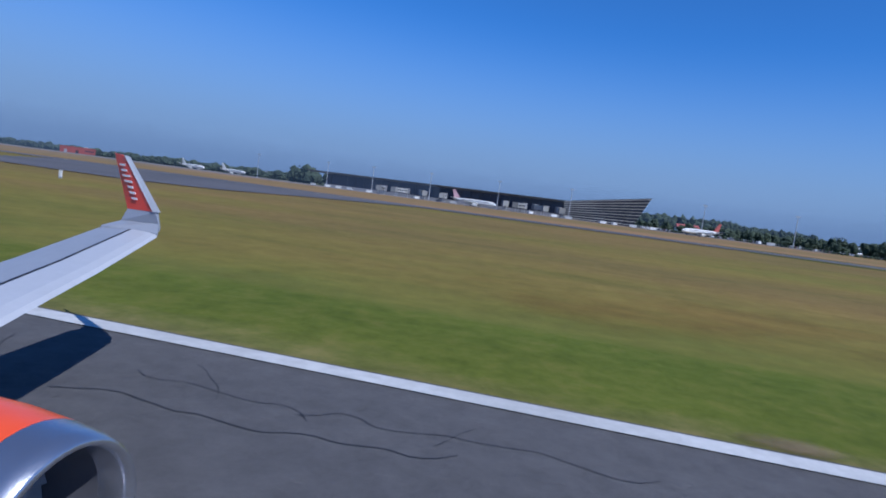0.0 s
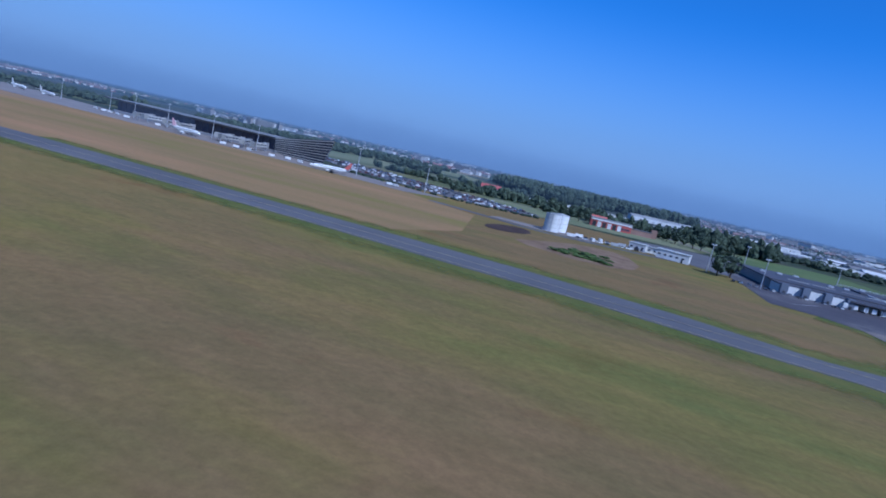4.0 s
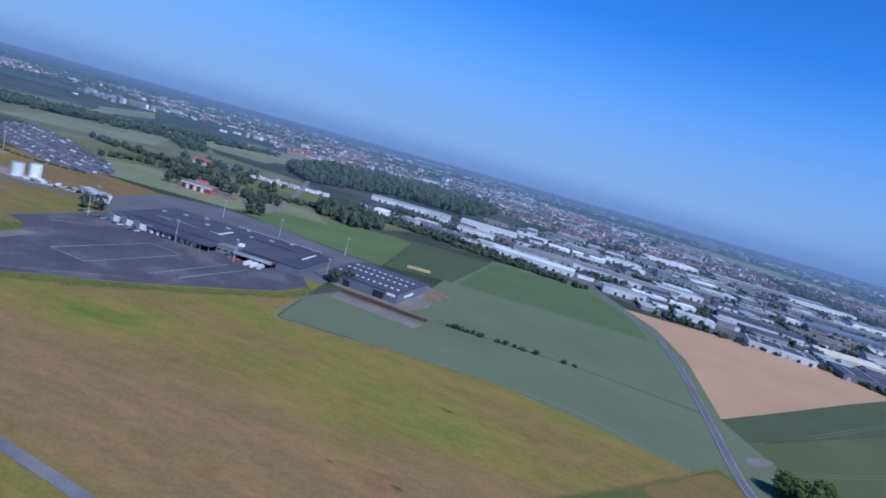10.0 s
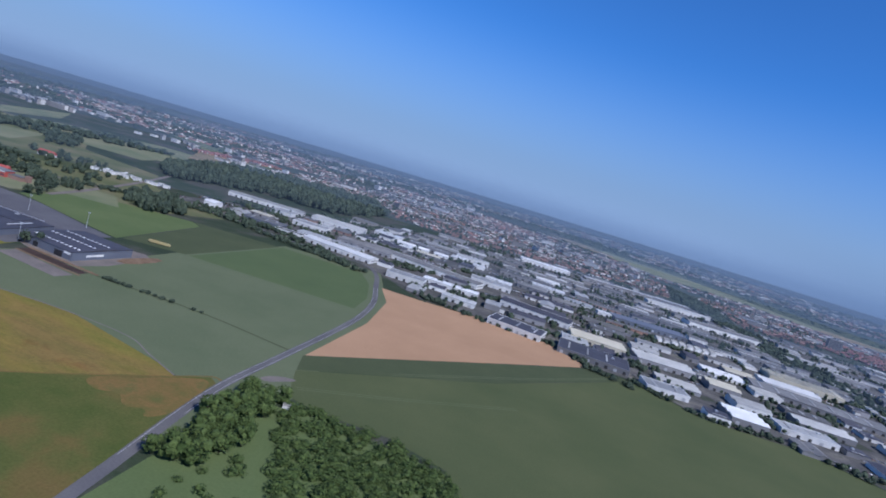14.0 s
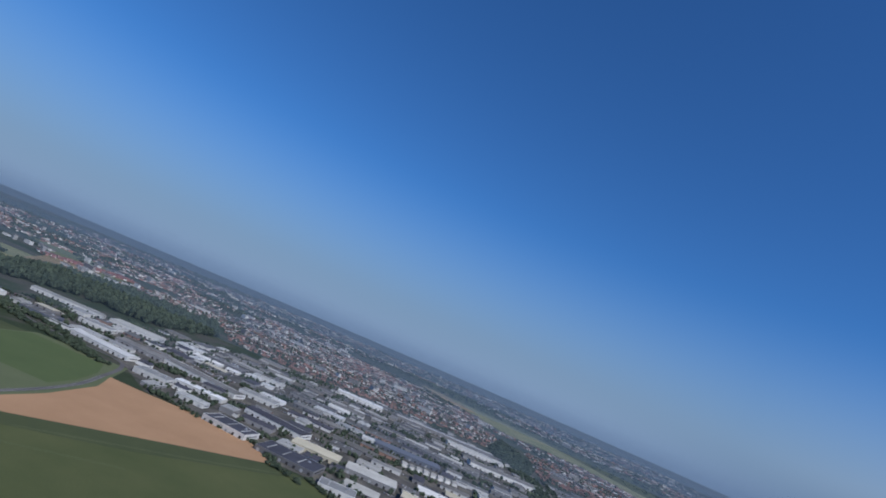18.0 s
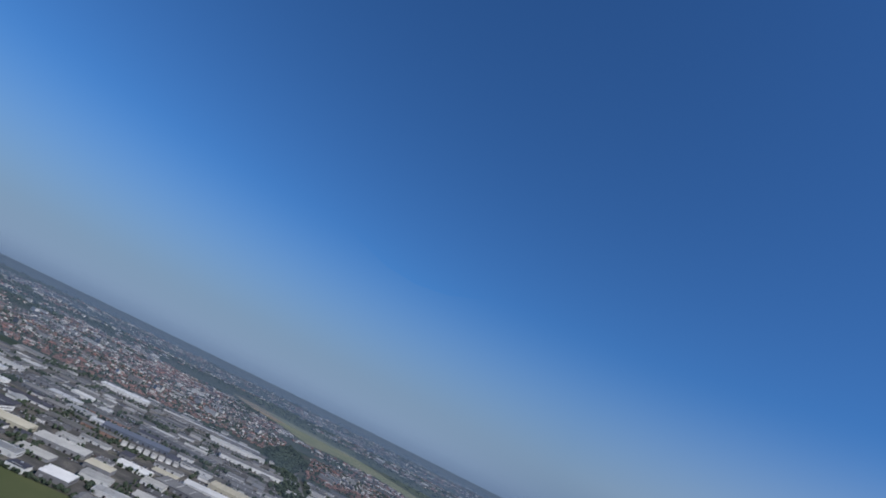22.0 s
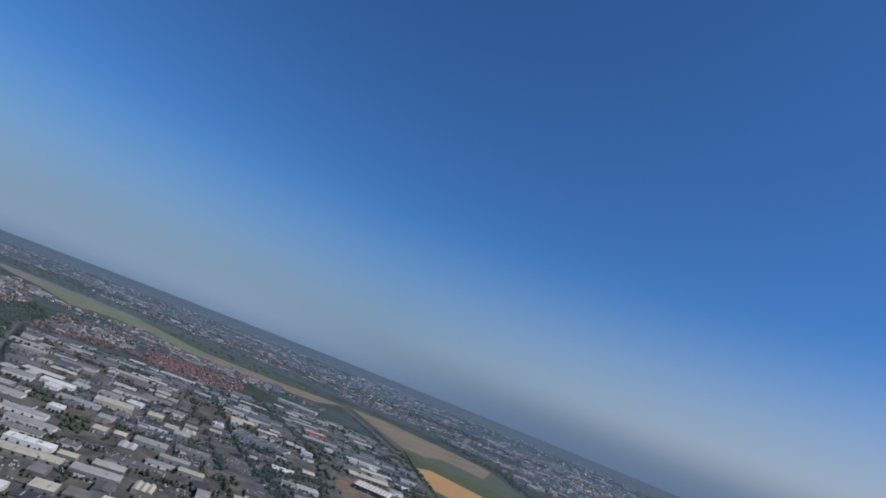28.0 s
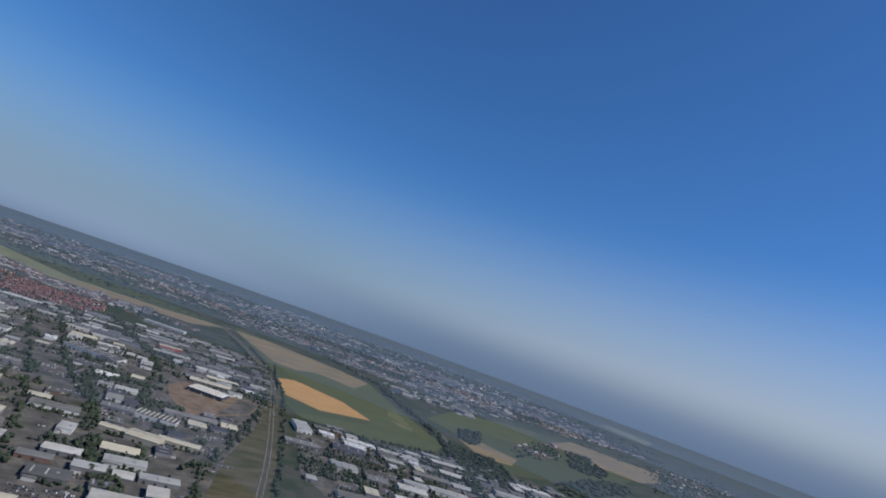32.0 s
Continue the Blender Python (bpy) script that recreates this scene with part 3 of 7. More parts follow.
def fringe_strip(edge, outer):
    """Mown grass between a pavement's edge and a second line, thinning out with a ragged border."""
    v, tex = [], []
    for k, (p, q) in enumerate(zip(curve_points(edge, 6), curve_points(outer, 6))):
        v += [(p.x * U, p.y * U, 0.068), (q.x * U, q.y * U, 0.068)]
        tex += [(k * 0.1, 0.0), (k * 0.1, 1.0)]
    ob = mesh_object("mown_fringe", v, [(2 * k, 2 * k + 2, 2 * k + 3, 2 * k + 1) for k in range(len(v) // 2 - 1)], M_FRINGE)
    layer = ob.data.uv_layers.new(name="across")
    for loop in ob.data.loops:
        layer.data[loop.index].uv = tex[loop.vertex_index]
    return tagged(ob, "mown green grass along the taxiway", "grass", "", "structure")


fringe_strip([(-96, 22), (-78, 60), (-64, 80), (-57, 103), (-53, 142), (-57, 164), (-68, 178), (-89, 187), (-119, 190), (-167, 198), (-211, 199), (-274, 205), (-450, 208)],
             [(-132, 22), (-110, 70), (-96, 90), (-88, 106), (-84, 134), (-86, 146), (-91, 153), (-99, 158), (-120, 162), (-167, 171), (-211, 174), (-274, 181), (-450, 188)])
fringe_strip([(-450, 237), (-312, 231), (-195, 227), (-131, 218), (-91, 206), (-66, 208), (-43, 228), (-33, 250), (-31, 300), (-57, 328)],
             [(-450, 258), (-312, 252), (-195, 249), (-131, 241), (-94, 233), (-80, 235), (-66, 246), (-58, 260), (-56, 290), (-68, 304)])
fringe_strip([(130, 411), (123, 373), (62, 285), (21, 239), (-4, 202), (-17, 172), (-22, 150)],
             [(146, 400), (138, 364), (76, 274), (36, 229), (12, 194), (-2, 168), (-8, 150)])

sheet("runway", [(-3200, -46), (160, -46), (160, 14.4), (-3200, 14.4)], 0.07, M_ASPHALT, "grey asphalt runway with cracks", "runway")
sheet("runway_line", [(-3200, 13.45), (150, 13.45), (150, 14.2), (-3200, 14.2)], 0.085, M_PAINT, "white painted runway edge line", "marking")
sheet("exit_taxiway", [(-665, 128), (-640, 112), (-600, 110), (-586, 122), (-578, 160), (-560, 207), (-720, 207), (-690, 160)], 0.088, M_TAXI, "grey asphalt exit taxiway", "taxiway")
sheet("taxiway", [(-3200, 240), (-450, 238), (-312, 232), (-195, 228), (-131, 219), (-91, 207), (-66, 209), (-43, 229), (-34, 250), (-32, 300), (-57, 327), (-79, 330), (-79, 403), (-84, 450), (42, 425), (104, 445), (130, 410), (122, 373), (61, 285), (20, 239),
                 (-5, 202), (-18, 172), (-25, 140), (-27, 113), (-31, 86), (-36, 60), (-50, 16), (-100, 16), (-80, 60), (-65, 77), (-58, 103), (-54, 142), (-57, 164), (-66, 177), (-89, 186), (-119, 189), (-167, 197), (-211, 198), (-274, 204), (-450, 207), (-3200, 207)],
      0.09, M_TAXI, "grey asphalt taxiway with rounded corners", "taxiway")
sheet("apron", [(-20, 243), (-31, 300), (-57, 326), (-78, 331), (-78, 403), (-80, 444), (42, 424), (104, 444), (129, 410), (121, 373), (61, 286), (20, 240)], 0.12, M_APRON, "dark asphalt freight apron", "apron")
sheet("apron_concrete", [(-40, 226), (-24, 234), (-20, 250), (-27, 281), (-33, 318), (-43, 312), (-40, 272)], 0.14, M_PATCH, "pale worn concrete patch", "apron")
sheet("terminal_apron", [(-1500, 560), (-900, 500), (-430, 480), (-330, 470), (-300, 505), (-440, 545), (-520, 560), (-900, 640), (-1500, 700)], 0.09, M_CONCRETE, "pale concrete terminal apron", "apron")

sheet("rough_grass", [(150, 20), (300, 60), (235, 126), (250, 160), (300, 200), (346.5, 249), (369, 274), (389, 298), (409, 323), (426, 345), (436, 338), (444, 292), (454, 232), (466, 160), (440, 60), (330, 20)], 0.052, M_ROUGH, "rough green grass with scorched patches", "grass")
sheet("parched_patch", [(380, 282), (389, 296), (398, 302), (409, 321), (426, 340), (434, 334), (440, 306), (444, 284), (436, 268), (431, 280), (420, 270), (408, 284), (396, 274)], 0.058, M_PARCH, "scorched orange-brown patch beside the road", "grass", 2)
ribbon("field_path", [(436, 345), (426, 345), (409, 323), (389, 298.5), (369, 274), (346.5, 249), (300, 200), (250, 160)], 1.6, 0.08, M_PARCH, "worn brown path through the grass", "path")
ribbon("field_edge", [(140, 392), (153, 327), (217, 340), (283, 351), (346, 353), (378, 340), (410, 327)], 1.3, 0.075, M_PATCH, "pale worn path along the field edge", "path")
sheet("field_margin", [(150, 400), (165, 345), (283, 355), (412, 330), (452, 240), (482, 358), (474, 420), (452, 450), (450, 600), (430, 716), (390, 788), (350, 880), (200, 835), (190, 600), (200, 440)], 0.045, M_CROP, "dull green field margin along the road", "field")
sheet("crop_lower", [(140, 392), (153, 328), (217, 341), (283, 352), (346, 354), (412, 327), (432, 350), (435, 441), (340, 446), (236, 436), (200, 415), (150, 430)], 0.06, M_CROP, "grey-green cereal field", "field")
sheet("crop_upper", [(232, 438), (340, 448), (430, 444), (432, 571), (410, 632), (204, 598), (206, 540), (228, 480)], 0.06, M_CROP, "grey-green cereal field", "field")
sheet("crop_bright", [(204, 600), (410, 634), (400, 700), (370, 780), (335, 835), (206, 816)], 0.06, M_CROP2, "fresh green field", "field")
ribbon("field_edge", [(232, 437), (340, 447), (432, 442)], 2.4, 0.075, M_DARKCROP, "dark grass strip between two fields", "ditch")
sheet("meadow_light", [(-60, 598), (-20, 592), (60, 575), (130, 564), (96, 760), (70, 775), (-10, 740), (-60, 720)], 0.06, M_MEADOW, "light green meadow behind the freight sheds", "field")
sheet("crop_dark", [(131, 572), (199, 600), (202, 812), (150, 800), (72, 777), (98, 760)], 0.06, M_DARKCROP, "dark green crop wedge", "field")
sheet("wheat", [(388, 786), (440, 792), (529, 812), (622, 815), (690, 752), (600, 640), (510, 524), (447, 444), (443, 597), (422, 716)], 0.06, M_WHEAT, "ripe orange-brown wheat field", "field")
sheet("crop_strip", [(446, 443), (510, 523), (600, 639), (691, 750), (745, 762), (600, 560), (458, 410)], 0.06, M_DARKCROP, "dark green crop strip", "field")
sheet("crop_wide", [(458, 409), (600, 559), (746, 761), (831, 706), (934, 722), (1150, 610), (1340, 540), (1400, 300), (1300, 0), (760, 0), (740, 120), (601, 352), (556, 363), (503, 358), (478, 362)], 0.06, M_OLIVE, "wide dull green crop field", "field")

TRAM = "faint pale tractor track through the crop"
for track in ([(517, 477), (583, 558), (647, 638), (724, 746)], [(475, 380), (536, 428), (628, 509)], [(414, 421), (418, 365)]):
    for gap in (-1.2, 1.2):
        ribbon("tramline", [(x + gap, y - gap) for x, y in track], 0.8, 0.078, M_CROP, TRAM, "track")
ribbon("road", [(520, 0), (474, 150), (457, 232), (446, 290), (438.5, 345), (436.5, 420), (433, 540), (428, 610), (413, 690), (384, 772), (346, 866), (300, 905), (170, 890), (20, 900), (-140, 770), (-300, 700)], 7.5, 0.11, M_ROAD, "two-lane grey country road", "road")
ribbon("service_road", [(-26, 138), (-8, 139), (25, 138.5), (60, 137), (95, 138), (130, 138.5), (172, 137), (235, 124), (300, 70)], 5.0, 0.11, M_LANE, "narrow pale grey service road", "road")


def zone(name, poly, z, mat, label):
    return sheet(name, poly, z, mat, label, "ground")


IND_A = [(-110, 900), (0, 912), (170, 905), (300, 915), (350, 878), (440, 800), (529, 818), (622, 822), (696, 765), (745, 770), (831, 712), (934, 728), (1150, 615), (1335, 560), (1285, 1000), (1130, 1850), (800, 2050), (300, 1800), (110, 1500), (30, 1330)]
IND_B = [(1365, 560), (1420, 300), (1900, 100), (2150, 380), (2300, 850), (2420, 1290), (2540, 1900), (2300, 2100), (1850, 1950), (1180, 1850), (1300, 1000)]
zone("yards", IND_A, 0.05, M_YARD, "asphalt yards and scrub between the warehouses")
zone("yards_east", IND_B, 0.05, M_YARD, "asphalt yards and car parks of an industrial estate")
ribbon("avenue", [(1400, 300), (1351, 658), (1284, 1021), (1125, 1873), (1002, 2599)], 14, 0.11, M_ROAD, "straight avenue through the estate", "road")
OPEN = [(1990, 180), (2068, 348), (2139, 565), (2248, 817), (2335, 1088), (2362, 1117), (2244, 640), (2164, 380), (2110, 180)]
SITE = [(2069, 1075), (2125, 1160), (2230, 1130), (2319, 1074), (2260, 943), (2150, 840), (2087, 800), (2064, 955)]
ARC = [(1994, 600), (2009, 830), (2033, 979), (2078, 1135), (2143, 1333), (2197, 1577), (2206, 1745)]
sheet("railway_green", OPEN, 0.08, M_SCRUB, "brown open ground beside the railway", "grass")
ribbon("arc_road", ARC, 13, 0.11, M_ROAD, "grey curving road through the estate", "road")
IND_C = [(2400, 1000), (2480, 1025), (2700, 960), (2950, 970), (3280, 880), (3280, 320), (2330, 320), (2290, 560)]
zone("yards_south", IND_C, 0.05, M_YARD, "asphalt yards of an industrial estate")
RAIL = [(2060, 60), (2164, 386), (2246, 658), (2366, 1117), (2455, 1480), (2492, 1800), (2505, 2108), (2510, 2500), (2500, 2900)]
ribbon("railway_bank", RAIL, 36, 0.09, M_SCRUB, "scrubby brown bank of the railway", "railway")
for gap in (-5, 5):
    ribbon("railway_track", [(x + gap, y) for x, y in RAIL], 4.2, 0.11, M_BALLAST, "grey-brown ballast of a railway track", "railway")
    for side in (-0.75, 0.75):
        ribbon("rail", [(x + gap + side, y) for x, y in RAIL], 0.2, 0.15, M_STEEL, "worn steel rail", "railway")

sheet("field_plain", [(2560, 2000), (2570, 2600), (2604, 3036), (2768, 2835), (3065, 2471), (3170, 2240), (3098, 1851), (3004, 1164), (2900, 1040), (2694, 990), (2440, 1064), (2424, 1300)], 0.07, M_OLIVE, "broad dull green field", "field")
sheet("field_tan", [(2575, 2900), (2768, 2826), (3062, 2466), (3165, 2238), (2960, 1930), (2810, 2080), (2695, 1990), (2603, 2046), (2585, 2500)], 0.10, M_STUBBLE, "tan stubble strip", "field")
sheet("field_yellow", [(2510, 1640), (2600, 1695), (2735, 1500), (2762, 1275), (2555, 1232), (2466, 1355)], 0.12, M_RIPE, "golden stubble field", "field")
sheet("field_dark", [(2440, 1330), (2560, 1980), (2600, 2030), (2600, 1720), (2495, 1640), (2450, 1350), (2555, 1215), (2765, 1265), (2700, 1180), (2440, 1120)], 0.10, M_DARKCROP, "dark green field margin", "field")
sheet("field_east", [(3465, 1906), (4149, 2273), (4640, 2108), (4400, 1500), (4032, 1261), (3334, 1004), (3050, 940)], 0.07, M_DARKCROP, "dull green fields", "field")
sheet("field_east_green", [(3209, 1660), (3625, 2100), (4369, 2260), (3792, 1643), (3486, 1626), (3254, 1417)], 0.10, M_OLIVE, "dull green field strip", "field")
sheet("field_red", [(3005, 1650), (3030, 1620), (2960, 1300), (2890, 1240), (2890, 1400)], 0.10, M_WASTE, "thin reddish patch in a green field", "field", 1)
sheet("field_east_tan", [(3192, 1355), (3330, 1440), (3404, 1240), (3272, 1109), (3151, 1141)], 0.10, M_STUBBLE, "tan stubble field", "field")
sheet("field_far_tan", [(4756, 2752), (5077, 2992), (5240, 2792), (4803, 2437)], 0.10, M_STUBBLE, "tan stubble field", "field")
sheet("field_far_tan", [(4212, 1948), (4647, 2243), (5101, 1914), (4693, 1569), (4380, 1450), (4140, 1650)], 0.10, M_STUBBLE, "tan stubble field", "field")
sheet("field_far_tan", [(7355, 4608), (7979, 4993), (8072, 4373), (7174, 3717)], 0.10, M_PALE, "pale field near the horizon", "field")
ribbon("field_lane", [(3120, 1000), (3153, 955), (3174, 861), (3229, 813), (3300, 760)], 7, 0.13, M_CONCRETE, "pale lane between the fields", "road")
sheet("park_far", [(1621, 5393), (2065, 5368), (2488, 4937), (2150, 3711), (1822, 3764)], 0.08, M_DARKCROP, "dark green park beyond the suburb", "field")
sheet("field_strip", [(375, 4114), (587, 3695), (793, 3500), (1040, 3090), (1217, 3170), (1451, 3080), (1650, 2800), (1800, 2760), (2080, 2650), (2300, 2600), (2560, 2900), (2150, 2920), (1950, 2990), (1748, 3060), (1591, 3264), (1266, 3780), (925, 3947), (636, 4060)], 0.07, M_PALE, "long pale green park strip", "field")
sheet("field_strip_tan", [(375, 4100), (590, 3700), (795, 3510), (830, 3700), (640, 3990)], 0.10, M_STUBBLE, "tan field strip", "field")
sheet("field_strip_tan", [(1660, 2805), (1800, 2765), (2080, 2655), (2300, 2605), (2500, 2860), (2150, 2900), (1950, 2960), (1760, 2990)], 0.10, M_STUBBLE, "tan field strip", "field")
sheet("park_band", [(300, 4900), (640, 4200), (930, 4000), (1270, 3830), (1600, 3320), (1760, 3110), (2150, 2960), (2500, 3000), (2150, 3350), (1900, 3450), (1600, 4000), (1155, 4600), (500, 5300)], 0.08, M_DARKCROP, "dark green wooded park", "field")
sheet("meadow_west", [(-738, 1440), (-598, 1594), (-448, 1332), (-533, 1186)], 0.09, M_PALE, "pale yellow-green meadow", "field")
sheet("meadow_west_tan", [(-790, 1902), (-735, 2175), (-519, 1728), (-574, 1560)], 0.09, M_STUBBLE, "tan field beyond the wood", "field")
sheet("meadow_west_far", [(-1097, 1390), (-1235, 1756), (-1009, 1507), (-906, 1178)], 0.09, M_PALE, "pale meadow beyond the airfield", "field")
sheet("avenue_green", [(1000, 2027), (990, 2400), (1100, 2000), (1205, 1387), (1291, 926), (1200, 960), (1150, 1330), (1060, 1726)], 0.08, M_DARKCROP, "dark green parkland beside the avenue", "grass")
sheet("rough_meadow", [(-1000, 700), (-700, 730), (-560, 742), (-480, 722), (-300, 642), (-235, 566), (-80, 602), (0, 702), (60, 870), (-20, 905), (-140, 940), (-260, 1080), (-480, 1100), (-620, 1240), (-1050, 1250), (-1200, 900)], 0.055, M_WASTE, "rough olive meadow beside the car park", "field")
sheet("meadow", [(-650, 752), (-738, 930), (-612, 1118), (-490, 930), (-530, 850)], 0.07, M_PALE, "pale green meadow", "field")
sheet("meadow_far", [(-882, 1237), (-895, 1418), (-743, 1671), (-613, 1703), (-430, 1221), (-600, 1150)], 0.07, M_PALE, "pale yellow-green meadow", "field")
sheet("meadow_near", [(-330, 575), (-240, 562), (-80, 602), (-82, 668), (0, 702), (-60, 760), (-140, 745), (-300, 690)], 0.07, M_PALE, "rough pale grass round the fire station", "field")
sheet("meadow_dark", [(-461, 825), (-363, 875), (-250, 1000), (-240, 880), (-330, 800), (-392, 771)], 0.07, M_DARKCROP, "dark green meadow", "field")
sheet("field_west_far", [(-1500, 2500), (-800, 1900), (-300, 1500), (-350, 1900), (-900, 2400)], 0.07, M_CROP, "pale green meadow", "field")

# ---- haze painted on glowing rings, closing the horizon ----
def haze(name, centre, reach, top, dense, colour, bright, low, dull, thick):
    """Haze painted as a glowing ring: brighter sunward, but duller there close to the ground."""
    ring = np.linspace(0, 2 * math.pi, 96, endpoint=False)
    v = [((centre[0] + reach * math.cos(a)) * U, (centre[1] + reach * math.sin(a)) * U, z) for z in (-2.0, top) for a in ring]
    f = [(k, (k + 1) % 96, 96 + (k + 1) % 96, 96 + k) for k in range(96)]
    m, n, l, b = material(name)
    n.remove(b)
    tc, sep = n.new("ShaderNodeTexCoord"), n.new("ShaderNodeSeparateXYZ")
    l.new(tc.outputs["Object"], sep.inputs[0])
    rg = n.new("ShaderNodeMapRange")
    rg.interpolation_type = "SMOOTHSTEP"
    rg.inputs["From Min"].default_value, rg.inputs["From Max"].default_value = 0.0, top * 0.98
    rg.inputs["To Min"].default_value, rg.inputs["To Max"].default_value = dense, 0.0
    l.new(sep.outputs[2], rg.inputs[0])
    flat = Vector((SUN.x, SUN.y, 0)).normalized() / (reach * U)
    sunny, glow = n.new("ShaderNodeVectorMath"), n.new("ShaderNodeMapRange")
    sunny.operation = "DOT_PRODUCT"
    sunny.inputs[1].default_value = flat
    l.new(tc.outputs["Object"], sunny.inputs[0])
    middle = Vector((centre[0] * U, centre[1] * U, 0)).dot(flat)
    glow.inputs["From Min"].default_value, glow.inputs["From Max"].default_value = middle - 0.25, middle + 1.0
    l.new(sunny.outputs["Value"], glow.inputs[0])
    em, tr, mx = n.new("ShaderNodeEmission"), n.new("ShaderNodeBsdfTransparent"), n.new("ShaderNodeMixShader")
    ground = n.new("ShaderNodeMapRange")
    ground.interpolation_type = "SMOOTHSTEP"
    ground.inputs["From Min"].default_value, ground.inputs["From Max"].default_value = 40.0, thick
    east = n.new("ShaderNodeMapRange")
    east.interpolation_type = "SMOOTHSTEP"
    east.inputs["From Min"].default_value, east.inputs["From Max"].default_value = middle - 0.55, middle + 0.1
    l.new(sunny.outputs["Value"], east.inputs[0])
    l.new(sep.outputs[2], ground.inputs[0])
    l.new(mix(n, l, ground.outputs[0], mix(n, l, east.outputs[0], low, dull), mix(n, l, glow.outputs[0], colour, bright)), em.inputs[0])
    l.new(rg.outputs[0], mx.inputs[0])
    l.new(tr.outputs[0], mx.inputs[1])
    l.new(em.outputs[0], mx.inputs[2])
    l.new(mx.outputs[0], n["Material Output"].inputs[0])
    ob = mesh_object("backdrop", v, f, m)
    ob.visible_shadow = False
    return tagged(ob, "painted blue-grey haze ring before the far horizon", "backdrop", "", "structure")


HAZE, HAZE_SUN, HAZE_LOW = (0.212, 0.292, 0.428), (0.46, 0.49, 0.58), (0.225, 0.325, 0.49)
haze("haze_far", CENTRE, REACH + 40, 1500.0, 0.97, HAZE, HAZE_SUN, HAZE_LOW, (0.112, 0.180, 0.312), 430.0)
# Weaker glowing rings further in veil the land with painted haze.
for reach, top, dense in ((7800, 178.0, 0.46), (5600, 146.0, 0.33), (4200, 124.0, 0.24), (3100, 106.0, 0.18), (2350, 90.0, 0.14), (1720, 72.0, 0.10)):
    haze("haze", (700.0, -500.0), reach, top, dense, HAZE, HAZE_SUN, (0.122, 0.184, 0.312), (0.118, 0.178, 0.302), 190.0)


# ---- helpers for buildings and vehicles ----
def cylinder(x, y, z, r, h, seg=16, r2=None, axis="z"):
    bm = bmesh.new()
    turn = {"z": Matrix(), "x": Matrix.Rotation(radians(90), 4, "Y"), "y": Matrix.Rotation(radians(90), 4, "X")}[axis]
    off = {"z": (0, 0, h / 2), "x": (h / 2, 0, 0), "y": (0, h / 2, 0)}[axis]
    bmesh.ops.create_cone(bm, cap_ends=True, segments=seg, radius1=r * U, radius2=(r if r2 is None else r2) * U, depth=h * U,
                          matrix=Matrix.Translation(((x + off[0]) * U, (y + off[1]) * U, (z + off[2]) * U)) @ turn)
    return bm


def solid(*rings):
    """A closed solid lofted through rings of corners (plan metres)."""
    bm = bmesh.new()
    loops = [[bm.verts.new(Vector(c) * U) for c in ring] for ring in rings]
    n = len(loops[0])
    for a, b in zip(loops, loops[1:]):
        for k in range(n):
            bm.faces.new((a[k], a[(k + 1) % n], b[(k + 1) % n], b[k]))
    bm.faces.new(loops[0][::-1])
    bm.faces.new(loops[-1])
    return bm


def gable(sx, sy, z, rise, over=0.5, ridges=1):
    """Pitched roof shells along x, side by side across y."""
    bm = bmesh.new()
    w = (sy + 2 * over) / ridges
    for k in range(ridges):
        y0 = -sy / 2 - over + k * w
        x0, x1 = -sx / 2 - over, sx / 2 + over
        p = [(x0, y0, z), (x0, y0 + w / 2, z + rise), (x0, y0 + w, z), (x1, y0, z), (x1, y0 + w / 2, z + rise), (x1, y0 + w, z)]
        v = [bm.verts.new(Vector(c) * U) for c in p]
        for a in ((0, 3, 4, 1), (1, 4, 5, 2), (0, 1, 2), (3, 5, 4), (0, 2, 5, 3)):
            bm.faces.new([v[i] for i in a])
    return bm


FOOT = []  # footprints already built on: x, y, half length, half width


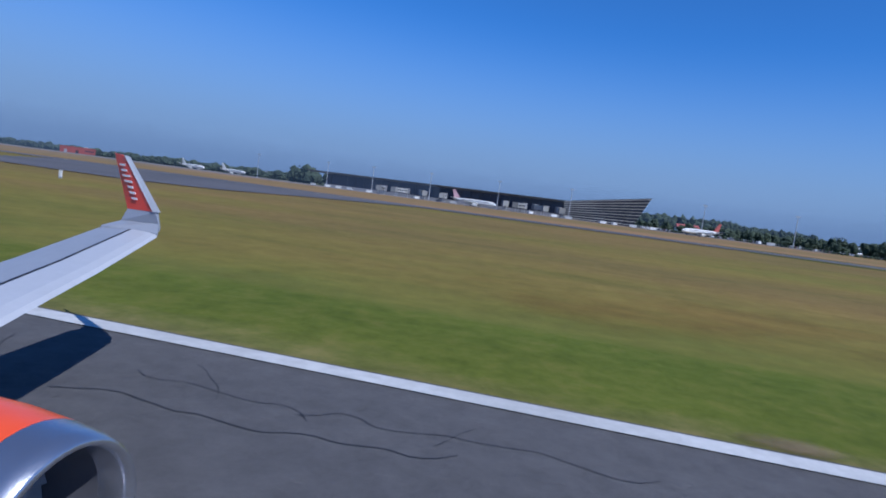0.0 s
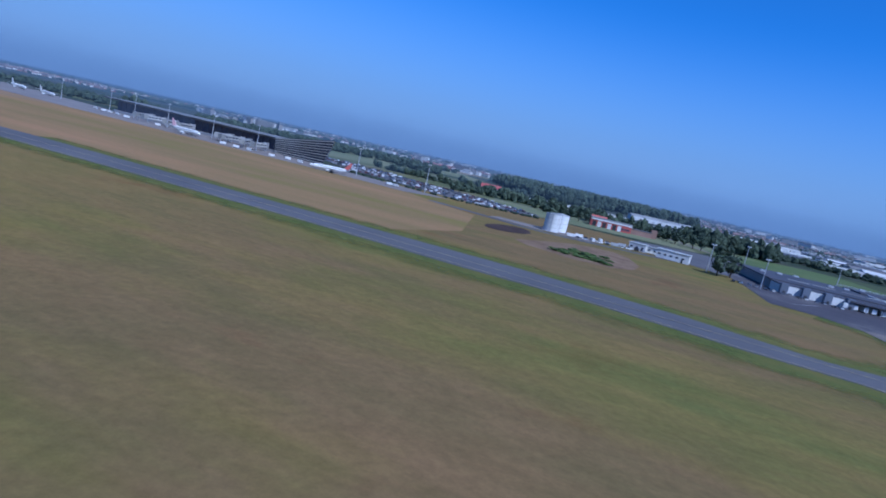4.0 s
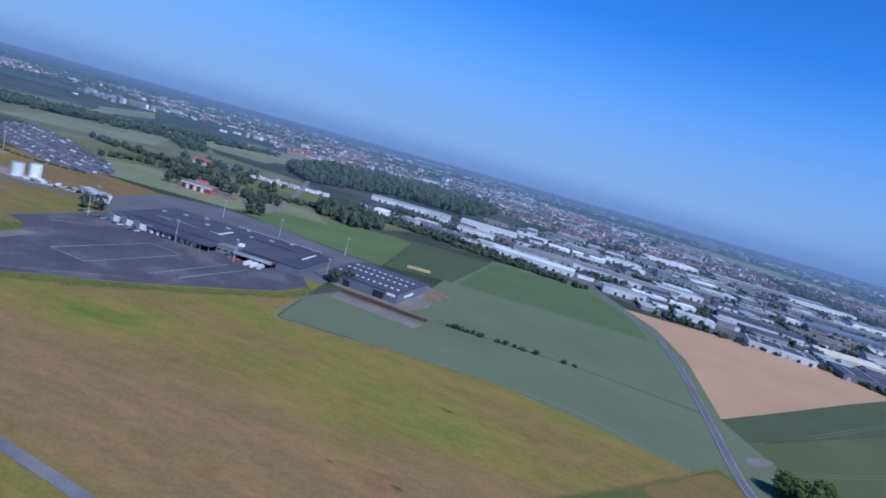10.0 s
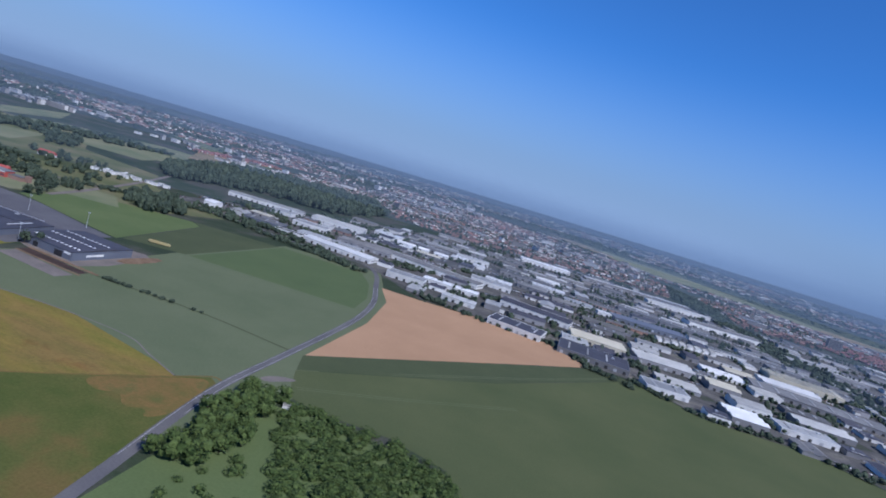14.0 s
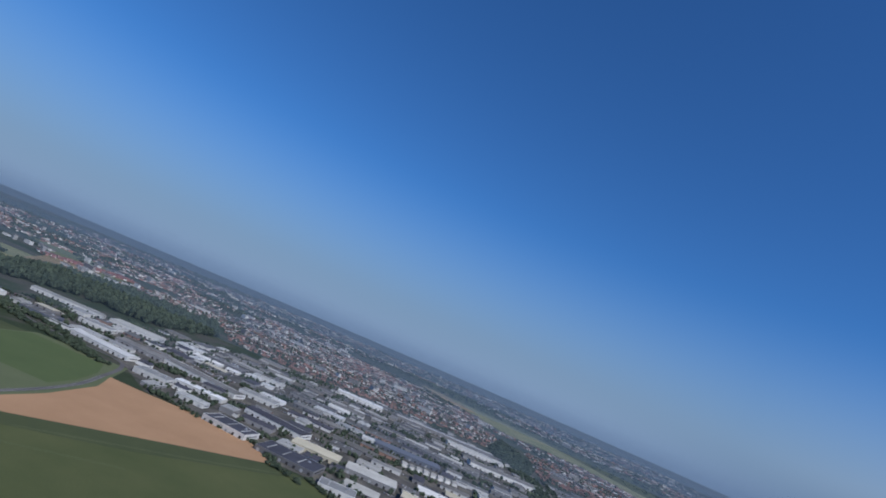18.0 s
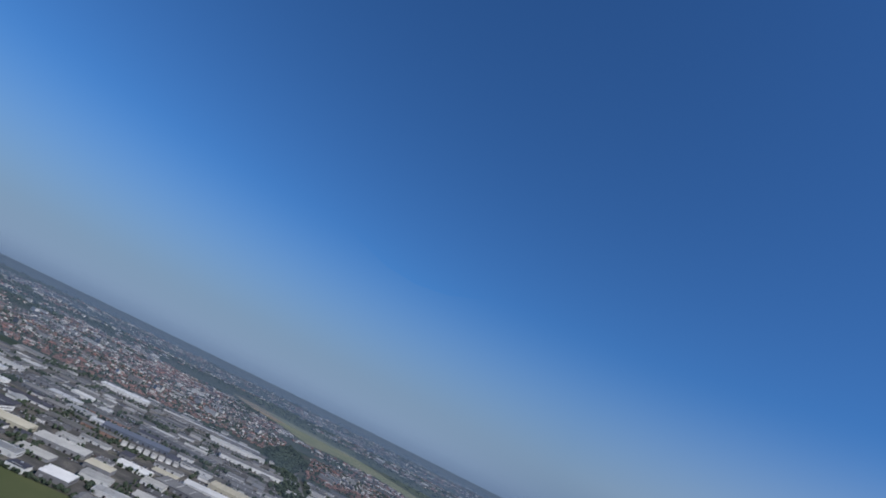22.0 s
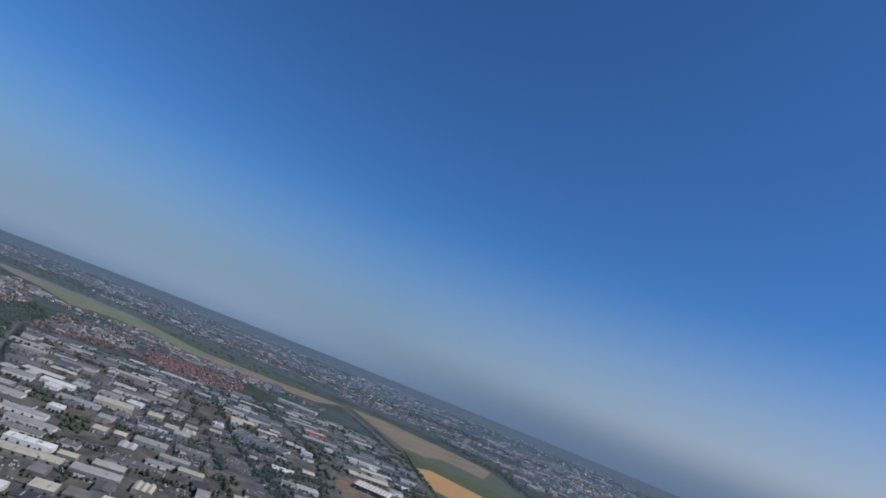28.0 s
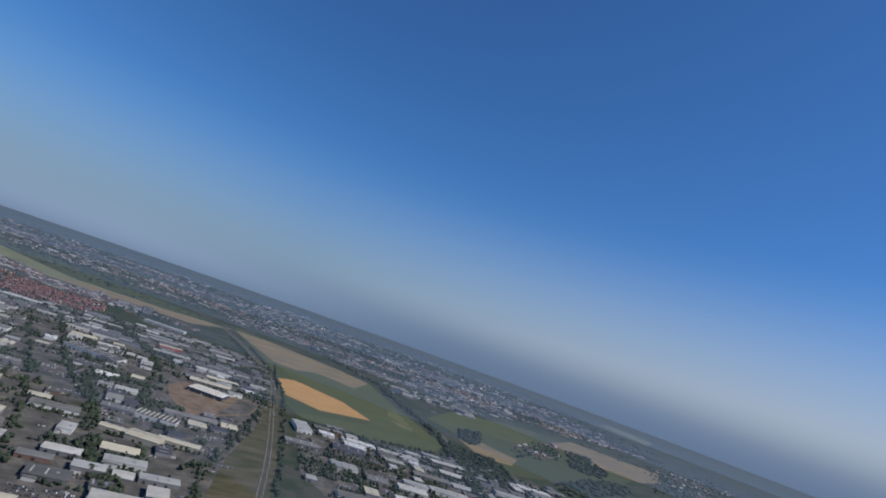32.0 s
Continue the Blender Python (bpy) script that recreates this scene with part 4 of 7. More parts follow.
def warehouse(x, y, sx, sy, h, turn, wall, roof, style="flat", label="", category="warehouse", doors=True):
    e = base("warehouse", x, y, turn, label, category, "warehouses of the estate")
    FOOT.append((x, y, max(sx, 4) / 2, max(sy, 4) / 2))
    part("wall", boxes((0, 0, 0, sx, sy, h)), wall, e)
    if style == "flat":
        part("roof", boxes((0, 0, h, sx - 0.8, sy - 0.8, 0.3)), roof, e)
        part("parapet", boxes((0, -sy / 2, h - 0.9, sx + 0.7, 0.7, 1.6), (0, sy / 2, h - 0.9, sx + 0.7, 0.7, 1.6), (-sx / 2, 0, h - 0.9, 0.7, sy - 0.7, 1.6), (sx / 2, 0, h - 0.9, 0.7, sy - 0.7, 1.6)), wall, e)
        for k in range(int(sx // 26)):
            part("rooflight", boxes((-sx / 2 + 14 + 26 * k, 0, h + 0.3, 2.2, sy * 0.62, 0.5)), M_PALEROOF, e)
        part("roof_unit", boxes((sx * 0.28, sy * 0.15, h + 0.3, 4, 3, 1.8)), M_STEEL, e)
    elif style == "saw":
        part("roof", gable(sx, sy, h, 2.2, 0.4, max(2, int(sy // 14))), roof, e)
    elif style == "ribs":
        part("roof", boxes((0, 0, h, sx, sy, 0.4)), roof, e)
        for k in range(int(sx // 9)):
            part("roof_rib", boxes((-sx / 2 + 4.5 + 9 * k, 0, h + 0.4, 3.4, sy * 0.96, 1.1)), M_CREAM, e)
    else:
        part("roof", gable(sx, sy, h, min(sy * 0.11, 3.5), 0.5), roof, e)
        part("ridge_light", boxes((0, 0, h + min(sy * 0.11, 3.5) * 0.86, sx * 0.9, 2.2, 0.8)), M_PALEROOF, e)
    if doors:
        n = max(2, int(sx // 12))
        for k in range(n):
            part("loading_door", boxes((-sx / 2 + (k + 0.5) * sx / n, -sy / 2 - 0.06, 0, 4.2, 0.3, min(4.2, h * 0.6))), M_DARK if k % 3 else M_STEEL, e)
        part("window_band", boxes((sx / 2 + 0.06, 0, h * 0.45, 0.3, sy * 0.7, 1.3)), M_GLASS, e)
    return e


def mast(x, y, h=25):
    e = base("light_mast", x, y, 8, "tall thin grey floodlight mast", "light mast", "floodlight masts")
    part("pole", cylinder(0, 0, 0, 0.42, h, 8, 0.22), M_STEEL, e)
    part("lamp_head", boxes((0, 0, h, 3.2, 0.9, 0.8)), M_STEEL, e)
    return e


def tree(x, y, h, w, seed, mat=None, label="dark green broadleaf tree", group="field trees"):
    e = base("tree", x, y, seed * 37 % 360, label, "tree", group)
    part("trunk", cylinder(0, 0, 0, 0.035 * h, h * 0.55, 7, 0.02 * h), M_BARK, e)
    r = random.Random(seed)
    bm = bmesh.new()
    for k in range(14):
        a, d, z = r.random() * 6.28, w * 0.33 * math.sqrt(r.random()), h * (0.32 + 0.5 * r.random())
        got = bmesh.ops.create_icosphere(bm, subdivisions=1, radius=w * (0.13 + 0.11 * r.random()) * U, matrix=Matrix.Translation((d * math.cos(a) * U, d * math.sin(a) * U, z * U)) @ Matrix.Diagonal((1, 1, 0.85, 1)))
        for v in got["verts"]:
            v.co += Vector((r.uniform(-1, 1), r.uniform(-1, 1), r.uniform(-1, 1))) * w * 0.05 * U
    leafy(bm, r, w * 0.98, h * 0.98, h * 0.2, 260, w * 0.055)
    part("crown", bm, mat or M_LEAF, e)
    for k in range(4):
        a = r.random() * 6.28
        part("limb", solid([(0.2, 0, h * 0.3), (-0.2, 0.2, h * 0.3), (-0.2, -0.2, h * 0.3)], [(w * 0.25 * math.cos(a) + dx, w * 0.25 * math.sin(a) + dy, h * 0.6) for dx, dy in ((0.1, 0), (-0.1, 0.1), (-0.1, -0.1))]), M_BARK, e)
    return e


def vehicle(kind, x, y, turn, paint, label, group=""):
    """kind: car, van or lorry; the front points along x."""
    sx, sy, h, z = {"car": (4.3, 1.8, 0.75, 0.3), "van": (5.6, 2.0, 2.0, 0.4), "lorry": (9.5, 2.5, 2.9, 1.0)}[kind]
    e = base(kind, x, y, turn, label, kind, group)
    part("body", boxes((0, 0, z, sx, sy, h)), paint, e)
    if kind == "car":
        part("cabin", solid([(-1.7, -0.85, 1.05), (1.0, -0.85, 1.05), (1.0, 0.85, 1.05), (-1.7, 0.85, 1.05)], [(-1.2, -0.7, 1.5), (0.3, -0.7, 1.5), (0.3, 0.7, 1.5), (-1.2, 0.7, 1.5)]), M_GLASS, e)
    elif kind == "lorry":
        cab = part("cab", boxes((sx / 2 + 1.3, 0, 0.6, 2.1, 2.4, 2.5)), paint, e)
        part("windscreen", boxes((sx / 2 + 2.37, 0, 1.9, 0.1, 2.1, 0.9)), M_GLASS, cab)
        part("chassis", boxes((0.8, 0, 0.6, sx + 2, 1.2, 0.38)), M_DARK, e)
    else:
        part("windscreen", boxes((sx / 2 + 0.02, 0, 1.4, 0.1, 1.7, 0.7)), M_GLASS, e)
    for wx in (-sx * 0.33, sx * 0.33):
        for wy in (-sy / 2, sy / 2 - 0.25):
            part("wheel", cylinder(wx, wy, 0.36, 0.36, 0.25, 10, axis="y"), M_DARK, e)
    return e


# ---- terminal and its apron ----
def terminal():
    t = base("terminal", -452, 548, 171.0, "long dark glass terminal with a raked wedge end", "building")
    part("wall", boxes((190, -30, 0, 260, 54, 14.5)), M_GLASS, t)
    part("roof", solid([(55, 1, 14.5), (340, 1, 14.5), (340, -60, 14.5), (55, -60, 14.5)], [(52, 3, 16.3), (345, 3, 16.3), (345, -62, 16.3), (52, -62, 16.3)]), M_GREYROOF, t, "thin grey overhanging roof")
    part("plinth", boxes((190, 0, 0, 262, 1.2, 3.2)), M_GREYWALL, t)
    for k in range(26):
        part("mullion", boxes((65 + 10 * k, -2.8, 3.2, 0.3, 0.6, 11.3)), M_DARKROOF, t)
    # wedge: glass prow that leans out and rises towards its tip
    part("prow", solid([(62, 0, 0), (0, 0, 0), (8, -12, 0), (62, -50, 0)], [(62, 2, 16), (-13, 4, 27), (-5, -10, 26), (62, -52, 16)]), M_GLASS, t, "raked glass prow")
    for k in range(9):
        a = (k + 0.6) / 9
        x0, z0, z1 = -13 * a, 27 * a, 16 * a
        part("louvre", solid([(x0 - 0.6, 0.5 + 4 * a, z0 - 0.35), (62, 0.5 + 2 * a, z1 - 0.35), (62, 1.6 + 2 * a, z1 - 0.35), (x0 - 0.6, 1.6 + 4 * a, z0 - 0.35)], [(x0 - 0.6, 0.5 + 4 * a, z0 + 0.35), (62, 0.5 + 2 * a, z1 + 0.35), (62, 1.6 + 2 * a, z1 + 0.35), (x0 - 0.6, 1.6 + 4 * a, z0 + 0.35)]), M_PALEROOF, t, "pale metal louvre")
    return t


terminal()


def jet_bridge(x, y, turn):
    e = base("jet_bridge", x, y, turn, "pale boxed passenger bridge on steel legs", "jet bridge", "jet bridges")
    tunnel = part("tunnel", boxes((0, 0, 4.2, 28, 3.6, 4.2)), M_PALEROOF, e)
    part("rotunda", cylinder(14, 0, 3.8, 3.2, 5.4, 12), M_GREYWALL, e)
    part("cabin", boxes((-14, 0, 3.9, 5.0, 5.0, 4.8)), M_PALEROOF, e)
    for px in (-9, 14):
        part("leg", boxes((px, -1.1, 0, 0.6, 0.6, 4.2)), M_STEEL, e)
        part("leg", boxes((px, 1.1, 0, 0.6, 0.6, 4.2)), M_STEEL, e)
    for k in range(5):
        part("window", boxes((-9 + 4.5 * k, -1.85, 5.7, 3.2, 0.15, 1.3)), M_GLASS, tunnel)


for px, py, turn in ((-694, 566, 98), (-672, 560, 80), (-648, 556, 110), (-628, 556, 98), (-566, 542, 98), (-552, 536, 80), (-534, 534, 112), (-516, 532, 98)):
    jet_bridge(px, py, turn)


def airliner(x, y, turn, label, tail, size=1.0):
    e = base("airliner", x, y, turn, label, "aircraft", "parked aircraft")
    s = size
    body = []
    for px, r, z in ((-17, 0.5, 4.6), (-13, 1.2, 4.2), (-8, 1.9, 3.7), (10, 1.95, 3.6), (14.5, 1.7, 3.5), (16.8, 1.0, 3.3), (17.6, 0.25, 3.2)):
        body.append([(px * s, r * s * math.cos(a), (z + r * math.sin(a)) * s) for a in np.linspace(0, 2 * math.pi, 14, endpoint=False)])
    part("fuselage", solid(*body), M_WHITE, e)
    for side in (-1, 1):
        wing = part("wing", solid([(4 * s, side * 1.5 * s, 2.7 * s), (-3 * s, side * 1.5 * s, 2.7 * s), (-3 * s, side * 1.5 * s, 3.3 * s), (4 * s, side * 1.5 * s, 3.3 * s)], [(-3.5 * s, side * 17 * s, 4.0 * s), (-5 * s, side * 17 * s, 4.0 * s), (-5 * s, side * 17 * s, 4.2 * s), (-3.5 * s, side * 17 * s, 4.2 * s)]), M_PALEROOF, e)
        part("tailplane", solid([(-13 * s, side * 0.5 * s, 4.9 * s), (-16.5 * s, side * 0.5 * s, 4.9 * s), (-16.5 * s, side * 0.5 * s, 5.2 * s), (-13 * s, side * 0.5 * s, 5.2 * s)], [(-16 * s, side * 6 * s, 5.4 * s), (-17.5 * s, side * 6 * s, 5.4 * s), (-17.5 * s, side * 6 * s, 5.5 * s), (-16 * s, side * 6 * s, 5.5 * s)]), M_WHITE, e)
        part("engine", cylinder(0.5 * s, side * 5.6 * s, 1.7 * s, 1.1 * s, 3.6 * s, 14, 0.9 * s, "x"), M_WHITE, wing)
        gear = part("gear_leg", boxes((-1.5 * s, side * 3.6 * s, 0.5 * s, 0.3 * s, 0.3 * s, 2.4 * s)), M_STEEL, e)
        part("main_wheel", cylinder(-1.5 * s, side * 3.4 * s, 0.55 * s, 0.55 * s, 0.5 * s, 12, axis="y"), M_DARK, gear)
    part("tail_fin", solid([(-11.5 * s, -0.25 * s, 5.2 * s), (-16.5 * s, -0.25 * s, 5.0 * s), (-16.5 * s, 0.25 * s, 5.0 * s), (-11.5 * s, 0.25 * s, 5.2 * s)], [(-16.3 * s, -0.12 * s, 11.4 * s), (-18.2 * s, -0.12 * s, 11.4 * s), (-18.2 * s, 0.12 * s, 11.4 * s), (-16.3 * s, 0.12 * s, 11.4 * s)]), tail, e)
    part("nose_wheel", cylinder(12.5 * s, -0.3 * s, 0.45 * s, 0.45 * s, 0.6 * s, 12, axis="y"), M_DARK, e)
    part("nose_leg", boxes((12.5 * s, 0, 0.5 * s, 0.25 * s, 0.25 * s, 2.0 * s)), M_STEEL, e)
    part("window_row", boxes((1 * s, 0, 4.3 * s, 22 * s, 3.82 * s, 0.32 * s)), M_GLASS, e)
    part("cockpit_glass", boxes((15.4 * s, 0, 4.1 * s, 1.0 * s, 2.3 * s, 0.5 * s)), M_GLASS, e)


M_TAILPINK = surface("pink_patterned_fin", (0.66, 0.40, 0.42), 0.4, 0, 0.25, 6)
airliner(-590, 512, -8, "white airliner with a pink patterned tail at the terminal", M_TAILPINK, 1.15)
airliner(-408, 482, -150, "white airliner with a red tail beside the wedge", M_RED)
airliner(-880, 600, -12, "white airliner parked on the far apron", M_WHITE)
airliner(-935, 605, -12, "white airliner parked on the far apron", M_WHITE)
for px, py in ((-845, 590), (-760, 582), (-702, 560), (-638, 540), (-572, 530), (-508, 515), (-400, 520), (-330, 520)):
    mast(px, py)
for k, (px, py) in enumerate(((-508, 504), (-520, 500), (-470, 512), (-455, 510), (-440, 508), (-540, 506), (-725, 560), (-738, 562), (-752, 566), (-770, 572), (-700, 548), (-650, 540), (-612, 530), (-480, 500), (-360, 505), (-352, 502))):
    vehicle("van", px, py, -8 + 30 * (k % 3), M_WHITE, "white airport service van on the apron", "apron vans")
warehouse(-1190, 706, 34, 26, 8, 8, M_RED, M_WHITE, "flat", "red hangar with a white roof edge", "hangar")

# car park beside the terminal
cp = [(-430, 580), (-300, 530), (-225, 540), (-230, 580), (-300, 640), (-480, 720), (-560, 740), (-540, 680)]
sheet("car_park", cp, 0.08, M_TAXI, "grey asphalt car park", "car park")
M_CARBOX = [proto(solid([(-2.1 / U, -0.9 / U, 0.25 / U), (2.1 / U, -0.9 / U, 0.25 / U), (2.1 / U, 0.9 / U, 0.25 / U), (-2.1 / U, 0.9 / U, 0.25 / U)], [(-1.5 / U, -0.75 / U, 1.45 / U), (1.0 / U, -0.75 / U, 1.45 / U), (1.0 / U, 0.75 / U, 1.45 / U), (-1.5 / U, 0.75 / U, 1.45 / U)]))]


def car_rows(name, poly, turn, pitch=2.7, lane=11.0, fill=0.8, label="rows of parked cars"):
    spots, a = [], radians(turn)
    cx, cy = np.mean([p[0] for p in poly]), np.mean([p[1] for p in poly])
    for i in range(-60, 61):
        for j in range(-160, 161):
            x, y = cx + j * pitch * math.cos(a) - i * lane * math.sin(a), cy + j * pitch * math.sin(a) + i * lane * math.cos(a)
            if inside(x, y, poly) and rng.random() < fill:
                spots.append((0, x, y, 0, a + 1.57, 1, 1, 1))
    if spots:
        scatter(name, M_CARBOX, spots, [M_CARS], label, "cars")


car_rows("parked_cars", cp, -20, 3.2, 17, 0.62)

# storage tanks
def tank(x, y):
    e = base("storage_tank", x, y, 0, "white cylindrical storage tank on the airfield", "tank", "storage tanks")
    shell = part("shell", cylinder(0, 0, 0.3, 5.6, 12.6, 40), M_WHITE, e)
    part("lid", cylinder(0, 0, 12.9, 5.7, 0.9, 40, 0.6), M_PALEROOF, e)
    part("foot_ring", cylinder(0, 0, 0, 6.0, 0.3, 40), M_CONCRETE, e)
    part("ladder", boxes((0, -5.75, 0.3, 0.7, 0.2, 13)), M_STEEL, e)
    for k in range(3):
        part("hoop", cylinder(0, 0, 3.2 + 3.2 * k, 5.68, 0.18, 40), M_PALEROOF, shell)


tank(-203, 436)
tank(-198.5, 450.5)
sheet("tank_yard", [(-250, 436), (-215, 425), (-175, 425), (-165, 440), (-180, 455), (-245, 450)], 0.1, M_CONCRETE, "pale concrete yard round the tanks", "ground")

# ---- freight sheds ----
def freight_shed():
    e = base("freight_shed", 20, 455, 5, "long dark-roofed freight shed with open loading bays", "warehouse")
    FOOT.append((20, 455, 96, 58))
    part("wall", boxes((-8, 6, 0, 148, 72, 6.0)), M_GREYWALL, e)
    part("roof", boxes((-8, 6, 6.0, 151, 75, 0.7)), M_DARKROOF, e, "dark membrane roof")
    part("wing", boxes((-62, -38, 0, 40, 16, 5.4)), M_WHITE, e, "pale clad front wing")
    part("wing_roof", boxes((-62, -37, 5.4, 41, 18, 0.6)), M_DARKROOF, e)
    for k in range(4):
        tower = part("stair_tower", boxes((-80 + 12.5 * k, -47.4, 0, 4.2, 3.2, 6.6)), M_BLUE, e, "dark blue stair tower")
        part("door", boxes((-80 + 12.5 * k, -49.1, 0, 1.6, 0.25, 2.3)), M_DARK, tower)
    part("canopy", boxes((-14, -40, 5.0, 58, 20, 0.8)), M_DARKROOF, e)
    for k in range(8):
        part("bay_post", boxes((-41 + 7.8 * k, -48.6, 0, 0.4, 0.4, 5.0)), M_STEEL, e)
    for k in range(6):
        part("bay_door", boxes((-38 + 9 * k, -30.2, 0, 6, 0.3, 4.4)), M_DARK, e)
    office = part("office_block", boxes((23, -34, 0, 18, 10, 6.4)), M_GREYWALL, e, "grey office block between the bays")
    part("office_roof", boxes((23, -34, 6.4, 18.6, 10.6, 0.5)), M_GREYROOF, office)
    for k in range(3):
        part("office_window", boxes((17 + 6 * k, -39.1, 2.6, 3.6, 0.25, 1.6)), M_GLASS, office)
    part("plant_box", boxes((27, -22, 6.7, 4, 4, 2.2)), M_WHITE, e, "white plant box on the roof")
    part("canopy", boxes((49, -35, 4.6, 34, 14, 0.7)), M_DARKROOF, e)
    part("fascia", boxes((49, -42.2, 4.3, 34, 0.5, 2.6)), M_STEEL, e, "pale metal fascia over the bays")
    for k in range(4):
        part("bay_door", boxes((37 + 8 * k, -30.2, 0, 5.6, 0.3, 4.2)), M_DARK, e)
    block = part("end_block", boxes((77, 4, 0, 21, 76, 6.2)), M_BLUE, e, "blue-grey clad end block")
    part("end_roof", boxes((77, 4, 6.2, 21.6, 76.6, 0.6)), M_DARKROOF, block)
    part("roof_edge", boxes((75, 12, 6.8, 1.6, 30, 0.5)), M_WHITE, block, "white rooflight strip")
    part("roof_edge", boxes((-4, 12, 6.7, 1.8, 38, 0.6)), M_WHITE, e, "white rooflight strip")
    part("upper_roof", boxes((28, 28, 6.7, 74, 26, 1.0)), M_DARKROOF, e)
    for k in range(9):
        part("roof_unit", boxes((-74 + 15 * k, 14 + 11 * (k % 3), 6.7 + (k > 4) * 1.0, 3.4, 2.6, 1.1)), M_STEEL, e)
    for k in range(8):
        rail = part("roof_rail", boxes((-8 + 11 * k, 42.6, 8.4, 10.4, 0.25, 0.25), (-8 + 11 * k, 42.6, 7.6, 10.4, 0.25, 0.25)), M_STEEL, e)
        for q in (-4.6, 0, 4.6):
            part("rail_post", boxes((-8 + 11 * k + q, 42.6, 6.7, 0.25, 0.25, 1.8)), M_STEEL, rail)
    for k in range(4):
        part("cable_tray", boxes((-58 + 17 * k, -8 + 3 * (k % 2), 6.7, 14, 0.5, 0.35)), M_PALEROOF, e)


freight_shed()
for k in range(12):
    back = k > 8
    vehicle("lorry", -21 + 5.4 * k + back * 46, 407 + 0.75 * k - back * 4, 93 + 5 * (k % 3), M_WHITE, "white box lorry backed to the loading bays", "freight lorries")
for k in range(14):
    vehicle("car", -84 + 4.6 * k, 399 + 2.2 * (k % 2) - 0.3 * k, 80 + 7 * (k % 3), (M_DARK, M_WHITE, M_BLUE, M_GREYWALL)[k % 4], "car parked beside the freight shed", "freight cars")
for px, py in ((-70, 392), (8, 404), (62, 408), (20, 545), (-50, 545), (90, 560), (126, 446), (-96, 425)):
    mast(px, py, 18)
trailer = base("orange_container", 57, 412, 5, "dull red containers beside the loading bay", "container")
part("container", boxes((0, 0, 0, 6, 2.5, 2.4)), M_BRICKWALL, trailer)
part("container", boxes((5, 1.5, 0, 3, 2.5, 1.6)), M_RED, trailer)


def steel_shed():
    e = base("steel_shed", 160, 484, -3, "blue-grey steel shed with rows of rooflights", "warehouse")
    FOOT.append((160, 484, 36, 40))
    part("wall", boxes((0, 0, 0, 66, 72, 8.5)), M_BLUE, e)
    part("roof", gable(66, 72, 8.5, 2.6), M_DARKROOF, e)
    for k in range(11):
        for j in range(3):
            yy = -25 + 17 * j
            part("rooflight", boxes((-28 + 5.6 * k, yy, 8.5 + 2.6 * (1 - abs(yy) / 35.5), 2.2, 2.4, 0.35)), M_WHITE, e)
    part("sliding_door", boxes((16, -36.1, 0, 10, 0.3, 6)), M_DARK, e)
    part("sliding_door", boxes((-14, -36.1, 0, 6, 0.3, 5)), M_DARK, e)
    part("end_window", boxes((33.1, -10, 3, 0.3, 20, 2)), M_WHITE, e)
    part("sign_board", boxes((27, -36.2, 5.4, 8, 0.3, 2.2)), M_WHITE, e)


steel_shed()
M_SOIL = land("turned_soil", [(0.3, (0.14, 0.09, 0.055)), (0.7, (0.24, 0.165, 0.105))], 0.2)
M_SOILD = land("wet_soil", [(0.3, (0.04, 0.028, 0.024)), (0.7, (0.075, 0.05, 0.042))], 0.2)
ribbon("trench", [(148, 433), (186, 431), (224, 430)], 10, 0.10, M_SOILD, "dark open drainage trench", "trench", 4)
ribbon("trench_bank", [(150, 415), (186, 412), (224, 409)], 18, 0.12, M_PATCH, "pale levelled ground beside the trench", "soil", 4)
ribbon("trench_bank_north", [(146, 441), (190, 440), (232, 438)], 4, 0.12, M_SOIL, "brown turned soil beside the trench", "soil", 4)
ribbon("trench_bank_south", [(148, 426), (190, 424), (228, 422)], 3, 0.13, M_SOIL, "brown turned soil beside the trench", "soil", 4)
sheet("shed_yard", [(118, 520), (124, 447), (140, 441), (205, 441), (212, 470), (206, 535), (190, 545), (140, 528)], 0.075, M_PATCH, "gravel yard round the steel shed", "ground")
sheet("shed_soil", [(196, 490), (214, 494), (216, 545), (200, 548)], 0.10, M_SOIL, "orange-brown soil heap beside the shed", "soil", 1)
sheet("freight_yard", [(-130, 470), (-90, 430), (130, 430), (128, 560), (60, 572), (-20, 590), (-80, 590), (-140, 560)], 0.075, M_TAXI, "grey yard behind the freight shed", "ground")
hopper = base("yellow_silo_trailer", 160, 600, 20, "yellow trailer standing in the meadow", "trailer")
part("bed", boxes((0, 0, 1.0, 26, 3, 2.2)), M_YELLOW, hopper)
part("rail", boxes((0, 0, 3.2, 24, 0.4, 0.9)), M_YELLOW, hopper)
for k in range(4):
    part("wheel", cylinder(-9 + 6 * k, -1.6, 0.5, 0.5, 3.2, 10, axis="y"), M_DARK, hopper)


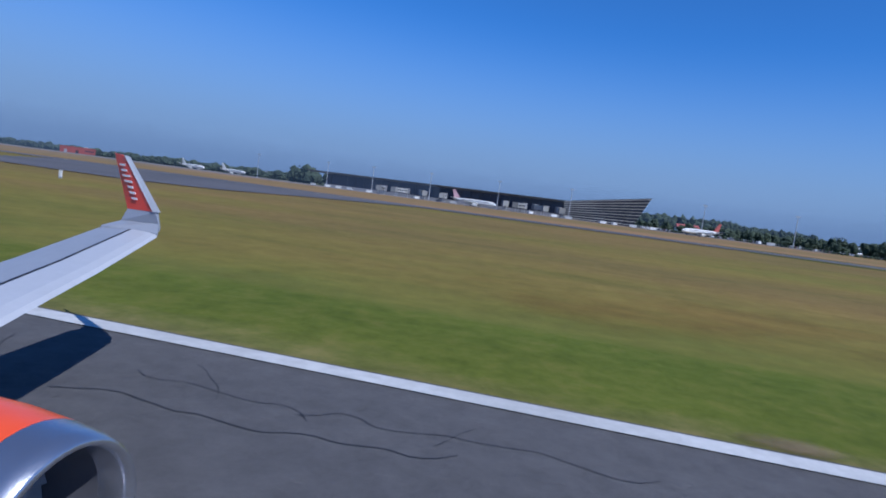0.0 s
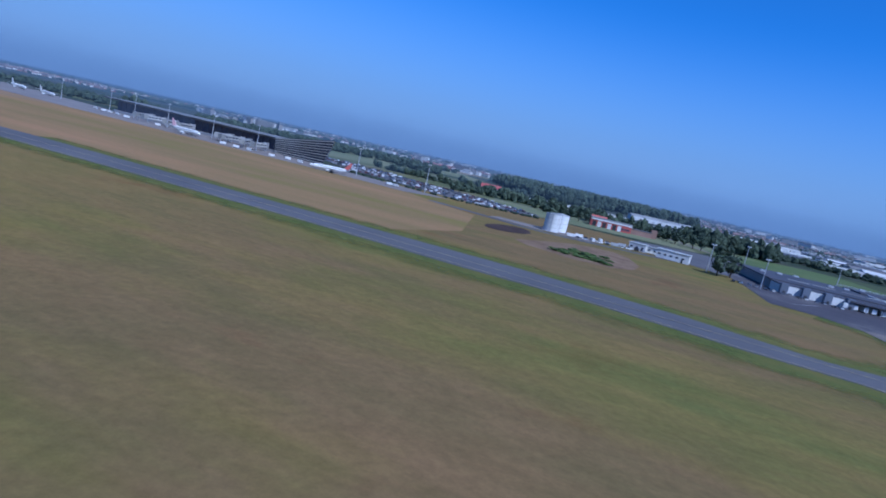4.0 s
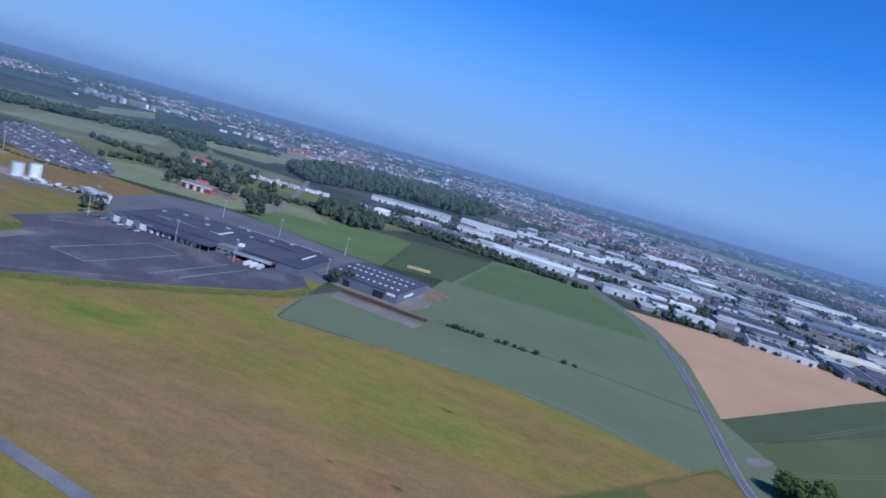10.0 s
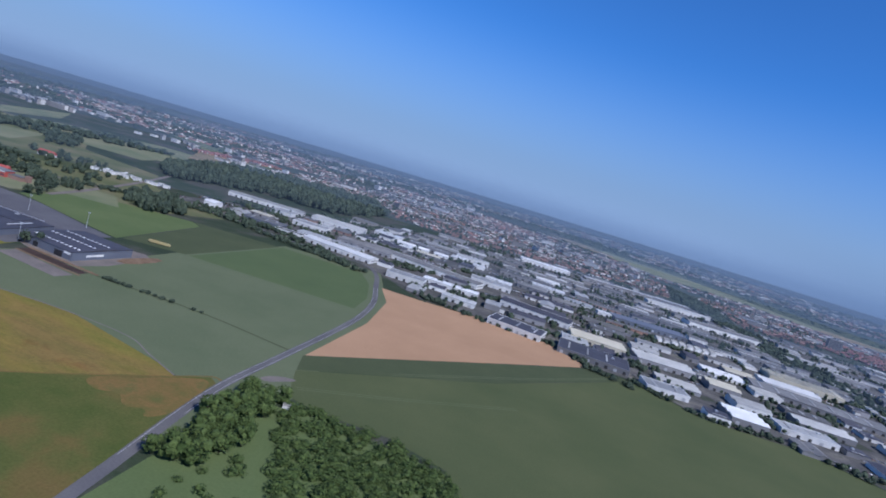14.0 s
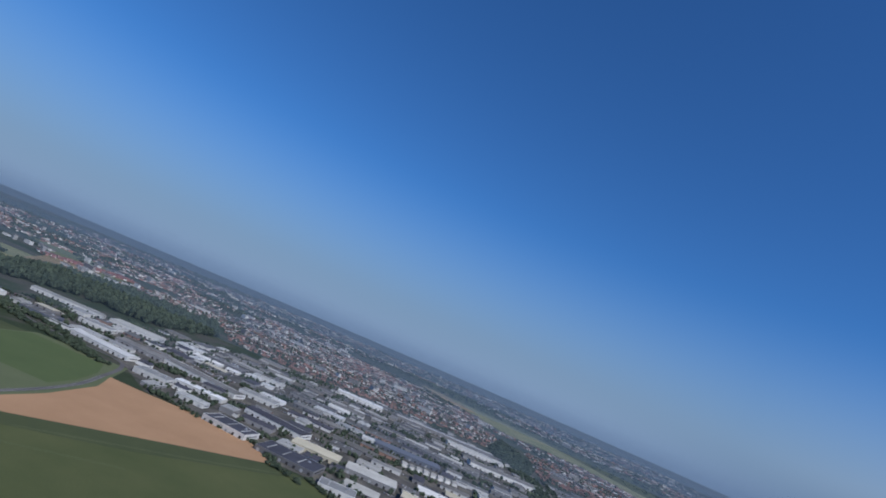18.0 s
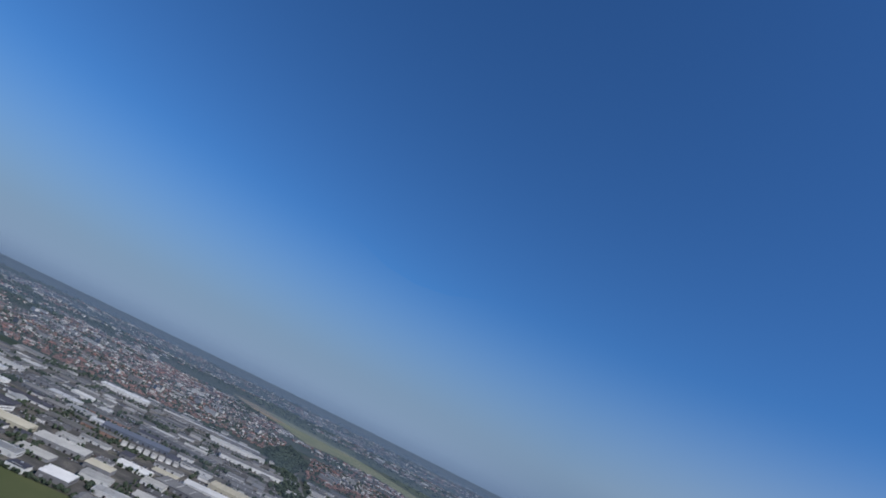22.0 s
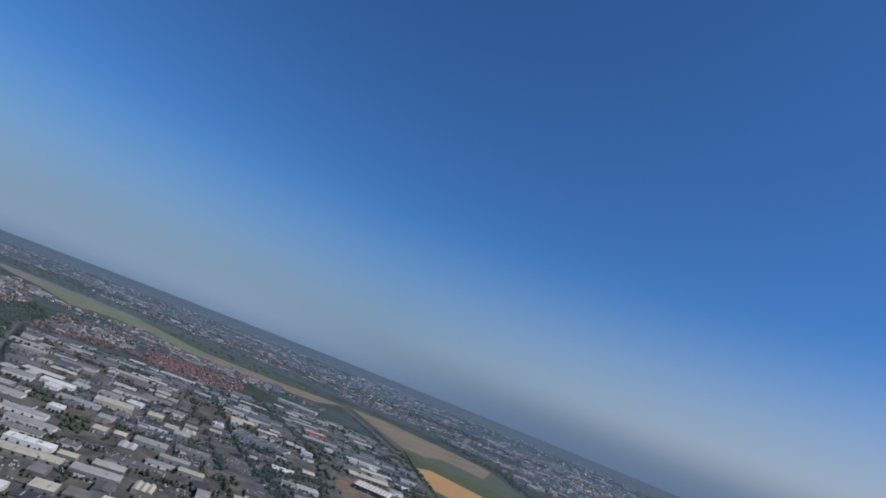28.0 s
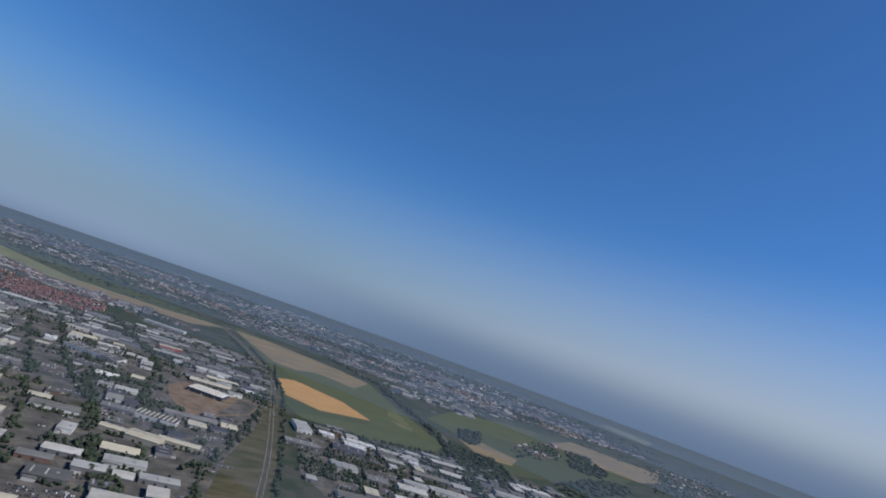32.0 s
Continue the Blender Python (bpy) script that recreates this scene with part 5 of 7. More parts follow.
def fire_station():
    e = base("fire_station", -163, 648, 6, "red fire station with white bay doors", "building")
    FOOT.append((-163, 648, 24, 10))
    part("wall", boxes((0, 0, 0, 42, 16, 8.5)), M_RED, e)
    part("roof", boxes((0, 0, 8.5, 43.4, 17.4, 0.8)), M_GREYROOF, e)
    part("fascia", boxes((0, -8.3, 6.9, 42.2, 0.5, 1.5)), M_WHITE, e)
    for k in range(6):
        part("bay_door", boxes((-17 + 5.2 * k, -8.15, 0, 3.6, 0.3, 5.6)), M_WHITE if k % 2 else M_DARK, e)
    part("window_band", boxes((15, -8.15, 2.4, 9, 0.3, 1.6)), M_GLASS, e)
    part("annexe", boxes((32, 3, 0, 22, 12, 5.5)), M_BRICKWALL, e, "brick annexe")
    part("annexe_roof", boxes((32, 3, 5.5, 22.8, 12.8, 0.5)), M_GREYROOF, e)
    part("hose_tower", boxes((46, 6, 0, 6, 6, 9)), M_BRICKWALL, e, "brick hose tower")


fire_station()


def white_house(x, y, turn, sx, sy, h, label):
    e = base("site_building", x, y, turn, label, "building", "white airfield buildings")
    FOOT.append((x, y, sx / 2, sy / 2))
    wall = part("wall", boxes((0, 0, 0, sx, sy, h)), M_WHITE, e)
    part("roof", boxes((0, 0, h, sx + 0.8, sy + 0.8, 0.5)), M_PALEROOF, e)
    for k in range(int(sx // 4)):
        part("window", boxes((-sx / 2 + 2 + 4 * k, -sy / 2 - 0.05, h * 0.4, 1.8, 0.2, 1.2)), M_GLASS, wall)
    part("door", boxes((sx * 0.3, -sy / 2 - 0.06, 0, 1.2, 0.2, 2.1)), M_DARK, wall)


def red_house(x, y, turn, sx, sy):
    e = base("house", x, y, turn, "house with a bright red roof among trees", "house")
    part("wall", boxes((0, 0, 0, sx, sy, 5)), M_WHITE, e)
    roof = part("roof", gable(sx, sy, 5, 5.5, 0.6), M_RED, e, "bright red roof")
    part("chimney", boxes((sx * 0.3, 0, 8, 1.2, 1.0, 3.6)), M_BRICKWALL, roof)
    part("door", boxes((0, -sy / 2 - 0.06, 0, 1.4, 0.2, 2.2)), M_DARK, e)
    for k in (-1, 1):
        part("window", boxes((k * sx * 0.28, -sy / 2 - 0.06, 1.2, 2.4, 0.2, 1.4)), M_GLASS, e)


red_house(-345, 885, 8, 30, 13)
red_house(-176, 668, 14, 16, 9)
white_house(-116, 446, -14, 22, 10, 6, "white two-storey site building beside the apron")
white_house(-126, 462, -14, 14, 9, 4, "small white site hut beside the apron")
white_house(-140, 458, -14, 12, 9, 5, "blue-grey and white site hut")
for k in range(11):
    white_house(-262 + 11 * k + 4 * (k % 3), 912 + 6 * k + 9 * (k % 2), 20 + 15 * (k % 4), 10 + 3 * (k % 3), 8, 5, "small white house among trees")
for k in range(22):
    px, py = -188 + 5.2 * (k % 11), 434 + 1.6 * (k % 11) + 9 * (k // 11)
    vehicle("car" if k % 3 else "van", px, py, 15 + 90 * (k % 2), (M_WHITE, M_DARK, M_STEEL, M_WHITE)[k % 4], "vehicle parked along the airfield road", "airfield road vehicles")
for k in range(34):
    a = rng.uniform(0, 6.28)
    vehicle("van", -240 + 58 * math.sqrt(rng.random()) * math.cos(a), 950 + 36 * math.sqrt(rng.random()) * math.sin(a), rng.uniform(0, 180), (M_WHITE, M_WHITE, M_PALEROOF)[k % 3], "white caravan parked among trees", "caravans")
ribbon("farm_track", [(-60, 640), (-96, 743), (-178, 936), (-271, 1132)], 9, 0.11, M_PATCH, "pale farm track past the wood", "road")
ribbon("airfield_road", [(-300, 445), (-240, 424), (-205, 414), (-150, 428), (-108, 445), (-84, 455)], 9, 0.1, M_TAXI, "grey airfield perimeter road", "road")

# dark pond, heaps of soil
sheet("pond", [(-235, 352), (-222, 350), (-208, 372), (-214, 402), (-228, 400), (-238, 375)], 0.09, M_SOILD, "dark empty basin in the grass", "basin", 1)
sheet("soil_patch", [(-215, 318), (-165, 298), (-140, 330), (-150, 395), (-178, 390), (-200, 350)], 0.08, M_SOIL, "brown dug ground", "soil", 1)
woods("weed_patch", [(-190, 318), (-160, 312), (-158, 345), (-180, 348)], 40, 1.6, 6, "low weeds on dug ground", M_LEAF2)

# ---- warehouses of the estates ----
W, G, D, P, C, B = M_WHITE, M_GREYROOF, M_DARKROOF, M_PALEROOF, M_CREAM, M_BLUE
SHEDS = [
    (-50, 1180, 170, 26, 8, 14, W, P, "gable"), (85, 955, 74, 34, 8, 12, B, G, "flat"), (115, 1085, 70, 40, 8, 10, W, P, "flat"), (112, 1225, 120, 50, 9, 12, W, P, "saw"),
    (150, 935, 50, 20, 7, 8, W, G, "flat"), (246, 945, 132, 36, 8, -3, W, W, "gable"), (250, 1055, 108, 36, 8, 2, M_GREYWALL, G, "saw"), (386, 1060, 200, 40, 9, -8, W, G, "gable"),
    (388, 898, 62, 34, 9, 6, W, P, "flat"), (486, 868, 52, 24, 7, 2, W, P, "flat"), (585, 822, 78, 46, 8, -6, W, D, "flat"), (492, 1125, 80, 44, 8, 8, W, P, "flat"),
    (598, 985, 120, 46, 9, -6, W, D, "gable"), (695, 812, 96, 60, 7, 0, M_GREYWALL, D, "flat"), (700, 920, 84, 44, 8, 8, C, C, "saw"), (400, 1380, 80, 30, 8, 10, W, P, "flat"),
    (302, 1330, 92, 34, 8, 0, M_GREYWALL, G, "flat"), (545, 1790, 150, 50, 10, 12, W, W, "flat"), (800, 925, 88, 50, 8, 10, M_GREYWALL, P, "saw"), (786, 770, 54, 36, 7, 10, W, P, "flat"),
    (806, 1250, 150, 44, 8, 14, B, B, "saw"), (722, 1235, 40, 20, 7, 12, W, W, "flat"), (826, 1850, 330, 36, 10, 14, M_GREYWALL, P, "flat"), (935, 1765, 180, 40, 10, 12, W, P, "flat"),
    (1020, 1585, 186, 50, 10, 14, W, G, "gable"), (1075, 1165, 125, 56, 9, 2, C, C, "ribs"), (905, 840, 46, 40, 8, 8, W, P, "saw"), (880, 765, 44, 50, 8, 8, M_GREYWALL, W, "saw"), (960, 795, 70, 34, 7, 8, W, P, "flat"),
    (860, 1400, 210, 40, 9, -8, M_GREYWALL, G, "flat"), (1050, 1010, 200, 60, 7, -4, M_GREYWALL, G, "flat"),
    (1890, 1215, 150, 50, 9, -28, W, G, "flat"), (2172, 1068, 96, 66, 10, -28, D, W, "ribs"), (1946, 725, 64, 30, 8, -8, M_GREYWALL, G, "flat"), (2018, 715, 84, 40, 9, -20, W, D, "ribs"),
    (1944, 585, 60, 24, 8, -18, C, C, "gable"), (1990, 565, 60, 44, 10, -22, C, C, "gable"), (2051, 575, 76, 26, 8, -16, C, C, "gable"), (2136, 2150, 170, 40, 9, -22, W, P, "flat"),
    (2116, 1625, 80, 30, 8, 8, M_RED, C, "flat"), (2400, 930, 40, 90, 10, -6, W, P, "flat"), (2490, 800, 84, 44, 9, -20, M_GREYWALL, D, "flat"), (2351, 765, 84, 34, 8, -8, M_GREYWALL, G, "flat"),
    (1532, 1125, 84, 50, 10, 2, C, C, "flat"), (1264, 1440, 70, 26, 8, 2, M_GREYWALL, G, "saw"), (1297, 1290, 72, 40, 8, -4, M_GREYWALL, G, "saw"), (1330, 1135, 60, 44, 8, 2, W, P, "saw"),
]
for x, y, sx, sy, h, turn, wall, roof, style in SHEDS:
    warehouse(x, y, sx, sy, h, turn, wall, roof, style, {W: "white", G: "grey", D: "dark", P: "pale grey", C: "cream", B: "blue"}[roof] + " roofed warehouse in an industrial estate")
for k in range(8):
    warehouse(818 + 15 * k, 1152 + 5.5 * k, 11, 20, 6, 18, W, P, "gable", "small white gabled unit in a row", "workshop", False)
sheet("dealer_yard", SITE, 0.09, M_SITE, "tan building site round a new store", "ground")
sheet("store_car_park", [(2168, 880), (2256, 946), (2312, 1072), (2262, 1092), (2216, 980)], 0.11, M_YARD, "new asphalt car park beside the store", "car park")
gas = base("office_tower", 2068, 2420, 10, "dark office block above the estate", "building")
part("wall", boxes((0, 0, 0, 40, 22, 34)), M_GREYWALL, gas)
for k in range(8):
    part("window_band", boxes((0, -11.1, 3 + 3.8 * k, 36, 0.3, 1.6)), M_GLASS, gas)
part("roof", boxes((0, 0, 34, 41, 23, 0.8)), M_DARKROOF, gas)
tower = base("apartment_tower", 1486, 2140, 5, "grey concrete apartment tower among houses", "building")
part("wall", boxes((0, 0, 0, 44, 16, 34)), M_GREYWALL, tower)
for k in range(9):
    part("window_band", boxes((0, -8.1, 2.6 + 3.4 * k, 40, 0.3, 1.5)), M_GLASS, tower)
part("roof", boxes((0, 0, 34, 45, 17, 0.8)), M_GREYROOF, tower)

# ---- filling of the estates ----
def free(x, y, r):
    return all(abs(x - a) > b + r or abs(y - c) > d + r * 0.7 for a, c, b, d in FOOT)


STREETS = [[(2050, 250), (2150, 607), (2290, 960)], [(1690, 1678), (1722, 1318), (1760, 1018), (1775, 900), (1790, 600), (1800, 350)], [(1770, 1700), (1806, 1322), (1852, 934), (1885, 760)], [(1938, 2049), (2056, 1304), (2014, 1016), (2030, 640)], [(1400, 300), (1351, 658), (1284, 1021), (1125, 1873), (1002, 2599)], RAIL, ARC, [(1880, 990), (1898, 720), (1905, 430)], [(2262, 1968), (2174, 1481), (2027, 1034), (1996, 806)]]


def near_street(x, y, gap):
    p = Vector((x, y))
    for line in STREETS:
        for a, b in zip(line, line[1:]):
            a, b = Vector(a), Vector(b)
            t = max(0, min(1, (p - a).dot(b - a) / (b - a).length_squared))
            if (p - a - t * (b - a)).length < gap:
                return True
    return False


# wall, roof, the roof's colour, and how common it is
ROOFS = [(M_WHITE, M_GREYROOF, "grey", 5), (M_GREYWALL, M_GREYROOF, "grey", 12), (M_WHITE, M_DARKROOF, "dark", 3), (M_GREYWALL, M_DARKROOF, "dark", 7), (M_GREYWALL, M_PALEROOF, "pale grey", 6),
         (M_WHITE, M_PALEROOF, "pale grey", 5), (M_BRICKWALL, M_GREYROOF, "grey", 3), (M_GREYWALL, M_CREAM, "cream", 3), (M_WHITE, M_WHITE, "white", 2)]
LIGHT = (4, 6, 1, 3, 10, 10, 2, 9, 6)  # the same for an estate with more pale roofs
BARE = [OPEN, SITE]


def estate(poly, turn, lane, start, limit, small, empty, hedge, common=None, deep=(0.38, 0.74)):
    """Rows of halls along the given direction, with yards, car parks and lines of trees between; the nearest halls are things of their own."""
    a = radians(turn)
    cx, cy = np.mean([p[0] for p in poly]), np.mean([p[1] for p in poly])
    share = np.array(common or [r[3] for r in ROOFS], float)
    share /= share.sum()

    def spot(along, over):
        return cx + along * math.cos(a) - over * math.sin(a), cy + along * math.sin(a) + over * math.cos(a)

    def clear(x, y):
        return inside(x, y, poly) and not any(inside(x, y, q) for q in BARE)

    made, extra, trees, cars = [], [], [], []
    for i in range(-30, 31):
        j = -1500.0 + rng.uniform(0, 60)
        while j < 1500:
            sx, sy = float(rng.choice([24, 32, 42, 56, 76, 105])) * rng.uniform(0.85, 1.15), lane * rng.uniform(*deep)
            j += sx / 2
            x, y = spot(j, i * lane + rng.uniform(-0.12, 0.12) * lane)
            j += sx / 2 + rng.choice([6, 9, 14, 24, 44])
            if not clear(x, y):
                continue
            if rng.random() < empty:
                # an open lot: cars in rows, or scrub
                if rng.random() < 0.45:
                    for u in np.arange(-sx / 2, sx / 2, 2.9):
                        for v in np.arange(-sy / 2, sy / 2, 8.0):
                            if rng.random() < 0.55:
                                cars.append((0, x + u * math.cos(a) - v * math.sin(a), y + u * math.sin(a) + v * math.cos(a), 0, a + 1.57, 1, 1, 1))
                else:
                    for _ in range(int(sx * sy / 70)):
                        u, v, w = rng.uniform(-sx / 2, sx / 2), rng.uniform(-sy / 2, sy / 2), rng.uniform(6, 13)
                        trees.append((int(rng.integers(4)), x + u * math.cos(a) - v * math.sin(a), y + u * math.sin(a) + v * math.cos(a), -0.5, rng.uniform(0, 6), w, w, w * rng.uniform(0.7, 1.0)))
                continue
            for s in (1.0, 0.55, 0.32):
                if free(x, y, max(sx * s, sy) / 2 + 3) and not near_street(x, y, max(sx * s, sy) / 2 + 7):
                    made.append((math.hypot(x - start[0], y - start[1]), x, y, sx * s, sy))
                    break
        # trees along the back of the row, in broken lines
        j = -1500.0
        while j < 1500:
            run = rng.uniform(20, 130)
            if rng.random() < hedge:
                for u in np.arange(j, j + run, rng.uniform(5.5, 8.5)):
                    x, y = spot(u + rng.normal(0, 1.5), (i + 0.5) * lane + rng.normal(0, 3))
                    if clear(x, y) and free(x, y, 3):
                        w = rng.uniform(6, 12)
                        trees.append((int(rng.integers(4)), x, y, -0.5, rng.uniform(0, 6), w, w, w * rng.uniform(0.8, 1.15)))
            j += run
    made.sort()
    for n, (d, x, y, sx, sy) in enumerate(made):
        wall_mat, roof_mat, tone, _ = ROOFS[int(rng.choice(len(ROOFS), p=share))]
        t = turn + (0 if rng.random() < 0.85 else 90) + rng.normal(0, 1.5)
        if abs(t - turn) > 45:
            sx, sy = min(sx, 44), min(sy, 30)
        h = float(rng.uniform(4.5, 8.5))
        if n < limit:
            e = base("workshop", x, y, t, tone + " roofed workshop hall in an industrial estate", "workshop", "workshop halls of the estate")
            wall = part("wall", boxes((0, 0, 0, sx, sy, h)), wall_mat, e)
            kind = rng.random()
            if kind < 0.5:
                roof = part("roof", boxes((0, 0, h, sx + 0.6, sy + 0.6, 0.6)), roof_mat, e)
                part("roof_unit", boxes((sx * 0.2, 0, h + 0.6, 4, 3, 1.6)), M_STEEL, roof)
                for q in range(1 + int(sx // 30)):
                    part("rooflight", boxes((-sx * 0.36 + 18 * q, 0, h + 0.6, 2, sy * 0.6, 0.4)), M_PALEROOF, roof)
            else:
                part("roof", gable(sx, sy, h, 2.4, 0.5, 1 + (sy > 28) + (kind > 0.8)), roof_mat, e)
            if kind < 0.3:
                office = part("office", boxes((-sx * 0.3, -sy / 2 - 4, 0, sx * 0.3, 8, h * 0.7)), M_WHITE, e, "low white office wing")
                part("office_roof", boxes((-sx * 0.3, -sy / 2 - 4, h * 0.7, sx * 0.3 + 0.5, 8.5, 0.4)), M_GREYROOF, office)
            for q in range(max(1, int(sx // 16))):
                part("door", boxes((-sx / 2 + 8 + 16 * q, -sy / 2 - 0.06, 0, 4, 0.3, 3.8)), M_DARK, wall)
        else:
            extra.append((int(rng.integers(2)), x, y, 0, radians(t), sx, sy, h))
    if extra:
        scatter("far_halls", HALLS, extra, [M_HALL, M_FLAT], "further grey and white workshop halls", "workshops")
    for px, py in spread(poly, small // 7):
        way, step = a + rng.choice([0, 1.57, 1.57]), rng.uniform(5, 9)
        for q in range(int(rng.integers(2, 13))):
            x, y = px + q * step * math.cos(way) + rng.normal(0, 2), py + q * step * math.sin(way) + rng.normal(0, 2)
            if clear(x, y) and free(x, y, 4):
                w = rng.uniform(6, 12)
                trees.append((int(rng.integers(4)), x, y, -0.5, rng.uniform(0, 6), w, w, w * rng.uniform(0.8, 1.1)))
    scatter("estate_trees", YARD_CROWNS, trees, [M_LEAF], "dark trees and hedges between the halls", "trees")
    for x, y in spread(poly, small // 5, clear):
        if free(x, y, 8):
            for q in range(int(rng.integers(4, 12))):
                cars.append((0, x + q * 2.8 * math.cos(a), y + q * 2.8 * math.sin(a), 0, a + 1.57, 1, 1, 1))
    scatter("estate_cars", M_CARBOX, cars, [M_CARS], "cars and vans parked in the yards", "cars")


estate(IND_A, 6, 56, (600, 700), 100, 2000, 0.22, 0.24, (4, 8, 5, 8, 5, 7, 3, 5, 9))
estate(IND_B, -6, 52, (1800, 500), 160, 1700, 0.20, 0.30, LIGHT, (0.46, 0.82))
estate(IND_C, -14, 52, (2350, 600), 60, 900, 0.20, 0.30, LIGHT, (0.46, 0.82))

# tree belts along streets, railway and field edges
def belt(name, pts, width, count, tall=9, wide=9, mat=None, label="dark tree belt"):
    p = curve_points(pts, 6)
    spots = []
    for _ in range(count):
        k = rng.uniform(0, len(p) - 1.001)
        a = p[int(k)].lerp(p[int(k) + 1], k % 1)
        h, w = tall * rng.uniform(0.6, 1.2), wide * rng.uniform(0.7, 1.3)
        spots.append((int(rng.integers(len(CROWNS))), a.x + rng.normal(0, width / 2.5), a.y + rng.normal(0, width / 2.5), -h * 0.1, rng.uniform(0, 6), w, w, h))
    return scatter(name, CROWNS, spots, [mat or M_LEAF], label, "trees")


belt("avenue_trees", [(1378, 300), (1330, 658), (1262, 1021), (1103, 1873), (1010, 2500)], 12, 260, 10, 11)
belt("avenue_trees", [(1422, 300), (1373, 658), (1306, 1021), (1147, 1873)], 10, 200, 10, 11)
woods("avenue_wood", [(1000, 2027), (1010, 2300), (1090, 1990), (1195, 1387), (1275, 950), (1215, 980), (1165, 1330), (1060, 1726)], 300, 11, 13, "dark park trees beside the avenue")
woods("crossing_wood", [(966, 2097), (1010, 2600), (1130, 2250), (1119, 1900), (1077, 1739), (980, 1900)], 260, 12, 14)
belt("railway_trees", [(2330, 1110), (2425, 1480), (2462, 1800), (2475, 2108), (2480, 2500)], 18, 170, 8, 10)
belt("railway_trees", [(2120, 180), (2190, 380), (2272, 658), (2392, 1090), (2470, 1400), (2520, 1800), (2540, 2300)], 10, 190, 8, 9)
belt("railway_trees", [(1975, 180), (2050, 348), (2120, 565), (2228, 817), (2300, 1000)], 12, 90, 8, 9)
belt("street_trees", [(1690, 1678), (1722, 1318), (1760, 1018), (1775, 900), (1790, 600), (1800, 350)], 11, 110, 9, 10)
belt("street_trees", [(1770, 1700), (1806, 1322), (1827, 1100), (1852, 934), (1885, 760)], 11, 90, 9, 10)
belt("street_trees", [(1938, 2049), (1999, 1660), (2056, 1304), (2014, 1016), (2006, 785), (2030, 640)], 14, 150, 9, 11)
belt("street_trees", [(1450, 1000), (1620, 1040), (1850, 1010)], 9, 60, 8, 9)
belt("street_trees", [(1560, 1900), (1800, 1820), (2000, 1880)], 12, 90, 9, 10)
woods("estate_copse", [(1860, 1180), (1960, 1120), (1990, 1000), (1900, 940)], 70, 9, 11)
woods("estate_copse", [(1560, 500), (1640, 520), (1660, 420), (1580, 400)], 40, 9, 11)
belt("estate_belt", [(1880, 990), (1898, 720), (1905, 430), (1935, 300)], 22, 160, 10, 11)
belt("field_belt", [(3110, 3220), (3240, 2300), (3170, 1942), (3090, 1407), (2965, 1020), (2868, 790), (2806, 640), (2740, 400)], 36, 460, 12, 16)
ribbon("bypass", [(3140, 3220), (3270, 2300), (3200, 1942), (3118, 1407), (2992, 1020), (2896, 790), (2834, 640)], 14, 0.11, M_ROAD, "dark main road between tree belts", "road")
belt("field_belt", [(2430, 1010), (2560, 985), (2900, 1010)], 14, 90, 9, 10)
belt("hedge", [(-140, 755), (10, 880), (176, 862), (330, 842)], 14, 190, 8, 9, None, "dark hedge along the railway line")
belt("hedge", [(60, 905), (130, 925), (230, 885), (330, 835)], 12, 80, 9, 10, None, "dark trees beside the estate road")
belt("hedge", [(440, 815), (485, 812), (545, 800), (640, 805), (700, 745), (745, 728)], 9, 120, 7, 8, None, "dark hedge between the wheat and the estate")
belt("hedge", [(745, 760), (831, 712), (934, 726), (1150, 615), (1340, 550)], 9, 170, 6, 8, None, "ragged hedge at the edge of the estate")
belt("terminal_trees", [(-1300, 900), (-1020, 800), (-860, 790)], 40, 110, 11, 13, None, "dark trees behind the terminal")
belt("terminal_trees", [(-351, 670), (-317, 718), (-262, 750), (-228, 668)], 12, 34, 12, 11)
belt("station_trees", [(-232, 706), (-196, 716), (-150, 700), (-96, 712)], 9, 30, 16, 11, None, "tall dark trees behind the fire station")
belt("terminal_trees", [(-510, 800), (-420, 790), (-330, 800), (-260, 800)], 16, 60, 11, 11)
belt("far_apron_trees", [(-3000, 1050), (-1800, 900), (-1200, 800), (-900, 740)], 50, 320, 11, 16, None, "tree line beyond the airfield")
woods("big_trees", [(-860, 680), (-800, 680), (-800, 720), (-860, 720)], 14, 22, 18)
belt("car_park_hedge", [(-225, 535), (-300, 515), (-420, 545)], 3, 60, 2.5, 4, None, "low hedge round the car park")
for k in range(26):
    x, y = [(-140, 690), (-110, 680), (-190, 690), (-205, 640), (-80, 640), (-95, 660), (-250, 760), (-60, 610), (134, 446), (-92, 410), (-230, 700), (-175, 720), (-120, 720)][k % 13]
    tree(x + 9 * (k // 13), y + 7 * (k // 13), 12 + (k * 7) % 6, 10 + (k * 5) % 4, k, None, "dark green broadleaf tree near the airfield", "airfield trees")
for k, t in enumerate((0.0, 0.05, 0.1, 0.15, 0.2, 0.26, 0.4, 0.46, 0.53, 0.6, 0.7, 0.92, 1.0)):
    tree(240 + 100 * t, 437 + 9 * t, 2.4 + (k * 5) % 3 * 0.7, 4.0 + (k * 3) % 4 * 0.8, 40 + k, None, "small dark bush on the field boundary", "field boundary bushes")
for k in range(30):
    x, y = 452 + (k * 7) % 26 + (k % 3) * 4, 244 + 3.6 * k
    tree(x + 12 * (345 - y) / 100, y, 11 + (k * 3) % 6, 11 + (k * 5) % 6, 70 + k, M_LEAF2, "leafy green roadside tree of the copse", "copse trees")
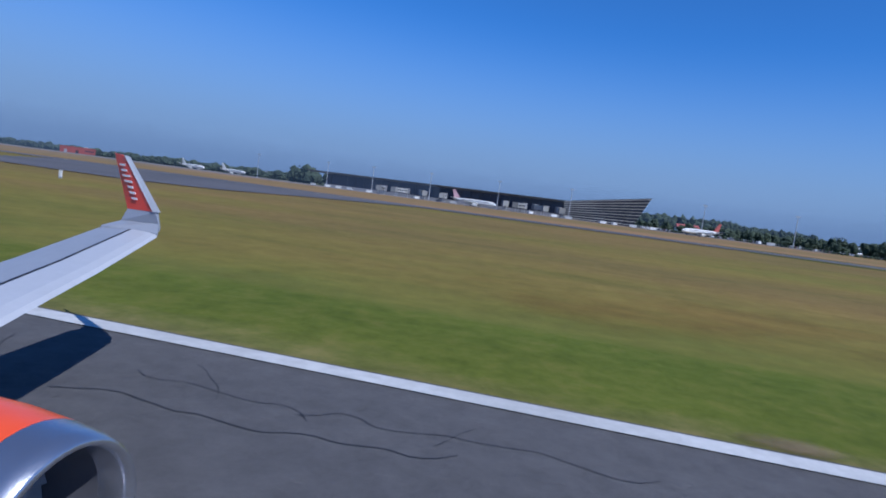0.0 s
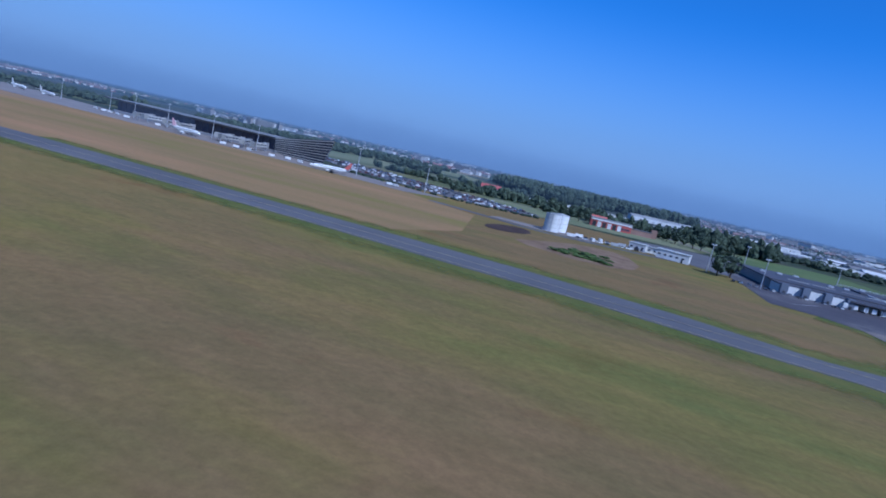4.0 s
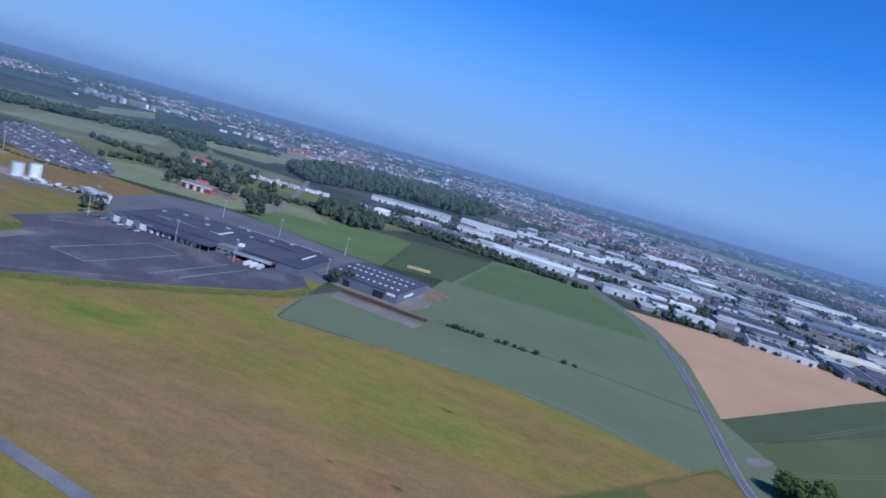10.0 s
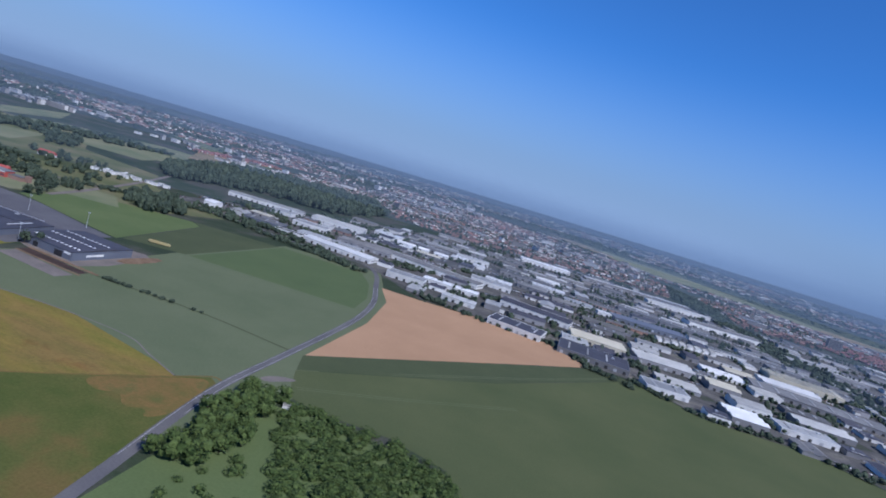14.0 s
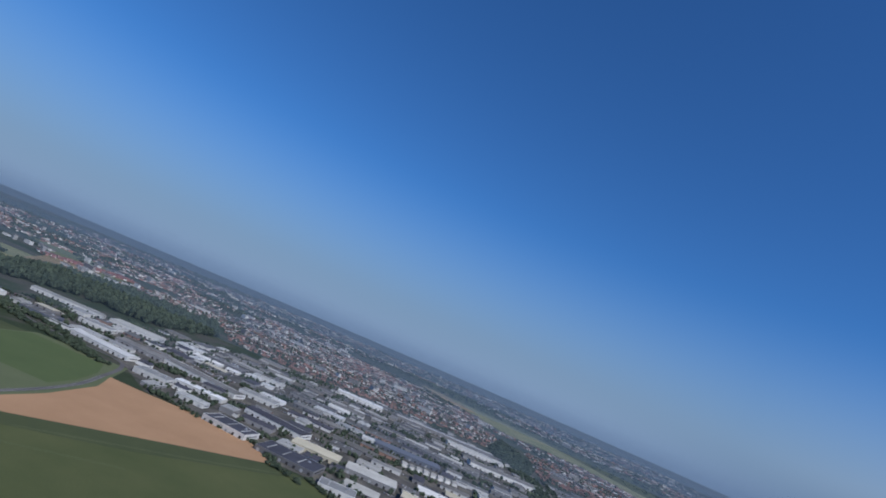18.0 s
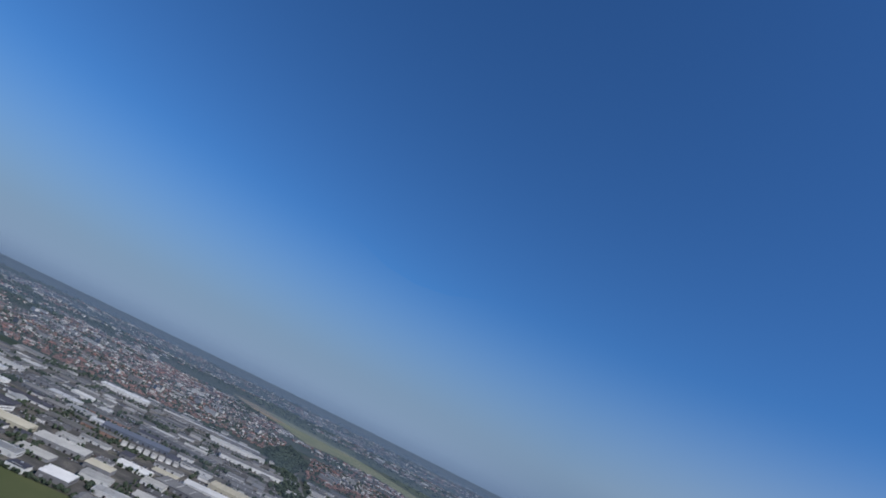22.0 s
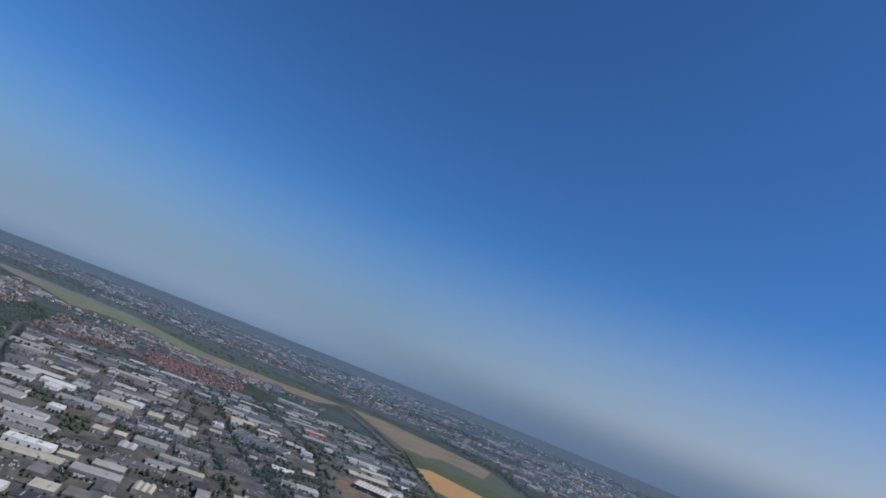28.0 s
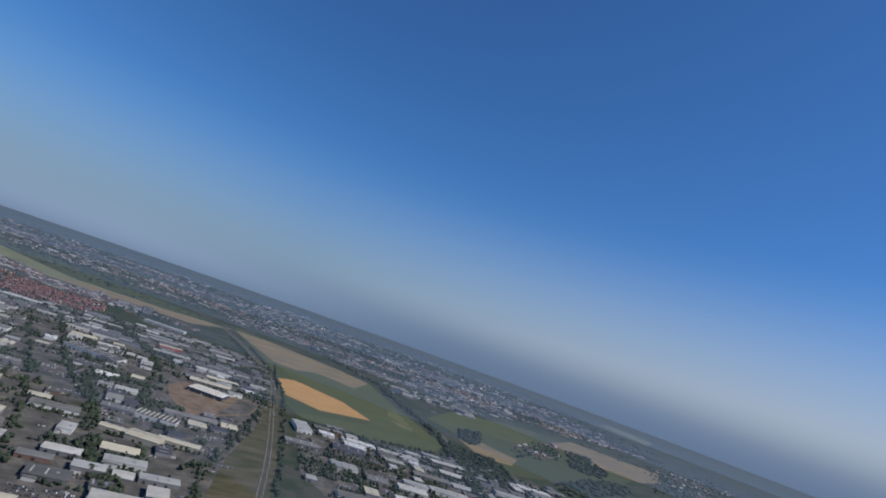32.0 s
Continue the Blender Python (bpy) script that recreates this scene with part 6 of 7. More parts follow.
woods("scrub", [(478, 352), (503, 356), (556, 358), (601, 348), (720, 200), (750, 60), (640, 60), (560, 200), (520, 270)], 1300, 5, 8, "bushy green scrub beside the road", M_LEAF2, BUSHES)
woods("scrub", [(520, 60), (500, 180), (486, 240), (500, 270), (560, 200), (640, 60)], 160, 4, 7, "scattered bushes in the clearing", M_LEAF2, BUSHES)
hut = base("field_hut", 486, 346, 20, "small white hut at the edge of the copse", "hut")
part("wall", boxes((0, 0, 0, 5, 3.5, 2.6)), M_WHITE, hut)
part("roof", boxes((0, 0, 2.6, 5.6, 4.1, 0.3)), M_PALEROOF, hut)
sheet("pale_soil", [(447, 372), (452, 384), (464, 392), (470, 391), (462, 380), (455, 370)], 0.10, M_PATCH, "bare pale soil at the field corner", "soil", 1)
sheet("glade", [(462, 338), (520, 352), (600, 346), (720, 200), (750, 60), (480, 60), (468, 200)], 0.08, M_MEADOW, "green clearing under the scrub", "grass")

# woods
woods("airfield_wood", [(-400, 800), (-330, 850), (-230, 800), (-150, 780), (-180, 900), (-300, 1010), (-400, 960)], 34, 13, 12)
woods("wood", [(-382, 1232), (-502, 1604), (-374, 1890), (-138, 2050), (40, 1740), (20, 1400), (-168, 1330), (-258, 1090)], 1400, 25, 18)
woods("small_wood", [(-82, 790), (-45, 862), (45, 800), (20, 735), (-40, 760)], 130, 20, 12)
woods("east_wood", [(3323, 1562), (3485, 1626), (3323, 1390), (3210, 1286), (3215, 1391)], 110, 13, 17)
woods("east_wood", [(3020, 1170), (3090, 1182), (3192, 1120), (3174, 1032), (3112, 902), (2962, 750), (2941, 867), (2900, 900)], 260, 13, 17)
woods("east_wood", [(4169, 1784), (4322, 1766), (4140, 1448), (3919, 1275), (3799, 1349)], 240, 12, 26, kinds=FAR_CROWNS)
woods("east_wood", [(3387, 988), (3818, 1228), (4078, 1269), (3908, 1089), (3281, 829)], 200, 12, 24, kinds=FAR_CROWNS)
woods("west_wood", [(-820, 830), (-745, 935), (-625, 1125), (-500, 1010), (-480, 1080), (-600, 1210), (-760, 1180), (-960, 960)], 280, 15, 16)
woods("west_wood", [(-820, 1200), (-640, 1300), (-560, 1500), (-760, 1500)], 150, 13, 18)

# ---- towns ----
def street_town(name, poly, turn, rows, pitch, count_things, label, walls=None, roofs=None, size=(9, 13), tree_share=1.0, skip=0.3):
    """Terraces and single houses in rows along a direction; the nearest are things of their own."""
    a = radians(turn)
    cx, cy = np.mean([p[0] for p in poly]), np.mean([p[1] for p in poly])
    reach = max(math.hypot(p[0] - cx, p[1] - cy) for p in poly)
    n, m = int(reach / rows) + 1, int(reach / pitch) + 1
    homes, trees = [], []
    for i in range(-n, n + 1):
        for j in range(-m, m + 1):
            x = cx + j * pitch * math.cos(a) - i * rows * math.sin(a) + rng.normal(0, 2.5)
            y = cy + j * pitch * math.sin(a) + i * rows * math.cos(a) + rng.normal(0, 3.5) + 14 * math.sin(j * 0.13 + i)
            if not inside(x, y, poly):
                continue
            # far off, dense quarters and wooded parts alternate
            built = 0.0 if count_things else 2.2 * noise.noise(Vector((x / 520, y / 420, 3.0))) + 1.0 * noise.noise(Vector((x / 170, y / 150, 9.0)))
            if rng.random() > skip - built:
                homes.append((int(rng.random() < 0.3), x, y, 0, a + rng.choice([0, 0, 0, 1.57]) + rng.normal(0, 0.06), rng.uniform(*size) * rng.choice([1, 1, 1.7]), rng.uniform(8, 10.5), rng.uniform(6.5, 9.5)))
            for _ in range(int(max(0.0, tree_share * (1 if count_things else 0.5) - built) + rng.random())):
                w = rng.uniform(5, 12) * (1 if count_things else 2.1)
                trees.append((int(rng.integers(4)), x + rng.normal(0, rows * 0.3), y + rng.normal(0, rows * 0.35), -0.6, rng.uniform(0, 6), w, w, w * (1 if count_things else 0.65)))
    homes.sort(key=lambda s: (s[1] - 1100) ** 2 + (s[2] - 600) ** 2)
    for s in homes[:count_things]:
        e = base("house", s[1], s[2], math.degrees(s[4]), label, "house", "houses of the town")
        part("wall", boxes((0, 0, 0, s[5], s[6], s[7] * 0.6)), M_BRICKWALL, e)
        roof = part("roof", gable(s[5], s[6], s[7] * 0.58, s[7] * 0.42), roofs or M_TILEROOF, e)
        part("chimney", boxes((s[5] * 0.3, 0.8, s[7] * 0.75, 0.9, 0.7, s[7] * 0.38)), M_BRICKWALL, roof)
    rest = homes[count_things:]
    if rest:
        scatter(name, HOUSES, rest, [walls or M_BRICK, roofs or M_TILE], label.replace("house", "houses"), "houses")
    if trees:
        scatter("garden_trees", FAR_CROWNS if count_things else FARTHEST, trees, [M_LEAF], "garden trees between the houses", "trees")


M_TILEROOF = surface("red_tile_roof", (0.19, 0.105, 0.086), 0.85, 0, 0.15, 2, 0.6)
M_REDTILE = pieces("new_red_tiles", [(0.20, 0.088, 0.085), (0.165, 0.08, 0.078), (0.23, 0.115, 0.11), (0.13, 0.075, 0.075)])
HOUSE = "brick house with a tiled gable roof in a suburb"
street_town("houses", [(-560, 1950), (-140, 2120), (60, 1800), (330, 1830), (800, 2090), (960, 2100), (1000, 2600), (900, 2900), (300, 3100), (-600, 2700)], 8, 30, 15, 90, HOUSE, None, None, (9, 13), 1.4, 0.42)
street_town("houses", [(1150, 1900), (1380, 1990), (1440, 2080), (1500, 2350), (1600, 2420), (1300, 2700), (1120, 2500)], -12, 30, 15, 70, HOUSE, None, None, (9, 13), 1.4, 0.4)
street_town("red_houses", [(1440, 2070), (1500, 2330), (1600, 2380), (1700, 2330), (1900, 2320), (1900, 2130), (1840, 1970), (1640, 1910)], -25, 24, 13, 40, "brick house with a bright red tiled roof", None, M_REDTILE, (9, 12), 0.8, 0.22)
street_town("red_houses", [(-840, 1880), (-750, 1830), (-640, 2240), (-740, 2320)], 60, 26, 14, 0, "brick house with a bright red tiled roof", None, M_REDTILE, (9, 13), 0.8, 0.25)
street_town("houses", [(-500, 3000), (950, 2950), (1100, 2750), (1560, 2600), (1640, 2450), (2000, 2300), (2350, 2350), (2100, 2600), (1640, 2760), (1440, 3040), (1000, 3020), (760, 3450), (350, 3850), (-600, 3900)], -14, 42, 20, 0, HOUSE, None, None, (9, 16), 1.3, 0.4)
street_town("houses", [(-2300, 1500), (-900, 2450), (-560, 2750), (-600, 3900), (-2600, 3600), (-3400, 2200)], 30, 48, 24, 0, HOUSE, None, None, (9, 18), 1.4, 0.5)
street_town("houses", [(3300, 2700), (4300, 2500), (6000, 2500), (6000, 4200), (3800, 4800), (2500, 4200), (2600, 3300), (3150, 3300)], -18, 58, 27, 0, HOUSE, M_BRICK, M_TILE, (10, 24), 2.2, 0.72)
street_town("houses", [(-2600, 3700), (-400, 4100), (300, 5000), (1600, 3900), (2400, 3700), (3600, 4900), (3000, 7000), (-1500, 7000), (-3500, 5000)], -20, 72, 36, 0, HOUSE, M_BRICK, M_TILE, (12, 28), 2.2, 0.66)
street_town("houses", [(3588, 1518), (4312, 2012), (3895, 1530), (3452, 1285)], -18, 34, 18, 0, HOUSE, M_BRICK, M_TILE, (9, 15), 1.0, 0.45)
street_town("houses", [(4300, 1300), (6000, 1700), (6200, 2300), (5200, 2050)], -18, 70, 34, 0, HOUSE, M_BRICK, M_TILE, (10, 20), 2.0, 0.75)

# larger blocks and towers of the city far off
spots = []
for poly, count in (([(-2500, 2000), (-900, 2500), (-600, 3800), (-2600, 3500)], 70), ([(-2600, 3700), (-400, 4100), (300, 5000), (1600, 3900), (3600, 4900), (3000, 7500), (-1500, 7500)], 620), ([(2600, 3300), (6000, 2600), (6500, 6000), (3500, 6500)], 520), ([(3300, 5200), (4400, 5200), (4400, 7400), (3400, 6400)], 220), ([(3263, 2200), (3349, 1830), (3622, 1960), (4373, 2620), (5075, 3000), (5600, 4300), (4064, 4300)], 330), ([(3303, 2250), (3381, 1937), (3850, 2214), (4664, 3173), (4713, 3868), (3767, 2948)], 230), ([(-600, 2100), (900, 2200), (900, 2800), (-500, 3000)], 170), ([(1150, 1950), (1420, 2080), (1480, 2350), (1300, 2650)], 25), ([(-1500, 1500), (-650, 1750), (-420, 2150), (-900, 2400), (-1900, 2000)], 90), ([(-500, 3000), (900, 2950), (1600, 2700), (2100, 2400), (2000, 2600), (1600, 2760), (1000, 3020), (350, 3850), (-600, 3900)], 140)):
    for x, y in spread(poly, count, lambda p, q: noise.noise(Vector((p / 330, q / 260, 5.0))) > -0.05):
        spots.append((0, x, y, 0, 2.85 + rng.normal(0, 0.25), rng.uniform(12, 34) * rng.choice([1, 1, 1.4, 2.4]), rng.uniform(9, 20), rng.choice([6, 8, 9, 10, 13, 20])))
scatter("city_blocks", HALLS, spots, [M_HALL, M_FLAT], "pale blocks and halls of the far city", "buildings")
far = []
for poly, count in (([(-4500, 2000), (-900, 2000), (-300, 3900), (-3500, 5000)], 1700), ([(-3500, 4200), (300, 4300), (2400, 3500), (6500, 3000), (7500, 6000), (3000, 8500), (-2500, 8000)], 7000), ([(4700, 900), (7000, 1500), (7000, 3000), (4700, 2400)], 300), ([(-560, 1950), (-140, 2120), (330, 1830), (960, 2100), (1000, 2600), (900, 2900), (300, 3100), (-600, 2700)], 260), ([(1150, 1900), (1870, 2000), (1700, 2350), (1300, 2700), (1120, 2500)], 80), ([(-500, 3000), (900, 2950), (1500, 2650), (2000, 2350), (2000, 2600), (1600, 2780), (1000, 3050), (400, 3850), (-600, 3900)], 420), ([(350, 4850), (640, 4230), (930, 4030), (1270, 3860), (1600, 3350), (1760, 3140), (2150, 2990), (2450, 3020), (2150, 3330), (1900, 3430), (1600, 3980), (1155, 4580), (500, 5250)], 520)):
    for x, y in spread(poly, count):
        w = rng.uniform(14, 38) if count > 1000 else rng.uniform(10, 24)
        far.append((int(rng.integers(4)), x, y, -2, rng.uniform(0, 6), w * rng.uniform(1, 2.4), w, w * 0.6))
scatter("far_trees", FARTHEST, far, [M_LEAF], "dark trees and copses among the far suburbs", "trees")

# ---- runway and taxiway markings ----
def line(name, pts, width, mat, label, z=0.15, steps=8):
    return ribbon(name, pts, width, z, mat, label, "marking", steps)


M_ROADLINE = surface("worn_road_paint", (0.40, 0.40, 0.40), 0.6, 0, 0.25, 3)
EDGE = "yellow painted taxiway edge line"
line("edge_line", [(-95, 22), (-78, 58), (-66, 78), (-58, 103), (-54, 140)], 0.36, M_YELLOW, EDGE)
line("edge_line", [(-36, 30), (-33, 70), (-30, 88), (-26, 113), (-24.5, 140), (-17, 171), (-4, 200), (20, 237), (40, 262), (61, 283), (90, 320), (120, 370)], 0.36, M_YELLOW, EDGE)
line("edge_line", [(-34, 30), (-31.4, 70), (-28.4, 88), (-24.4, 113), (-23, 139)], 0.25, M_YELLOW, EDGE)
line("edge_line", [(-59, 165), (-68, 178), (-90, 187), (-120, 191), (-167, 198), (-275, 205), (-450, 208), (-900, 208)], 0.45, M_YELLOW, EDGE)
line("centre_line", [(-60, 20), (-52, 60), (-48, 72), (-46, 97), (-40, 130), (-38, 143)], 0.3, M_YELLOW, "yellow taxiway centre line")
line("centre_line", [(-38, 145), (-39, 156), (-41, 168), (-46, 180), (-52, 188), (-80, 200)], 0.32, M_YELLOW, "curved yellow taxiway lead line")
line("centre_line", [(-38, 145), (-36, 165), (-30, 190), (-20, 210), (-10, 223), (2, 236), (18, 250), (60, 300)], 0.32, M_YELLOW, "curved yellow taxiway lead line")
line("centre_line", [(-80, 200), (-130, 205), (-200, 212), (-300, 218), (-500, 222), (-1500, 224)], 0.4, M_YELLOW, "yellow taxiway centre line")
for k in range(11):
    x0 = -53 + 2.6 * k
    line("hold_dash", [(x0, 141.8), (x0 + 1.7, 141.7)], 0.9, M_YELLOW, "yellow dash of the holding line", 0.15, 1)
line("hold_line", [(-53.5, 140.2), (-24.8, 139.6)], 0.5, M_YELLOW, "yellow holding line", 0.15, 1)
line("hold_line", [(-53.5, 143.4), (-24.8, 142.8)], 0.3, M_YELLOW, "yellow holding line", 0.15, 1)


def number(x, y, turn):
    sheet("runway_sign", [(x - 2.3, y - 2.1), (x + 2.3, y - 2.1), (x + 2.3, y + 2.1), (x - 2.3, y + 2.1)], 0.16, M_REDPAINT, "red painted panel with a white runway number", "marking")
    cu = bpy.data.curves.new("runway_number", "FONT")
    cu.body, cu.size, cu.align_x, cu.align_y = "26", 4.4 * U, "CENTER", "CENTER"
    cu.materials.append(M_PAINT)
    ob = new("runway_number", cu)
    ob.matrix_basis = pose(x * U, y * U, 0.19, 0, 0, turn)
    ob.scale = (0.9, 1.15, 1)
    return tagged(ob, "white painted runway number twenty-six", "marking", "", "structure")


number(-41.5, 147.5, 186)
number(-34.0, 146.8, 186)
PARK = "white painted stand line on the apron"
line("stand_line", [(-21, 243), (20, 241)], 0.34, M_PAINT, PARK, 0.16, 1)
line("stand_line", [(-4, 302), (6, 380)], 0.34, M_PAINT, PARK, 0.16, 1)
line("stand_line", [(27, 300), (37, 379)], 0.34, M_PAINT, PARK, 0.16, 1)
line("stand_line", [(-4, 302), (27, 300)], 0.34, M_PAINT, PARK, 0.16, 1)
line("stand_line", [(6, 380), (37, 379)], 0.34, M_PAINT, PARK, 0.16, 1)
line("stand_line", [(60, 320), (66, 395)], 0.34, M_PAINT, PARK, 0.16, 1)
line("stand_line", [(74, 330), (82, 400)], 0.34, M_PAINT, PARK, 0.16, 1)
line("stand_line", [(-62, 352), (-40, 380)], 0.34, M_PAINT, PARK, 0.16, 1)
line("road_line", [(454.5, 232), (443.5, 290), (436, 345), (434, 420), (430.5, 540), (425.5, 610), (410.5, 689), (381.5, 771)], 0.25, M_ROADLINE, "white painted road edge line", 0.16)
line("road_line", [(448.5, 290), (441, 345), (439, 420), (435.5, 540), (430.5, 610), (415.5, 691), (386.5, 773)], 0.25, M_ROADLINE, "white painted road edge line", 0.16)
sheet("road_shoulder", [(-29, 60), (-24.5, 105), (-22.5, 138), (-12, 160), (-1, 186), (2, 186), (-3, 166), (-9, 150), (-17, 136), (-19, 105), (-23, 60)], 0.08, M_PATCH, "worn concrete shoulder beside the taxiway", "pavement")


def board(x, y, turn, w, mat, label):
    e = base("sign_board", x, y, turn, label, "sign", "taxiway signs")
    part("panel", boxes((0, 0, 0.35, w, 0.35, 1.1)), mat, e)
    for k in (-1, 1):
        part("foot", boxes((k * w * 0.35, 0, 0, 0.2, 0.25, 0.35)), M_STEEL, e)


board(-75, 143, 10, 3.4, M_YELLOW, "yellow and black taxiway sign in the grass")
board(-69, 145, 10, 2.0, M_WHITE, "white taxiway sign in the grass")
board(-63, 160, 10, 1.2, M_WHITE, "small white marker in the grass")
board(-64, 107, 10, 1.2, M_WHITE, "small white marker in the grass")
board(-9, 143, -10, 3.2, M_WHITE, "white equipment box in the grass")

board(-589, 82, 0, 0.4, M_WHITE, "small white marker post in the grass")
for x, y, r in ((-352, 34, 0.9), (-330, 75, 1.5), (-344, 103, 2.4), (-455, 589, 2.0), (281, 287, 2.2), (284, 203, 1.6), (289, 194, 1.4), (255, 202, 1.2)):
    soft_patch("bare_patch", x, y, r * 3.2, r * 1.3, -4, 0.064, M_TUFT, "dark thin patch in the airfield grass", "patch")
soft_patch("bare_patch", -433, 57, 9, 3.2, 38, 0.064, M_TUFT, "dark thin patch in the airfield grass", "patch")
soft_patch("bare_patch", -425, 43, 12, 2.6, 20, 0.064, M_TUFT, "dark thin patch in the airfield grass", "patch")
for x, y, r in ((-427.3, 15.9, 1.3), (-421.6, 22.6, 1.4), (-499.8, 15.1, 1.0), (-357.7, 20.4, 1.4)):
    soft_patch("worn_patch", x, y, r * 1.8, r * 0.8, 0, 0.066, M_BARE, "bare brown soil in the grass beside the runway", "soil")
soft_patch("dug_patch", 92, 149, 19, 8, -8, 0.085, M_DUG, "pale dug soil beside the service road", "soil")

M_CRACK = surface("crack_filler", (0.022, 0.022, 0.025), 0.7, 0, 0.2, 6)


def crack(x, y, length, lean, seed, width=0.07):
    r = random.Random(seed)
    p, a = [(x, y)], lean
    for _ in range(int(length / 0.5)):
        a += r.uniform(-0.6, 0.6) - (a - lean) * 0.45
        p.append((p[-1][0] + 0.5 * math.cos(a), p[-1][1] + 0.5 * math.sin(a)))
    ribbon("crack", p, width * 0.4, 0.078, M_CRACK, "dark sealed crack in the runway asphalt", "crack", 2)


for k, (x, y, n, a, w) in enumerate(((-516, 9.4, 9, -0.06, 0.07), (-515.3, 11.2, 5, -0.12, 0.05), (-511, 10.6, 8, -0.05, 0.06), (-507.3, 11.9, 1.5, -1.8, 0.06), (-514.5, 12.3, 2.5, -0.2, 0.04), (-519.5, 11.8, 1.5, -1.3, 0.06), (-427, 15.9 - 3, 3, -0.1, 0.05), (-440, 9, 12, 0.05, 0.05), (-470, 8, 15, 0.0, 0.05), (-490, 11, 12, 0.04, 0.04))):
    crack(x, y, n, a, k, w)

# ---- the wing and engine beside the window ----
M_SKIN = surface("grey_white_wing_paint", (0.27, 0.285, 0.32), 0.4, 0, 0.06, 4)
M_SLAT = surface("white_slat_paint", (0.40, 0.41, 0.44), 0.4, 0, 0.05, 4)
M_ORANGE = surface("orange_engine_paint", (0.80, 0.085, 0.02), 0.3, 0, 0.05, 4)
M_WINGRED = surface("orange_red_winglet_paint", (0.72, 0.06, 0.025), 0.35, 0, 0.06, 4)
M_LIP = surface("polished_intake_lip", (0.50, 0.51, 0.55), 0.26, 0.9, 0.05, 4)
M_INTAKE = surface("dark_intake_liner", (0.085, 0.085, 0.10), 0.5, 0.2, 0.1, 4)


def section(x, y, z, chord, thick):
    """An aerofoil outline, nose first, round over the top."""
    shape = ((0, 0), (0.04, 0.55), (0.15, 0.9), (0.4, 1.0), (0.75, 0.55), (1, 0.05), (0.7, -0.25), (0.3, -0.5), (0.08, -0.45))
    return [(x - c * chord, y, z + t * thick * 0.55) for c, t in shape]


def lathe(dx, profile, y, z, seg=48):
    bm = bmesh.new()
    rings = [[bm.verts.new(((px + dx) * U, (y + r * math.cos(a)) * U, (z + r * math.sin(a)) * U)) for a in np.linspace(0, 2 * math.pi, seg, endpoint=False)] for px, r in profile]
    for a, b in zip(rings, rings[1:]):
        for k in range(seg):
            f = bm.faces.new((a[k], a[(k + 1) % seg], b[(k + 1) % seg], b[k]))
            f.smooth = True
    return bm


